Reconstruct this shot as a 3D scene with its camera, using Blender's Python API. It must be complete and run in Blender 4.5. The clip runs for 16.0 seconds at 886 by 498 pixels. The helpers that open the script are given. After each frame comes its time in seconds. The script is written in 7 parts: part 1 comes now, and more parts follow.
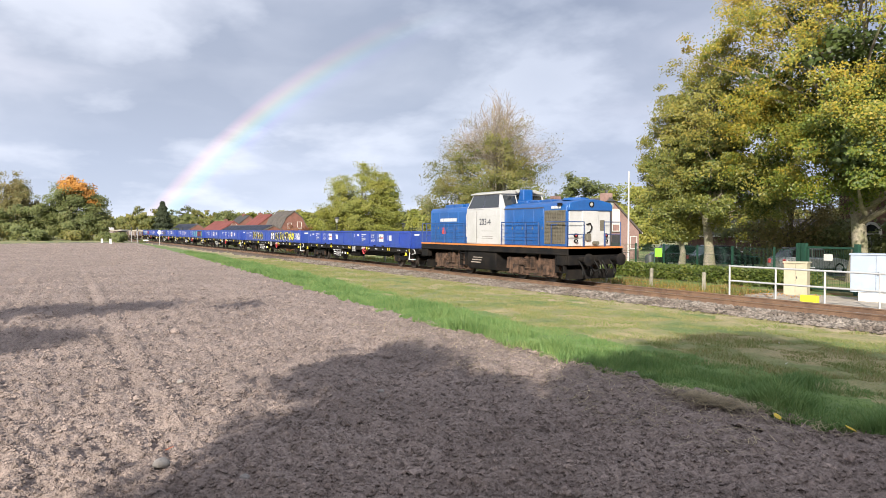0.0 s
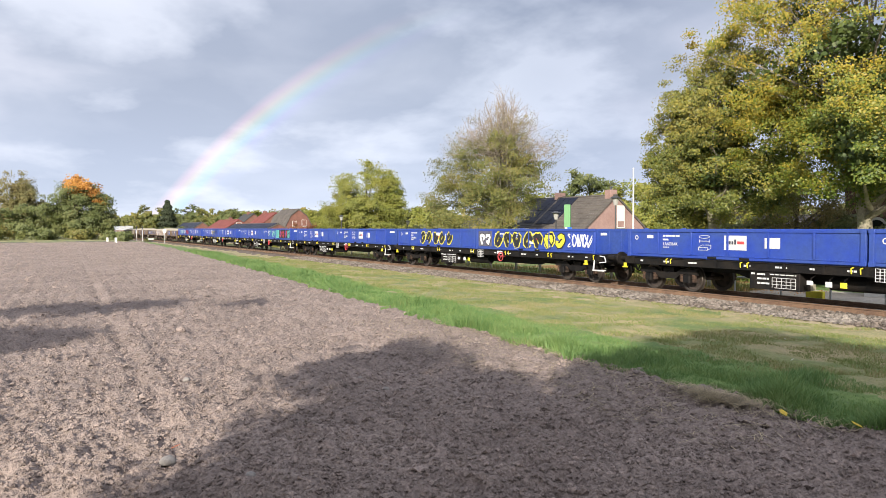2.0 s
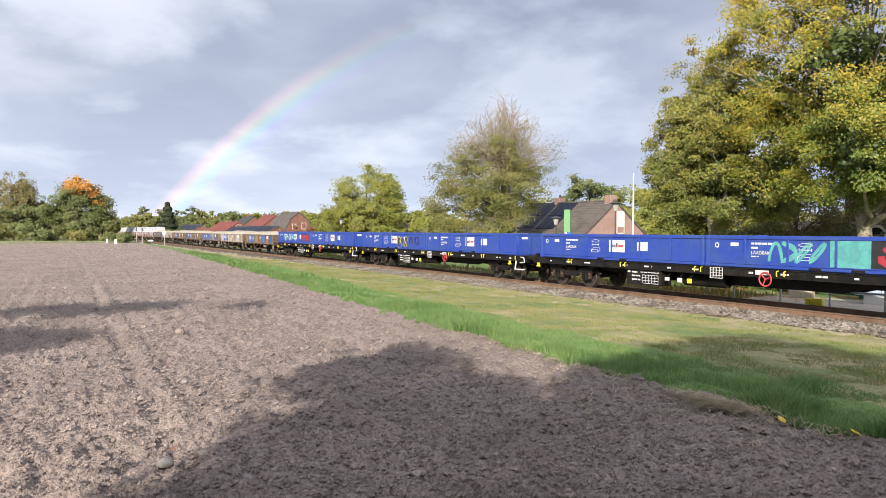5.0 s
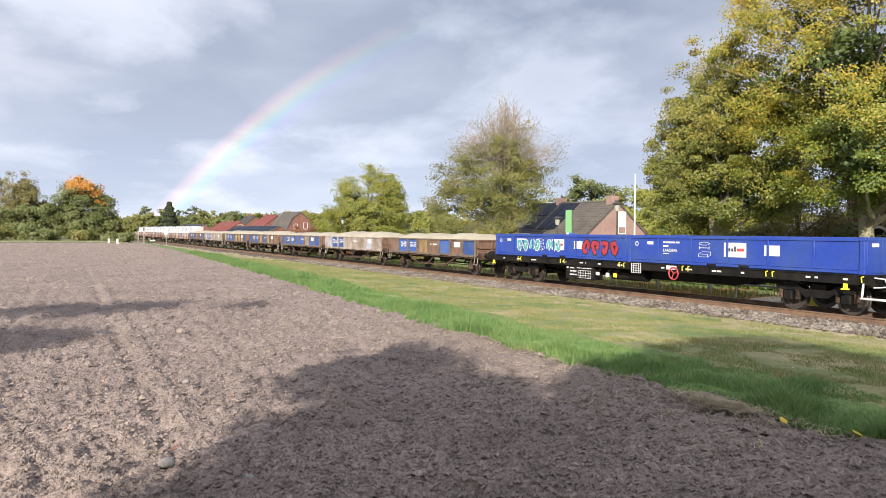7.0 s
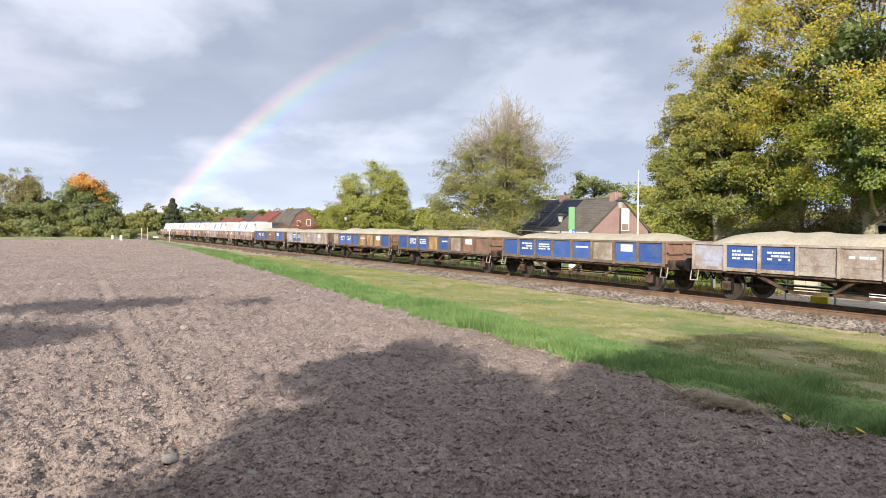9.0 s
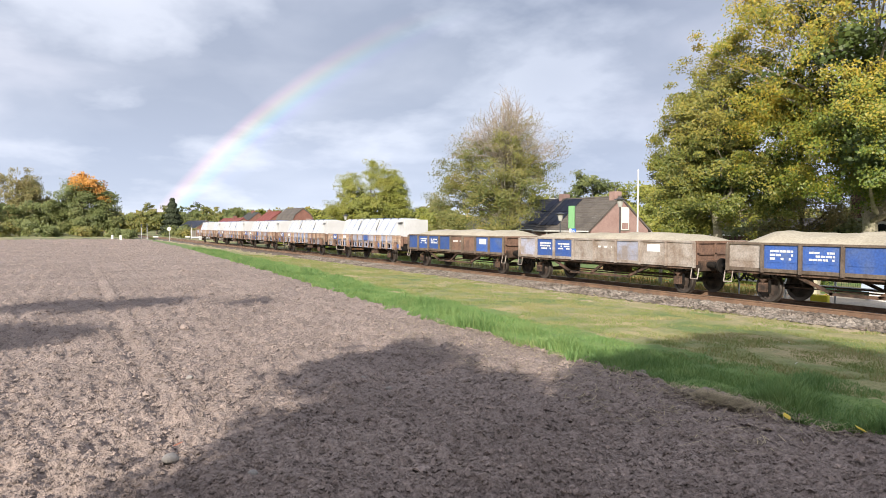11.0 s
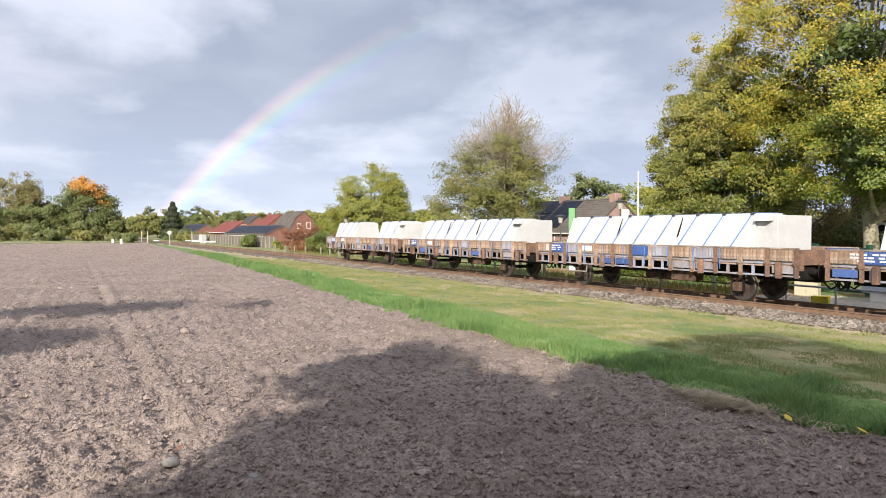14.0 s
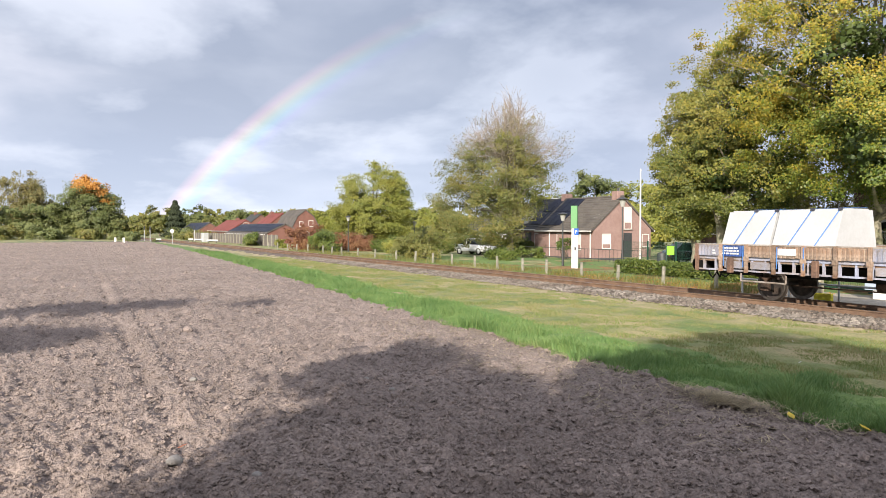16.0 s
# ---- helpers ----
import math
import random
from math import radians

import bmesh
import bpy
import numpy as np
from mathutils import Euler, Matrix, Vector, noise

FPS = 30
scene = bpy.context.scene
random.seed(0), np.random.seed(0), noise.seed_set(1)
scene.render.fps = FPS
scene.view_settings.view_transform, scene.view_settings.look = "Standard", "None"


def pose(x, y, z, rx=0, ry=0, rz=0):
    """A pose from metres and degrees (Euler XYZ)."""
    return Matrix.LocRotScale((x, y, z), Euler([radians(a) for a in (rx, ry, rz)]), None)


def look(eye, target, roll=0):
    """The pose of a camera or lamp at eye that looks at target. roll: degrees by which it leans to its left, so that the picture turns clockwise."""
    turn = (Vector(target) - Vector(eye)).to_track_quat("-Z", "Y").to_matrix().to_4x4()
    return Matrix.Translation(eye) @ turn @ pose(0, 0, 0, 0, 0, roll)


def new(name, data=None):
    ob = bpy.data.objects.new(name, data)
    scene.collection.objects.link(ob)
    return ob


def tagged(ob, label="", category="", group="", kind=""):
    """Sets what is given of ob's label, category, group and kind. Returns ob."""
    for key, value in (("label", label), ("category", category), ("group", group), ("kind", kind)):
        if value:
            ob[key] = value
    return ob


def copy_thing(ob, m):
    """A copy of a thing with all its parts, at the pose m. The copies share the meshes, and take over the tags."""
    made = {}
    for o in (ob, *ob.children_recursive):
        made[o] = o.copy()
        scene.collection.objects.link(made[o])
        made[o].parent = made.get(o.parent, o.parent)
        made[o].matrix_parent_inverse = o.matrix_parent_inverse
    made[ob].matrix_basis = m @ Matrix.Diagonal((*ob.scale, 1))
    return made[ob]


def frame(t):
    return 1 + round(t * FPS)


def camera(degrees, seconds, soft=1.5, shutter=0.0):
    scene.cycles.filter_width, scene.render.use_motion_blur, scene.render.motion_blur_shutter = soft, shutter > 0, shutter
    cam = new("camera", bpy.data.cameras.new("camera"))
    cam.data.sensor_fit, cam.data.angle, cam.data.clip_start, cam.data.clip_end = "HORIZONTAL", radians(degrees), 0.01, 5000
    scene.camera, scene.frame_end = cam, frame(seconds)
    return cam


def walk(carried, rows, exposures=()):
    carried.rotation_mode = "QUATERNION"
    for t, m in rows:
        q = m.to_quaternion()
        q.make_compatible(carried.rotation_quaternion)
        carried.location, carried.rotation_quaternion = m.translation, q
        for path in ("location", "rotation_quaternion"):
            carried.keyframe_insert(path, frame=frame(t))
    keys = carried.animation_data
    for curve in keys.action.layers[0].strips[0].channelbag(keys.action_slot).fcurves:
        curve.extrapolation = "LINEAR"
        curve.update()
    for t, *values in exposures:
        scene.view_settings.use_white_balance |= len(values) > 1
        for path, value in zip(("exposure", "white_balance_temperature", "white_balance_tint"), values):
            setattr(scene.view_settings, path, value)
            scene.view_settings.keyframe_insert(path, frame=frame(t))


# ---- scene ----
# World: the track runs along x, the train travels towards +x; z = 0 is the ploughed field.
EYE = (0.0, 0.0, 2.40)
TRACK_Y = 20.69
RAIL_Z = 0.106
SPEED = 18.2
END = 16.0

cam = camera(62.16, END, 0.6)


def aim(yaw, pitch, roll):
    """Camera pose: yaw in degrees from -x towards +y, pitch upwards."""
    a, b = radians(yaw), radians(pitch)
    way = Vector((-math.cos(a) * math.cos(b), math.sin(a) * math.cos(b), math.sin(b)))
    return look(EYE, Vector(EYE) + way * 50, -roll)


walk(cam, [(t, aim(yaw, pitch, roll)) for t, yaw, pitch, roll in (
    (0, 29.254, -1.520, -0.042),
    (0.5, 29.213, -1.581, -0.027),
    (1, 29.163, -1.645, 0.087),
    (1.5, 29.040, -1.699, 0.164),
    (2, 28.900, -1.725, 0.222),
    (2.5, 28.839, -1.709, 0.160),
    (3, 28.842, -1.660, 0.037),
    (3.5, 28.876, -1.614, -0.101),
    (4, 28.925, -1.525, -0.182),
    (6.5, 28.901, -1.345, -0.276),
    (7, 28.812, -1.393, -0.334),
    (7.5, 28.722, -1.425, -0.392),
    (8, 28.663, -1.474, -0.438),
    (8.5, 28.608, -1.556, -0.443),
    (9, 28.584, -1.642, -0.371),
    (11.5, 28.610, -1.695, -0.231),
    (12, 28.615, -1.624, -0.078),
    (12.5, 28.638, -1.506, 0.020),
    (13, 28.634, -1.417, -0.028),
    (13.5, 28.607, -1.410, -0.036),
    (14, 28.566, -1.495, -0.049),
    (14.5, 28.494, -1.583, -0.063),
    (15, 28.456, -1.639, -0.005),
    (15.5, 28.456, -1.668, 0.064),
    (16, 28.390, -1.651, 0.062),
)])

# ---- world and sun ----
SUN_AZ, SUN_EL = 43.5, 23.0      # the sun stands opposite the rainbow's centre
_a, _e = radians(SUN_AZ), radians(SUN_EL)
SUN = Vector((math.cos(_a) * math.cos(_e), -math.sin(_a) * math.cos(_e), math.sin(_e)))
scene.view_settings.exposure = 0.65


def link(tree, a, b):
    tree.links.new(a, b)


def math_node(tree, op, a, b=None, c=None):
    n = tree.nodes.new("ShaderNodeMath")
    n.operation = op
    for i, v in enumerate((a, b, c)):
        if v is None:
            continue
        if isinstance(v, (int, float)):
            n.inputs[i].default_value = v
        else:
            link(tree, v, n.inputs[i])
    return n.outputs[0]


def ramp(tree, fac, stops, mode="LINEAR"):
    n = tree.nodes.new("ShaderNodeValToRGB")
    n.color_ramp.interpolation = mode
    els = n.color_ramp.elements
    while len(els) < len(stops):
        els.new(0.5)
    for e, (p, c) in zip(els, stops):
        e.position = p
        e.color = (*c, 1) if len(c) == 3 else c
    link(tree, fac, n.inputs[0])
    return n.outputs[0]


def mix(tree, fac, a, b, mode="MIX"):
    n = tree.nodes.new("ShaderNodeMix")
    n.data_type, n.blend_type = "RGBA", mode
    for i, v in ((0, fac), (6, a), (7, b)):
        if isinstance(v, (int, float)):
            n.inputs[i].default_value = v
        elif isinstance(v, tuple):
            n.inputs[i].default_value = (*v, 1)
        else:
            link(tree, v, n.inputs[i])
    return n.outputs[2]


def noise_node(tree, vec, scale, detail=4.0, rough=0.55, distort=0.0):
    n = tree.nodes.new("ShaderNodeTexNoise")
    n.inputs["Scale"].default_value = scale
    n.inputs["Detail"].default_value = detail
    n.inputs["Roughness"].default_value = rough
    n.inputs["Distortion"].default_value = distort
    if vec is not None:
        link(tree, vec, n.inputs["Vector"])
    return n.outputs[0]


def make_world():
    w = bpy.data.worlds.new("sky")
    scene.world = w
    w.use_nodes = True
    t = w.node_tree
    t.nodes.clear()
    out = t.nodes.new("ShaderNodeOutputWorld")
    bg = t.nodes.new("ShaderNodeBackground")
    bg.inputs[1].default_value = 0.08
    sky = t.nodes.new("ShaderNodeTexSky")
    sky.sky_type, sky.sun_disc = "NISHITA", False
    sky.sun_elevation, sky.sun_rotation = radians(SUN_EL), math.atan2(SUN.x, SUN.y)
    sky.air_density, sky.dust_density = 1.0, 2.0
    co = t.nodes.new("ShaderNodeTexCoord").outputs["Generated"]
    sep = t.nodes.new("ShaderNodeSeparateXYZ")
    link(t, co, sep.inputs[0])
    z = math_node(t, "MAXIMUM", sep.outputs[2], 0.0)
    # a flat cloud deck: the direction divided by its height
    div = math_node(t, "ADD", z, 0.26)
    cmb = t.nodes.new("ShaderNodeCombineXYZ")
    link(t, math_node(t, "DIVIDE", sep.outputs[0], div), cmb.inputs[0])
    link(t, math_node(t, "DIVIDE", sep.outputs[1], div), cmb.inputs[1])
    deck = cmb.outputs[0]
    big = noise_node(t, deck, 0.75, 3.0, 0.5, 0.3)
    mid = noise_node(t, deck, 1.9, 5.0, 0.5, 0.25)
    cover = math_node(t, "ADD", math_node(t, "MULTIPLY", big, 0.55), math_node(t, "MULTIPLY", mid, 0.45))
    grey = ramp(t, cover, [(0.33, (8.4, 8.5, 9.1)), (0.42, (6.0, 6.2, 7.1)), (0.49, (4.4, 4.8, 5.8)), (0.58, (3.35, 3.8, 4.85))])
    low = ramp(t, z, [(0.0, (6.3, 7.0, 8.3)), (0.09, (5.3, 6.0, 7.5)), (0.2, (4.1, 4.6, 5.7))])
    puff = ramp(t, noise_node(t, deck, 1.3, 6.0, 0.55, 0.1), [(0.51, (0, 0, 0)), (0.63, (1, 1, 1))])
    near_low = math_node(t, "SUBTRACT", 1.0, math_node(t, "MULTIPLY", z, 3.6))
    lowmask = math_node(t, "MAXIMUM", near_low, 0.0)
    body = mix(t, math_node(t, "MULTIPLY", lowmask, 0.75), grey, low)
    body = mix(t, math_node(t, "MULTIPLY", puff, 0.48), body, (8.3, 8.6, 9.5))
    north = ramp(t, sep.outputs[1], [(0.3, (1.0, 1.01, 1.03)), (0.5, (0.87, 0.90, 0.94)), (0.72, (0.80, 0.83, 0.89)), (0.9, (0.76, 0.80, 0.86))])
    body = mix(t, 1.0, body, north, "MULTIPLY")
    # the shower clouds stand opposite the sun; behind, the sky has cleared
    away = t.nodes.new("ShaderNodeVectorMath")
    away.operation = "DOT_PRODUCT"
    away.inputs[1].default_value = Vector((-SUN.x, -SUN.y, -0.25)).normalized()
    link(t, co, away.inputs[0])
    front = ramp(t, math_node(t, "ADD", away.outputs["Value"], 0.0), [(0.0, (0.1, 0.1, 0.1)), (0.5, (0.96, 0.96, 0.96))], "EASE")
    sunny = mix(t, 0.66, sky.outputs[0], (9.6, 9.8, 10.8))
    col = mix(t, front, sunny, body)
    # rainbow: a ring of 41.5 degrees round the point opposite the sun
    dot = t.nodes.new("ShaderNodeVectorMath")
    dot.operation = "DOT_PRODUCT"
    dot.inputs[1].default_value = -SUN
    link(t, co, dot.inputs[0])
    ang = math_node(t, "MULTIPLY", math_node(t, "ARCCOSINE", dot.outputs["Value"]), 180 / math.pi)
    f = math_node(t, "DIVIDE", math_node(t, "SUBTRACT", ang, 39.3), 5.6)
    bow = ramp(t, f, [(0.0, (0.30, 0.31, 0.34)), (0.18, (0.42, 0.45, 0.60)), (0.28, (0.55, 0.50, 1.1)), (0.36, (0.35, 0.95, 1.05)), (0.43, (0.75, 1.15, 0.50)),
                      (0.49, (1.45, 0.95, 0.30)), (0.55, (1.25, 0.45, 0.42)), (0.64, (0, 0, 0))])
    fade = ramp(t, z, [(0.0, (1, 1, 1)), (0.14, (0.85, 0.85, 0.85)), (0.21, (0.45, 0.45, 0.45)), (0.285, (0.0, 0.0, 0.0))])
    glow = mix(t, 1.0, bow, fade, "MULTIPLY")
    gain = mix(t, 1.0, glow, (1.75, 1.75, 1.75), "MULTIPLY")
    col = mix(t, 1.0, col, gain, "ADD")
    link(t, col, bg.inputs[0])
    link(t, bg.outputs[0], out.inputs[0])


make_world()
sun_data = bpy.data.lights.new("sun", "SUN")
sun_data.energy, sun_data.angle, sun_data.color = 5.0, radians(0.53), (1.0, 0.915, 0.79)
sun = new("sun", sun_data)
sun.matrix_basis = look(SUN * 100, (0, 0, 0))


# ---- materials ----
def mat(name, color, rough=0.6, metal=0.0, color2=None, scale=3.0, fine=40.0, var=0.25, bump=0.15, lo=0.4, hi=0.62, rand=0.0, island=0.0, coat=0.0, bump_dist=0.01, trans=0.0, stretch=None):
    """A procedural surface: a coarse mix of two colours, fine grain, fine relief."""
    m = bpy.data.materials.new(name)
    m.use_nodes = True
    t = m.node_tree
    p = t.nodes["Principled BSDF"]
    co = t.nodes.new("ShaderNodeTexCoord").outputs["Object"]
    if stretch:
        mp = t.nodes.new("ShaderNodeMapping")
        mp.inputs["Scale"].default_value = stretch
        link(t, co, mp.inputs[0])
        co = mp.outputs[0]
    c2 = color2 or tuple(c * (1 - var) for c in color)
    coarse = noise_node(t, co, scale, 5.0, 0.6, 0.2)
    f = ramp(t, coarse, [(lo, (0, 0, 0)), (hi, (1, 1, 1))])
    col = mix(t, f, color, c2)
    grain = noise_node(t, co, fine, 3.0, 0.6)
    g = ramp(t, grain, [(0.3, (1 - var,) * 3), (0.7, (1 + var * 0.6,) * 3)])
    col = mix(t, 1.0, col, g, "MULTIPLY")
    if rand:
        oi = t.nodes.new("ShaderNodeObjectInfo").outputs["Random"]
        col = mix(t, 1.0, col, ramp(t, oi, [(0, (1 - rand,) * 3), (1, (1 + rand,) * 3)]), "MULTIPLY")
    if island:
        gi = t.nodes.new("ShaderNodeNewGeometry").outputs["Random Per Island"]
        col = mix(t, 1.0, col, ramp(t, gi, [(0, (1 - island,) * 3), (1, (1 + island,) * 3)]), "MULTIPLY")
    link(t, col, p.inputs["Base Color"])
    p.inputs["Metallic"].default_value = metal
    r = ramp(t, coarse, [(0.3, (max(rough - 0.1, 0.03),) * 3), (0.7, (min(rough + 0.12, 1),) * 3)])
    link(t, r, p.inputs["Roughness"])
    if coat:
        p.inputs["Coat Weight"].default_value = coat
    if bump:
        b = t.nodes.new("ShaderNodeBump")
        b.inputs["Strength"].default_value = bump
        b.inputs["Distance"].default_value = bump_dist
        link(t, grain, b.inputs["Height"])
        link(t, b.outputs[0], p.inputs["Normal"])
    return m


def leaf_mat(name, stops, rough=0.55, patch=0.35, rise=0.0, mid=8.0):
    """Leaves: a colour of its own for each leaf, larger patches across the crown, some light through the blade."""
    m = bpy.data.materials.new(name)
    m.use_nodes = True
    t = m.node_tree
    p = t.nodes["Principled BSDF"]
    co = t.nodes.new("ShaderNodeTexCoord").outputs["Object"]
    isl = t.nodes.new("ShaderNodeNewGeometry").outputs["Random Per Island"]
    big = noise_node(t, co, patch, 3.0, 0.6)
    f = math_node(t, "ADD", math_node(t, "MULTIPLY", isl, 0.45), math_node(t, "MULTIPLY", math_node(t, "SUBTRACT", big, 0.22), 1.0))
    if rise:      # the crown turns yellow from its top down
        sz = t.nodes.new("ShaderNodeSeparateXYZ")
        link(t, co, sz.inputs[0])
        f = math_node(t, "ADD", f, math_node(t, "MULTIPLY", math_node(t, "SUBTRACT", sz.outputs[2], mid), rise))
    col = ramp(t, f, stops)
    link(t, col, p.inputs["Base Color"])
    p.inputs["Roughness"].default_value = rough
    tr = t.nodes.new("ShaderNodeBsdfTranslucent")
    link(t, col, tr.inputs[0])
    ms = t.nodes.new("ShaderNodeMixShader")
    ms.inputs[0].default_value = 0.30
    link(t, p.outputs[0], ms.inputs[1])
    link(t, tr.outputs[0], ms.inputs[2])
    link(t, ms.outputs[0], t.nodes["Material Output"].inputs[0])
    return m


def glass_mat(name, tint=(0.02, 0.025, 0.03)):
    m = bpy.data.materials.new(name)
    m.use_nodes = True
    p = m.node_tree.nodes["Principled BSDF"]
    p.inputs["Base Color"].default_value = (*tint, 1)
    p.inputs["Roughness"].default_value = 0.05
    p.inputs["Specular IOR Level"].default_value = 0.8
    return m


SOIL = mat("ploughed_soil", (0.305, 0.243, 0.217), 0.95, color2=(0.232, 0.184, 0.165), scale=0.35, fine=26.0, var=0.40, bump=1.0, bump_dist=0.05)
CLOD = mat("soil_clod", (0.285, 0.228, 0.204), 0.97, color2=(0.205, 0.163, 0.147), scale=1.2, fine=30.0, var=0.40, bump=1.0, bump_dist=0.03, island=0.22)
TURF = mat("mown_grass", (0.36, 0.30, 0.16), 0.9, color2=(0.13, 0.185, 0.055), scale=0.42, fine=22.0, var=0.35, bump=0.8, lo=0.38, hi=0.6, bump_dist=0.03)
DRYTURF = mat("dry_bare_turf", (0.40, 0.325, 0.215), 0.95, color2=(0.28, 0.26, 0.12), scale=0.9, fine=22.0, var=0.35, bump=0.8, bump_dist=0.03)
LUSH = mat("lush_grass", (0.115, 0.19, 0.05), 0.85, color2=(0.155, 0.235, 0.062), scale=0.8, fine=25.0, var=0.35, bump=0.8, bump_dist=0.03)
BALLAST = mat("ballast", (0.17, 0.135, 0.112), 0.9, color2=(0.115, 0.085, 0.07), scale=1.2, fine=18.0, var=0.45, bump=1.0, bump_dist=0.05)
STONE = mat("ballast_stone", (0.205, 0.180, 0.158), 0.85, color2=(0.12, 0.096, 0.08), scale=0.8, fine=30.0, var=0.3, bump=0.4, island=0.55)
RUSTY = mat("rusty_rail", (0.20, 0.124, 0.08), 0.75, color2=(0.13, 0.08, 0.055), scale=2.0, fine=40, var=0.25)
STEEL = mat("rail_head", (0.45, 0.40, 0.36), 0.35, 1.0, scale=2, var=0.15, bump=0.02)
CONCRETE = mat("concrete", (0.29, 0.275, 0.225), 0.85, color2=(0.20, 0.19, 0.15), scale=3, fine=50, var=0.2, rand=0.12)
SLEEPER = mat("dusty_brown_sleeper", (0.125, 0.092, 0.07), 0.9, color2=(0.085, 0.065, 0.052), scale=3, fine=40, var=0.25, rand=0.15)
PAVING = mat("paving", (0.42, 0.37, 0.31), 0.9, color2=(0.33, 0.30, 0.26), scale=0.6, fine=14, var=0.25, bump=0.3)
LITTER = mat("leaf_litter", (0.30, 0.15, 0.05), 0.9, color2=(0.12, 0.12, 0.035), scale=0.9, fine=12, var=0.4, bump=0.8)
ASPHALT = mat("asphalt", (0.075, 0.075, 0.08), 0.9, scale=1, fine=40, var=0.25)
BARK = mat("bark", (0.14, 0.115, 0.09), 0.95, color2=(0.09, 0.085, 0.06), scale=2.5, fine=14, var=0.35, bump=0.8, bump_dist=0.03)
PALEBARK = mat("pale_bark", (0.30, 0.26, 0.21), 0.9, color2=(0.17, 0.17, 0.10), scale=1.3, fine=14, var=0.3, bump=0.6)


# ---- mesh helpers ----
class Shape:
    """Collects vertices and faces of one mesh."""

    def __init__(self):
        self.v, self.f = [], []

    def add(self, verts, faces):
        n = len(self.v)
        self.v += [tuple(p) for p in verts]
        self.f += [tuple(i + n for i in f) for f in faces]
        return self

    def box(self, x0, x1, y0, y1, z0, z1):
        return self.add([(x0, y0, z0), (x1, y0, z0), (x1, y1, z0), (x0, y1, z0), (x0, y0, z1), (x1, y0, z1), (x1, y1, z1), (x0, y1, z1)],
                        [(0, 3, 2, 1), (4, 5, 6, 7), (0, 1, 5, 4), (1, 2, 6, 5), (2, 3, 7, 6), (3, 0, 4, 7)])

    def chamfer(self, x0, x1, y0, y1, z0, z1, c=0.01):
        """A box with its four upright edges and its rim cut back by c."""
        ring = [(x0 + c, y0), (x1 - c, y0), (x1, y0 + c), (x1, y1 - c), (x1 - c, y1), (x0 + c, y1), (x0, y1 - c), (x0, y0 + c)]
        xm, ym = (x0 + x1) / 2, (y0 + y1) / 2
        inner = [(x + (c if x < xm else -c), y + (c if y < ym else -c)) for x, y in ring]
        v = [(*p, z0) for p in ring] + [(*p, z1 - c) for p in ring] + [(*p, z1) for p in inner]
        f = [tuple(range(7, -1, -1)), tuple(range(16, 24))]
        for k in (0, 8):
            f += [(k + i, k + (i + 1) % 8, k + 8 + (i + 1) % 8, k + 8 + i) for i in range(8)]
        return self.add(v, f)

    def cyl(self, p, q, r, n=12, r2=None):
        p, q = Vector(p), Vector(q)
        r2 = r if r2 is None else r2
        d = (q - p).normalized()
        u = d.orthogonal().normalized()
        w = d.cross(u)
        ring = [(u * math.cos(2 * math.pi * i / n) + w * math.sin(2 * math.pi * i / n)) for i in range(n)]
        v = [p + k * r for k in ring] + [q + k * r2 for k in ring]
        f = [(i, (i + 1) % n, n + (i + 1) % n, n + i) for i in range(n)] + [tuple(range(n - 1, -1, -1)), tuple(range(n, 2 * n))]
        return self.add(v, f)

    def rod(self, points, r, n=6):
        for a, b in zip(points, points[1:]):
            self.cyl(a, b, r, n)
        return self

    def prism(self, poly, a, b, axis="x"):
        """Extrudes a polygon from a to b: (y, z) along x, (x, z) along y or (x, y) along z."""
        put = {"x": lambda u, w, k: (k, u, w), "y": lambda u, w, k: (u, k, w), "z": lambda u, w, k: (u, w, k)}[axis]
        n = len(poly)
        v = [put(*p, a) for p in poly] + [put(*p, b) for p in poly]
        f = [(i, (i + 1) % n, n + (i + 1) % n, n + i) for i in range(n)] + [tuple(range(n - 1, -1, -1)), tuple(range(n, 2 * n))]
        return self.add(v, f)

    def lathe(self, profile, center, n=20, axis="y"):
        """Turns a profile of (radius, offset) round an axis through center."""
        c = Vector(center)
        v, m = [], len(profile)
        for i in range(n):
            a = 2 * math.pi * i / n
            for r, o in profile:
                k = (r * math.cos(a), o, r * math.sin(a)) if axis == "y" else (o, r * math.cos(a), r * math.sin(a)) if axis == "x" else (r * math.cos(a), r * math.sin(a), o)
                v.append(c + Vector(k))
        f = []
        for i in range(n):
            j = (i + 1) % n
            f += [(i * m + k, j * m + k, j * m + k + 1, i * m + k + 1) for k in range(m - 1)]
        return self.add(v, f)

    def mesh(self, name, material, smooth=False):
        me = bpy.data.meshes.new(name)
        me.from_pydata(self.v, [], self.f)
        me.materials.append(material)
        bm = bmesh.new()
        bm.from_mesh(me)
        bmesh.ops.recalc_face_normals(bm, faces=bm.faces)
        bm.to_mesh(me)
        bm.free()
        if smooth:
            me.shade_smooth()
            me.set_sharp_from_angle(angle=radians(40))
        return me


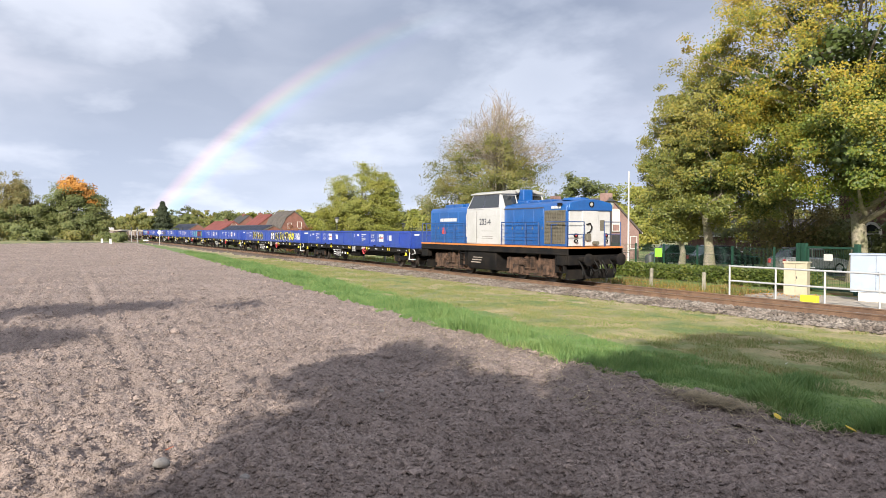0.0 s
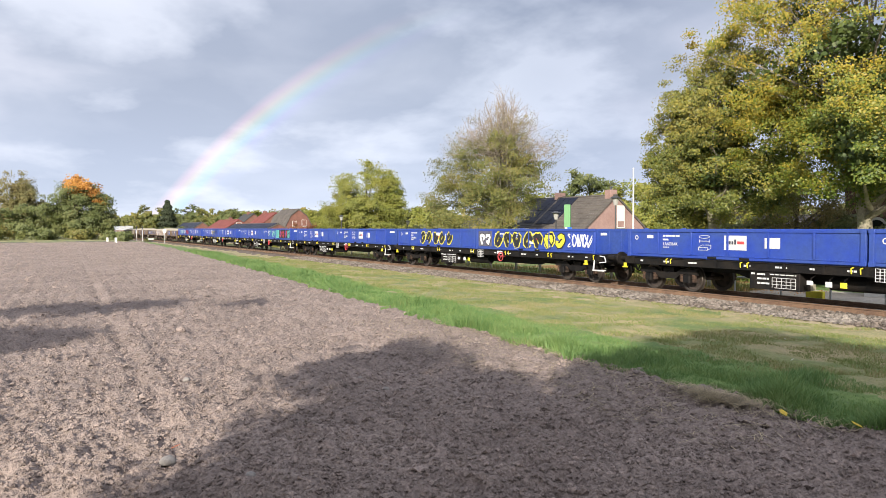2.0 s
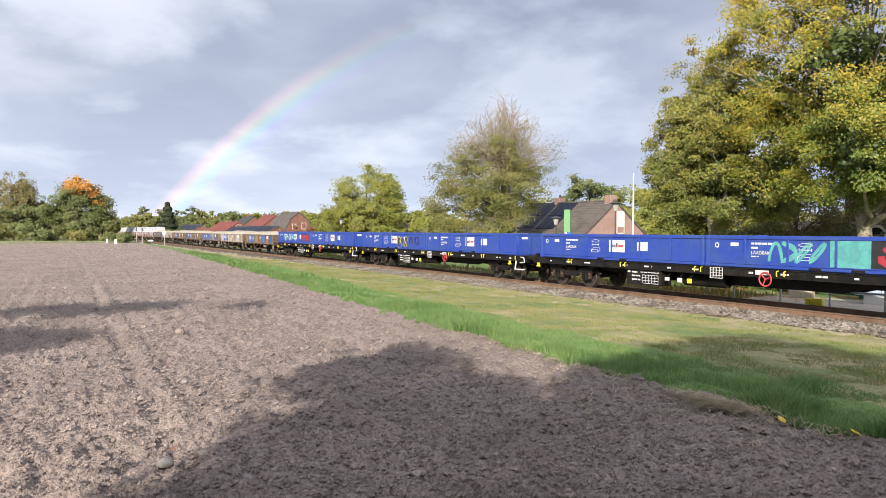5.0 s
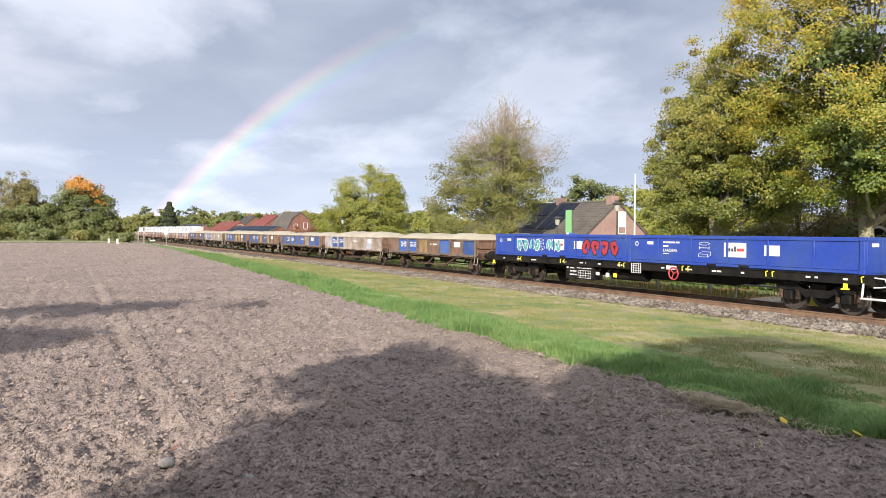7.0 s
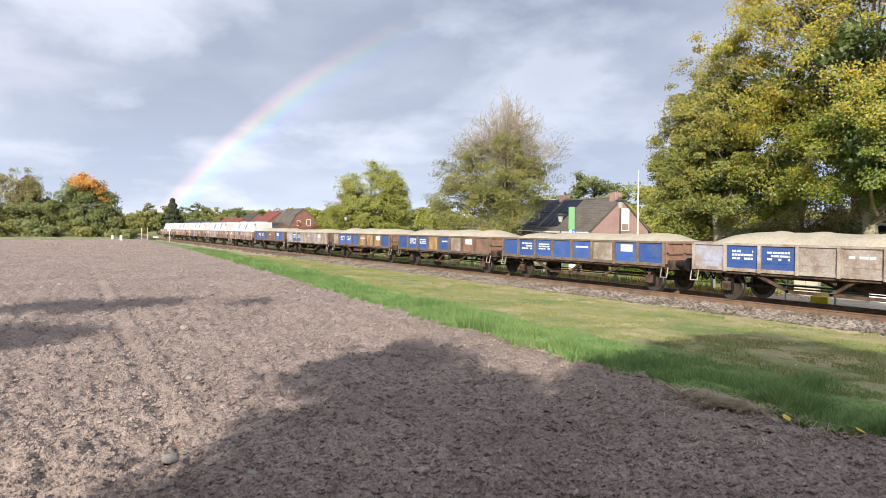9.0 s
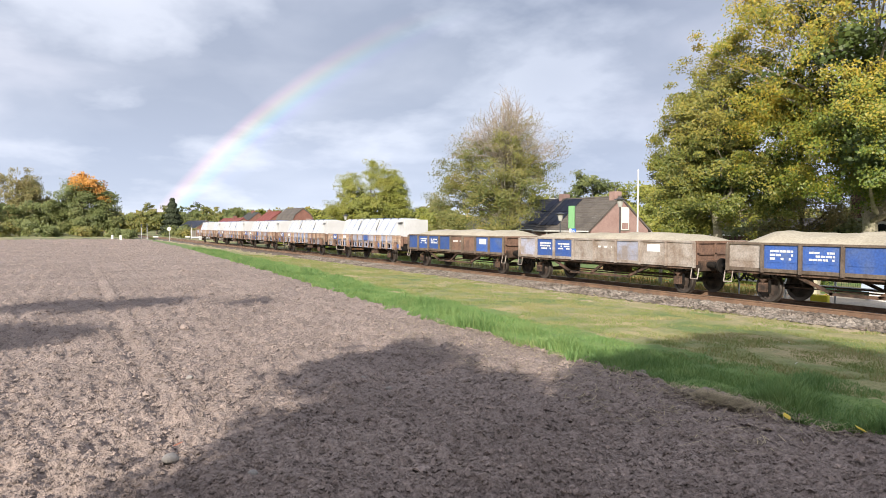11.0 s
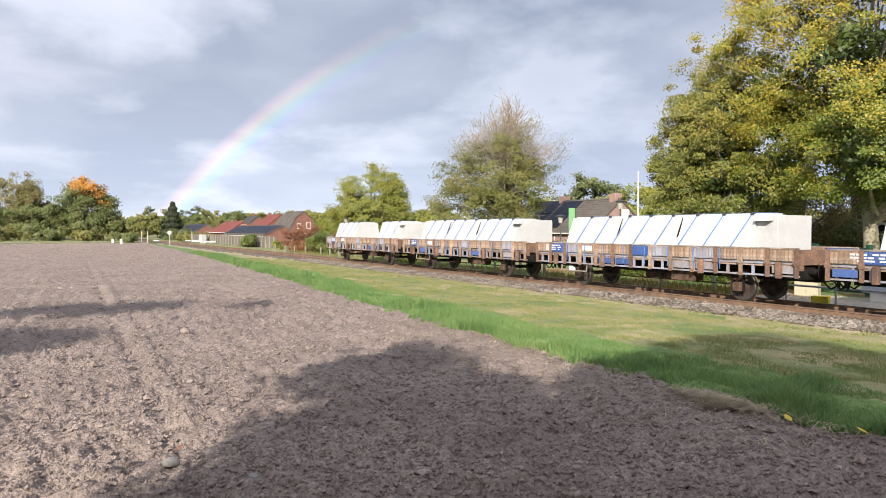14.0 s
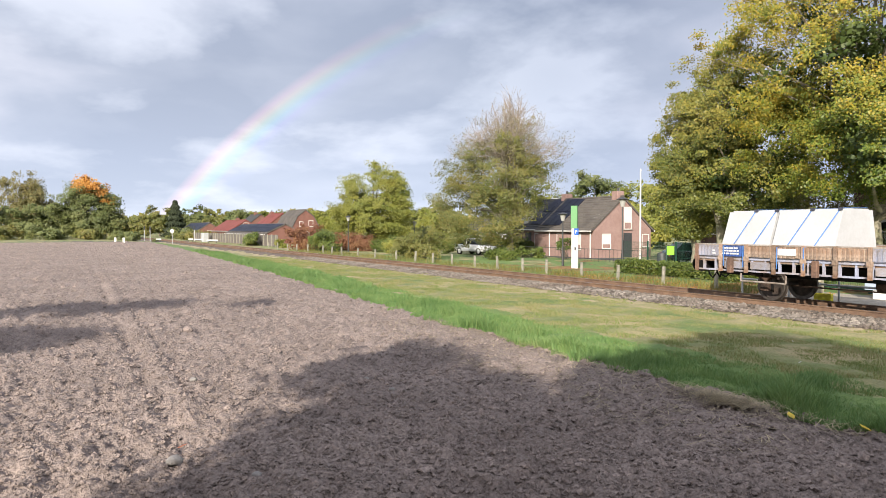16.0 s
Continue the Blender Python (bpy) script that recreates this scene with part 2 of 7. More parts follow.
def part(name, shape, material, parent=None, label="", smooth=False, bevel=0.0):
    """Links a shape (or a mesh) as one mesh object under its thing."""
    me = shape if isinstance(shape, bpy.types.Mesh) else shape.mesh(name, material, smooth)
    ob = new(name, me)
    ob.parent = parent
    if label:
        tagged(ob, label)
    if bevel:
        b = ob.modifiers.new("bevel", "BEVEL")
        b.width, b.segments, b.limit_method, b.angle_limit = bevel, 2, "ANGLE", radians(40)
        me.shade_smooth()
        me.set_sharp_from_angle(angle=radians(50))
    return ob


def thing(name, label, category, at=(0, 0, 0), turn=0.0, group="", kind=""):
    ob = new(name)
    ob.empty_display_size = 0.2
    ob.matrix_basis = pose(*at, 0, 0, turn)
    return tagged(ob, label, category, group, kind)


def quick(name, verts, faces, material, smooth=False):
    """A mesh from numpy arrays."""
    me = bpy.data.meshes.new(name)
    me.from_pydata(verts.tolist() if hasattr(verts, "tolist") else verts, [], faces.tolist() if hasattr(faces, "tolist") else faces)
    for m in (material if isinstance(material, list) else [material]):
        me.materials.append(m)
    if smooth:
        me.shade_smooth()
    return me


rng = np.random.default_rng(7)


def lattice(ix, iy, seed):
    h = (ix.astype(np.int64) * 374761393 + iy.astype(np.int64) * 668265263 + seed * 1442695041) & 0x7FFFFFFF
    h = (h ^ (h >> 13)) * 1274126177 & 0x7FFFFFFF
    return ((h ^ (h >> 16)) & 0xFFFF) / 65535.0


def vnoise(x, y, size, seed=0):
    """Smooth value noise from 0 to 1, with cells of that size in metres."""
    x, y = x / size, y / size
    ix, iy = np.floor(x), np.floor(y)
    fx, fy = x - ix, y - iy
    fx, fy = fx * fx * (3 - 2 * fx), fy * fy * (3 - 2 * fy)
    a, b = lattice(ix, iy, seed), lattice(ix + 1, iy, seed)
    c, d = lattice(ix, iy + 1, seed), lattice(ix + 1, iy + 1, seed)
    return (a * (1 - fx) + b * fx) * (1 - fy) + (c * (1 - fx) + d * fx) * fy


# ---- ground ----
FAR_GROUND = -0.10
FIELD_END = -141.0


def field_edge(x):
    """The y at which the ploughed field meets the grass."""
    return np.interp(x, [-141, -74, -36.7, -20.7, -15.5, -9.8, 0, 40], [16.2, 13.1, 10.6, 9.1, 8.95, 8.62, 8.55, 8.5])


def ground_z(x, y):
    e = field_edge(x)
    t0 = TRACK_Y - 2.55
    z = np.where(y < e, 0.0, np.interp(y, [0, 1], [0, 0]))
    s = np.clip((y - e) / np.maximum(t0 - e, 1.0), 0, 1)
    z = np.where(y >= e, -0.19 * s * s * (3 - 2 * s), z)
    k = np.abs(y - TRACK_Y)
    bed = np.interp(k, [0, 0.6, 0.8, 1.5, 2.55], [-0.10, -0.10, -0.085, -0.075, -0.19])
    z = np.where(k < 2.55, bed, z)
    z = np.where(y > TRACK_Y + 2.55, -0.19 + np.clip((y - TRACK_Y - 2.55) / 1.0, 0, 1) * 0.09, z)
    return z


def is_field(x, y):
    return (y < field_edge(x) + (vnoise(x, y, 0.5, 3) - 0.5) * 0.5 + (vnoise(x, y, 0.12, 4) - 0.5) * 0.2) & (x > FIELD_END + (vnoise(x, y, 3.0, 5) - 0.5) * 1.5)


def relief(x, y):
    """Height of the tilled surface: lumps, drill rows and wheel ruts."""
    rough = (vnoise(x, y, 0.45, 1) - 0.5) * 0.07 + (vnoise(x, y, 0.17, 2) - 0.5) * 0.095 + (vnoise(x, y, 0.075, 6) - 0.5) * 0.085
    across = y + 0.031 * x
    row = np.sin(across * 2 * math.pi / 0.55) * 0.010
    for c, k in ((-3.6, 0.25), (-1.3, 0.2), (1.0, 0.6), (3.2, 0.25), (5.4, 0.2)):
        row = row - 0.085 * np.exp(-(((across - c) / 0.16) ** 2)) * k * (0.6 + 0.8 * vnoise(x, y, 0.8, 21)) + 0.04 * k * np.exp(-(((across - c - 0.3) / 0.16) ** 2))
    # the pressed lugs of a tractor tyre along the clearest rut
    lug = np.exp(-(((across - 1.0) / 0.15) ** 2)) * np.clip(np.sin((x + 0.9 * np.abs(across - 1.0)) * 2 * math.pi / 0.24), -0.3, 0.6) * 0.035
    row = row + lug
    return (rough + row) * np.clip(1.4 - np.hypot(x, y) / 60, 0.25, 1)


def make_ground():
    """One sheet, fine near the viewer's standpoint and coarse towards the horizon."""
    radii = np.concatenate([[0.0], np.geomspace(1.2, 2.4, 10)[:-1], np.geomspace(2.4, 9, 230)[:-1], np.geomspace(9, 60, 200), np.geomspace(62, 400, 60), np.geomspace(450, 4200, 8)])
    ang = np.concatenate([np.linspace(-12, 72, 640), np.linspace(75, 345, 60)])
    a, r = np.meshgrid(np.radians(ang), radii)
    x, y = -r * np.cos(a), r * np.sin(a)
    z = ground_z(x, y)
    f = is_field(x, y)
    grassy = (vnoise(x, y, 0.5, 8) - 0.5) * 0.07 + (vnoise(x, y, 0.14, 9) - 0.5) * 0.04
    bed = np.abs(y - TRACK_Y) < 2.6
    stones = (vnoise(x, y, 0.10, 10) - 0.5) * 0.06
    z = z + np.where(f, relief(x, y), np.where(bed, stones, grassy * np.where(y > 23, 0.3, 1.0) * (r < 200)))
    nr, na = x.shape
    verts = np.stack([x, y, z], -1).reshape(-1, 3)
    i, j = np.meshgrid(np.arange(nr - 1), np.arange(na), indexing="ij")
    j2 = (j + 1) % na
    faces = np.stack([i * na + j, (i + 1) * na + j, (i + 1) * na + j2, i * na + j2], -1).reshape(-1, 4)[:, ::-1]
    me = quick("ground", verts, faces, [SOIL, TURF, LUSH, BALLAST, PAVING, LITTER, ASPHALT, DRYTURF], True)
    c = verts[faces].mean(1)
    cx, cy = c[:, 0], c[:, 1]
    e = field_edge(cx)
    idx = np.ones(len(c), int)
    idx[cy < e + 1.5 + vnoise(cx, cy, 1.3, 11) * 1.3] = 2
    idx[(cy > TRACK_Y + 2.5)] = 1
    idx[cx < FIELD_END] = 1
    beyond = (cy > TRACK_Y + 2.5) & (cy < 37) & (cx > -62)
    idx[beyond & (vnoise(cx, cy, 2.2, 51) > 0.42)] = 2
    idx[beyond & (vnoise(cx, cy, 1.3, 52) > 0.70) & (cx > -45)] = 5
    idx[(cy > TRACK_Y - 2.5 - 1.6 * vnoise(cx, cy, 1.1, 31) ** 1.3 - 0.5 * vnoise(cx, cy, 0.3, 32)) & (cy < TRACK_Y)] = 7
    idx[is_field(cx, cy)] = 0
    idx[np.abs(cy - TRACK_Y) < 2.3 + (vnoise(cx, cy, 0.4, 12) - 0.5) * 0.7] = 3
    idx[(cy > 23.3) & (cy < 26.5) & (cx > -19) & (cx < 8)] = 4
    idx[(cy > 22.9) & (cy < 25.2) & (cx > -32) & (cx <= -19)] = 5
    idx[(cy > 38) & (cy < 41) & (cx > -66) & (cx < 10)] = 6
    idx[(cx < -146) & (cx > -152) & (cy < 200)] = 6
    me.polygons.foreach_set("material_index", idx)
    tagged(new("ground", me), "flat ground with a ploughed brown field and mown grass strip", "ground", kind="structure")


make_ground()


def lumps(name, x, y, z, size, material, flat=0.7, seed=1, squash=0.35):
    """Many irregular eight-sided lumps in one mesh."""
    g = np.random.default_rng(seed)
    base = np.array([(1, 0, 0), (-1, 0, 0), (0, 1, 0), (0, -1, 0), (0, 0, 1), (0, 0, -1),
                     (.6, .6, .6), (-.6, .6, .6), (-.6, -.6, .6), (.6, -.6, .6)])
    tri = np.array([(0, 2, 6), (2, 1, 7), (1, 3, 8), (3, 0, 9), (4, 0, 6), (4, 6, 2), (4, 2, 7), (4, 7, 1), (4, 1, 8), (4, 8, 3), (4, 3, 9), (4, 9, 0)])
    n = len(x)
    v = base[None] * (1 + (g.random((n, 10, 1)) - 0.5) * 2 * squash)
    v = v * (size[:, None, None] * (0.7 + 0.6 * g.random((n, 1, 3))))
    v[..., 2] *= flat
    a = g.random(n) * 6.283
    c, s = np.cos(a)[:, None], np.sin(a)[:, None]
    vx, vy = v[..., 0] * c - v[..., 1] * s, v[..., 0] * s + v[..., 1] * c
    v = np.stack([vx + x[:, None], vy + y[:, None], v[..., 2] + z[:, None]], -1).reshape(-1, 3)
    f = (tri[None] + (np.arange(n) * 10)[:, None, None]).reshape(-1, 3)
    return new(name, quick(name, v, f, material))


def wedge(n, r0, r1, a0, a1, g, power=1.0):
    """Random places between two distances and two headings."""
    r = r0 * (r1 / r0) ** (g.random(n) ** power)
    a = np.radians(a0 + (a1 - a0) * g.random(n))
    return -r * np.cos(a), r * np.sin(a)


def make_clods():
    g = np.random.default_rng(3)
    x, y = wedge(150000, 4.2, 138.0, -4, 62, g, 1.25)
    ok = is_field(x, y + 0.1)
    x, y = x[ok], y[ok]
    r = np.hypot(x, y)
    size = 0.006 + 0.026 * g.random(len(x)) ** 4 + 0.00055 * r
    size[g.random(len(x)) < 0.012] *= 2.1
    tagged(lumps("clods", x, y, ground_z(x, y) + relief(x, y) + size * 0.12, size, CLOD, 0.85, 4, 0.30), "dry brown earth clods scattered over the ploughed field", "soil", kind="stuff")


make_clods()


def make_track():
    track = thing("railway_track", "single railway track with rusty rails on grey stone ballast", "railway track", (0, TRACK_Y, RAIL_Z), kind="structure")
    prof = [(-0.075, -0.172), (0.075, -0.172), (0.075, -0.16), (0.012, -0.14), (0.012, -0.05), (0.036, -0.036), (0.036, -0.006), (0.028, 0), (-0.028, 0), (-0.036, -0.006), (-0.036, -0.036), (-0.012, -0.05), (-0.012, -0.14), (-0.075, -0.16)]
    for s in (-0.754, 0.754):
        rail = part("rail", Shape().prism([(s + a, b) for a, b in prof], -900, 60), RUSTY, track, "rust-brown steel rail")
        part("rail_head", Shape().box(-900, 60, s - 0.026, s + 0.026, 0.0, 0.003), STEEL, rail, "worn shiny running surface")
    sl = Shape().prism([(-1.3, -0.36), (1.3, -0.36), (1.3, -0.20), (1.28, -0.178), (-1.28, -0.178), (-1.3, -0.20)], -0.13, 0.13).mesh("sleeper", SLEEPER)
    for i in range(220):
        ob = new("sleeper", sl)
        ob.parent = track
        ob.location = (-0.6 * i + 3.0, 0, 0)
    g = np.random.default_rng(5)
    n = 21000
    x = -5.0 - 55.0 * g.random(n) ** 1.5
    side = g.random(n)
    k = np.where(side < 0.72, -0.95 - 1.55 * g.random(n) ** 0.9, np.where(side < 0.86, (g.random(n) - 0.5) * 1.2, 0.95 + 1.4 * g.random(n)))
    y = TRACK_Y + k
    size = 0.030 + 0.030 * g.random(n)
    tagged(lumps("ballast_stones", x, y, ground_z(x, y) + size * 0.4, size, STONE, 0.8, 6), "loose grey and brown ballast stones beside the rails", "ballast", kind="stuff")


make_track()


def blades(name, x, y, z, h, w, material, seed, lean=0.5):
    """Grass blades: bent strips of two faces each."""
    g = np.random.default_rng(seed)
    n = len(x)
    a = g.random(n) * 6.283
    dx, dy = np.cos(a) * w / 2, np.sin(a) * w / 2
    b = g.random(n) * 6.283
    lx, ly = np.cos(b) * h * lean * g.random(n), np.sin(b) * h * lean * g.random(n)
    p = np.stack([np.stack([x - dx, y - dy, z], -1), np.stack([x + dx, y + dy, z], -1),
                  np.stack([x + dx * .7 + lx * .35, y + dy * .7 + ly * .35, z + h * .6], -1), np.stack([x - dx * .7 + lx * .35, y - dy * .7 + ly * .35, z + h * .6], -1),
                  np.stack([x + lx, y + ly, z + h], -1)], 1).reshape(-1, 3)
    k = (np.arange(n) * 5)[:, None]
    f = [tuple(q) for q in np.concatenate([k + np.array([0, 1, 2, 3])], 1).tolist()] + [tuple(q) for q in (k + np.array([3, 2, 4])).tolist()]
    return new(name, quick(name, p, f, material))


GRASSLEAF = leaf_mat("grass_blades", [(0.0, (0.09, 0.17, 0.055)), (0.4, (0.135, 0.24, 0.075)), (0.7, (0.20, 0.30, 0.095)), (1.0, (0.35, 0.36, 0.16))], 0.6, 1.2)
DRYLEAF = leaf_mat("dry_grass_blades", [(0.0, (0.11, 0.18, 0.045)), (0.4, (0.19, 0.235, 0.07)), (0.62, (0.28, 0.26, 0.115)), (0.9, (0.38, 0.315, 0.175))], 0.7, 0.45)


def make_grass():
    g = np.random.default_rng(8)
    n = 130000
    x = -3.5 - 75 * g.random(n) ** 1.9
    off = g.random(n) ** 1.35 * 2.5 - 0.12
    y = field_edge(x) + off + (vnoise(x, x * 0, 0.5, 3) - 0.5) * 0.5
    h = (0.07 + 0.34 * vnoise(x, y, 0.8, 13) ** 2.4) * (0.6 + 0.8 * g.random(n)) * np.clip(1.25 - off / 3, 0.4, 1)
    w = 0.006 + 0.0006 * np.hypot(x, y)
    tagged(blades("verge_grass", x, y, ground_z(x, y) - 0.02, h, w, GRASSLEAF, 9, 0.95), "long lush green grass along the field's edge", "grass", kind="stuff")
    n = 190000
    x = -4.0 - 60 * g.random(n) ** 1.9
    e = field_edge(x) + 1.6
    y = e + (TRACK_Y - 2.2 - e) * g.random(n)
    h = (0.02 + 0.06 * vnoise(x, y, 0.6, 14) ** 1.5) * (0.6 + 0.8 * g.random(n))
    w = 0.006 + 0.0006 * np.hypot(x, y)
    tagged(blades("mown_grass", x, y, ground_z(x, y) - 0.015, h, w, DRYLEAF, 10, 0.9), "short yellowish mown grass between field and railway", "grass", kind="stuff")


make_grass()

# ---- train materials ----
BLUE = mat("blue_wagon_paint", (0.018, 0.050, 0.315), 0.5, color2=(0.030, 0.066, 0.27), scale=0.9, fine=9, var=0.14, bump=0.04)
LOCOBLUE = mat("blue_loco_paint", (0.006, 0.085, 0.31), 0.35, color2=(0.009, 0.072, 0.26), scale=1.0, fine=14, var=0.10, bump=0.03, coat=0.3)
LOCOWHITE = mat("white_loco_paint", (0.46, 0.465, 0.472), 0.4, color2=(0.41, 0.412, 0.41), scale=1.2, fine=16, var=0.06, bump=0.02, coat=0.2)
ORANGE = mat("orange_stripe", (0.55, 0.19, 0.05), 0.5, var=0.1)
ROOFGREY = mat("grey_roof_paint", (0.42, 0.42, 0.40), 0.5, scale=2, var=0.15)
BLACK = mat("black_underframe", (0.007, 0.007, 0.008), 0.7, color2=(0.018, 0.015, 0.013), scale=2.2, fine=20, var=0.3)
DIRTY = mat("brown_brake_dust", (0.125, 0.078, 0.056), 0.9, color2=(0.034, 0.026, 0.022), scale=2.6, fine=22, var=0.35)
WHEELM = mat("dusty_wheel_steel", (0.085, 0.062, 0.05), 0.7, 0.3, color2=(0.04, 0.033, 0.03), scale=4, fine=30, var=0.3)
TREAD = mat("bright_wheel_rim", (0.11, 0.092, 0.08), 0.5, 0.7, scale=5, var=0.2)
HOLLOW = mat("dark_opening", (0.012, 0.012, 0.012), 0.9)
GRILLE = mat("grey_brown_grille", (0.17, 0.155, 0.12), 0.6, 0.2, var=0.2, scale=3)
LETTER = mat("white_lettering", (0.58, 0.585, 0.60), 0.6, var=0.1, scale=20)
DARKLETTER = mat("dark_lettering", (0.05, 0.055, 0.08), 0.6)
PINKRED = mat("red_pink_paint", (0.55, 0.07, 0.08), 0.6)
YELLOW = mat("yellow_paint", (0.75, 0.66, 0.04), 0.55, var=0.15)
HOSE = mat("black_rubber_hose", (0.02, 0.02, 0.02), 0.8)
RUSTBROWN = mat("rust_brown_paint", (0.195, 0.112, 0.078), 0.85, color2=(0.125, 0.078, 0.06), scale=2.0, fine=16, var=0.35, rand=0.25)
POSTBROWN = mat("dark_weathered_paint", (0.145, 0.112, 0.086), 0.85, color2=(0.09, 0.065, 0.05), scale=2.0, fine=16, var=0.3, rand=0.2)
FADEBLUE = mat("faded_blue_paint", (0.03, 0.082, 0.30), 0.7, color2=(0.06, 0.10, 0.24), scale=2.0, fine=16, var=0.25, rand=0.25)
DUSTGREY = mat("dusty_grey_paint", (0.31, 0.275, 0.25), 0.85, color2=(0.20, 0.155, 0.125), scale=1.8, fine=16, var=0.25, rand=0.2)
OCHRE = mat("ochre_rust", (0.33, 0.225, 0.105), 0.85, color2=(0.20, 0.12, 0.07), scale=2.0, fine=16, var=0.3, rand=0.2)
SAND = mat("pale_sand", (0.40, 0.36, 0.285), 0.95, color2=(0.335, 0.30, 0.235), scale=1.0, fine=14, var=0.2, bump=0.6)
WOOD = mat("weathered_brown_wood", (0.25, 0.150, 0.098), 0.85, color2=(0.34, 0.27, 0.22), scale=1.6, fine=12, var=0.35, rand=0.3)
LILAC = mat("bleached_blue_grey_paint", (0.30, 0.32, 0.42), 0.8, color2=(0.25, 0.215, 0.205), scale=2, var=0.25, rand=0.2)
PANELWHITE = mat("white_concrete", (0.455, 0.465, 0.48), 0.8, color2=(0.41, 0.415, 0.425), scale=0.9, fine=10, var=0.05, bump=0.1)
STRAP = mat("blue_strap", (0.09, 0.24, 0.62), 0.6)
GLASS = glass_mat("window_glass")
LAMP = glass_mat("lamp_glass", (0.36, 0.36, 0.34))
TEALPAINT = mat("teal_spray_paint", (0.10, 0.36, 0.36), 0.6, scale=4)
REDPAINT = mat("red_spray_paint", (0.36, 0.03, 0.05), 0.6, scale=4)
YELLOWPAINT = mat("yellow_spray_paint", (0.72, 0.66, 0.05), 0.6, scale=4)
BLACKPAINT = mat("black_spray_paint", (0.02, 0.02, 0.025), 0.6, scale=4)
GREYPAINTED = mat("grey_spray_paint", (0.11, 0.11, 0.16), 0.6, scale=4)
WHITEPAINT = mat("white_spray_paint", (0.72, 0.72, 0.76), 0.6, scale=4)

for _m in (BLACK, HOSE, DIRTY, HOLLOW):
    _m.node_tree.nodes["Principled BSDF"].inputs["Specular IOR Level"].default_value = 0.18

WHEELSETS = []


# ---- train pieces ----
def wheel_meshes(r):
    disc = Shape()
    tyres = []
    for s in (-1, 1):
        y = s * 0.75
        disc.lathe([(0.0, s * 0.075), (0.10, s * 0.075), (0.12, s * 0.02), (r * 0.55, -s * 0.015), (r - 0.09, s * 0.03), (r - 0.09, -s * 0.03), (0.1, -s * 0.06), (0.0, -s * 0.06)], (0, y, 0), 26)
        for k in range(4):
            a = k * math.pi / 2
            disc.cyl((math.cos(a) * r * 0.5, y - s * 0.02, math.sin(a) * r * 0.5), (math.cos(a) * r * 0.5, y + s * 0.012, math.sin(a) * r * 0.5), 0.035, 8)
        rim = Shape().lathe([(r - 0.09, s * 0.06), (r - 0.015, s * 0.065), (r, s * 0.05), (r, -s * 0.045), (r + 0.028, -s * 0.06), (r + 0.02, -s * 0.075), (r - 0.09, -s * 0.065)], (0, y, 0), 30)
        tyres.append(rim.mesh("tyre", TREAD, True))
    disc.cyl((0, -1.0, 0), (0, 1.0, 0), 0.08, 12)
    return disc.mesh("wheelset", WHEELM, True), tyres


WHEELS = {r: wheel_meshes(r) for r in (0.46, 0.5)}


def wheelset(parent, x, r):
    disc, tyres = WHEELS[r]
    w = new("wheelset", disc)
    w.parent = parent
    w.location = (x, 0, r)
    for me in tyres:
        t = new("tyre", me)
        t.parent = w
    return w


def buffers(parent, xe, lead=0.62, plate=0.24, z=1.06):
    for e in (1, -1):
        for s in (-0.875, 0.875):
            sh = Shape()
            x0 = e * xe
            sh.cyl((x0, s, z), (x0 + e * lead * 0.55, s, z), 0.105, 14)
            sh.cyl((x0 + e * lead * 0.5, s, z), (x0 + e * lead * 0.94, s, z), 0.08, 14)
            sh.lathe([(0, 0), (plate, 0), (plate + 0.01, e * 0.012), (plate * 0.8, e * 0.035), (0, e * 0.045)], (x0 + e * (lead - 0.045), s, z), 22, "x")
            part("buffer", sh, BLACK, parent, smooth=True)
        hook = Shape().box(min(e * xe, e * (xe + 0.3)), max(e * xe, e * (xe + 0.3)), -0.05, 0.05, z - 0.06, z + 0.06)
        hook.rod([(e * (xe + 0.25), -0.06, z), (e * (xe + 0.42), -0.06, z - 0.25), (e * (xe + 0.36), 0.06, z - 0.5), (e * (xe + 0.25), 0.06, z - 0.1)], 0.028, 6)
        part("coupling_hook", hook, BLACK, parent)
        for s in (-0.35, 0.35):
            pts = [(e * xe, s, z - 0.12), (e * (xe + 0.18), s, z - 0.35), (e * (xe + 0.33), s * 0.9, z - 0.5), (e * (xe + 0.47), s * 0.8, z - 0.42), (e * (xe + 0.58), s * 0.8, z - 0.25)]
            part("brake_hose", Shape().rod(pts, 0.025, 6), HOSE, parent)


def sign_bars(parent, name, x0, x1, y, z0, z1, rows, material, seed=0, fill=0.8):
    """Unreadable writing: short plain bars in rows, a little proud of the side."""
    g = random.Random(seed)
    sh = Shape()
    h = (z1 - z0) / rows
    for i in range(rows):
        x = x0
        while x < x1 - 0.02:
            w = min(g.uniform(0.08, 0.22), x1 - x)
            if g.random() < fill:
                sh.box(x, x + w * 0.85, y - 0.004, y + 0.001, z0 + h * (i + 0.2), z0 + h * (i + 0.8))
            x += w
    if sh.v:
        part(name, sh, material, parent)


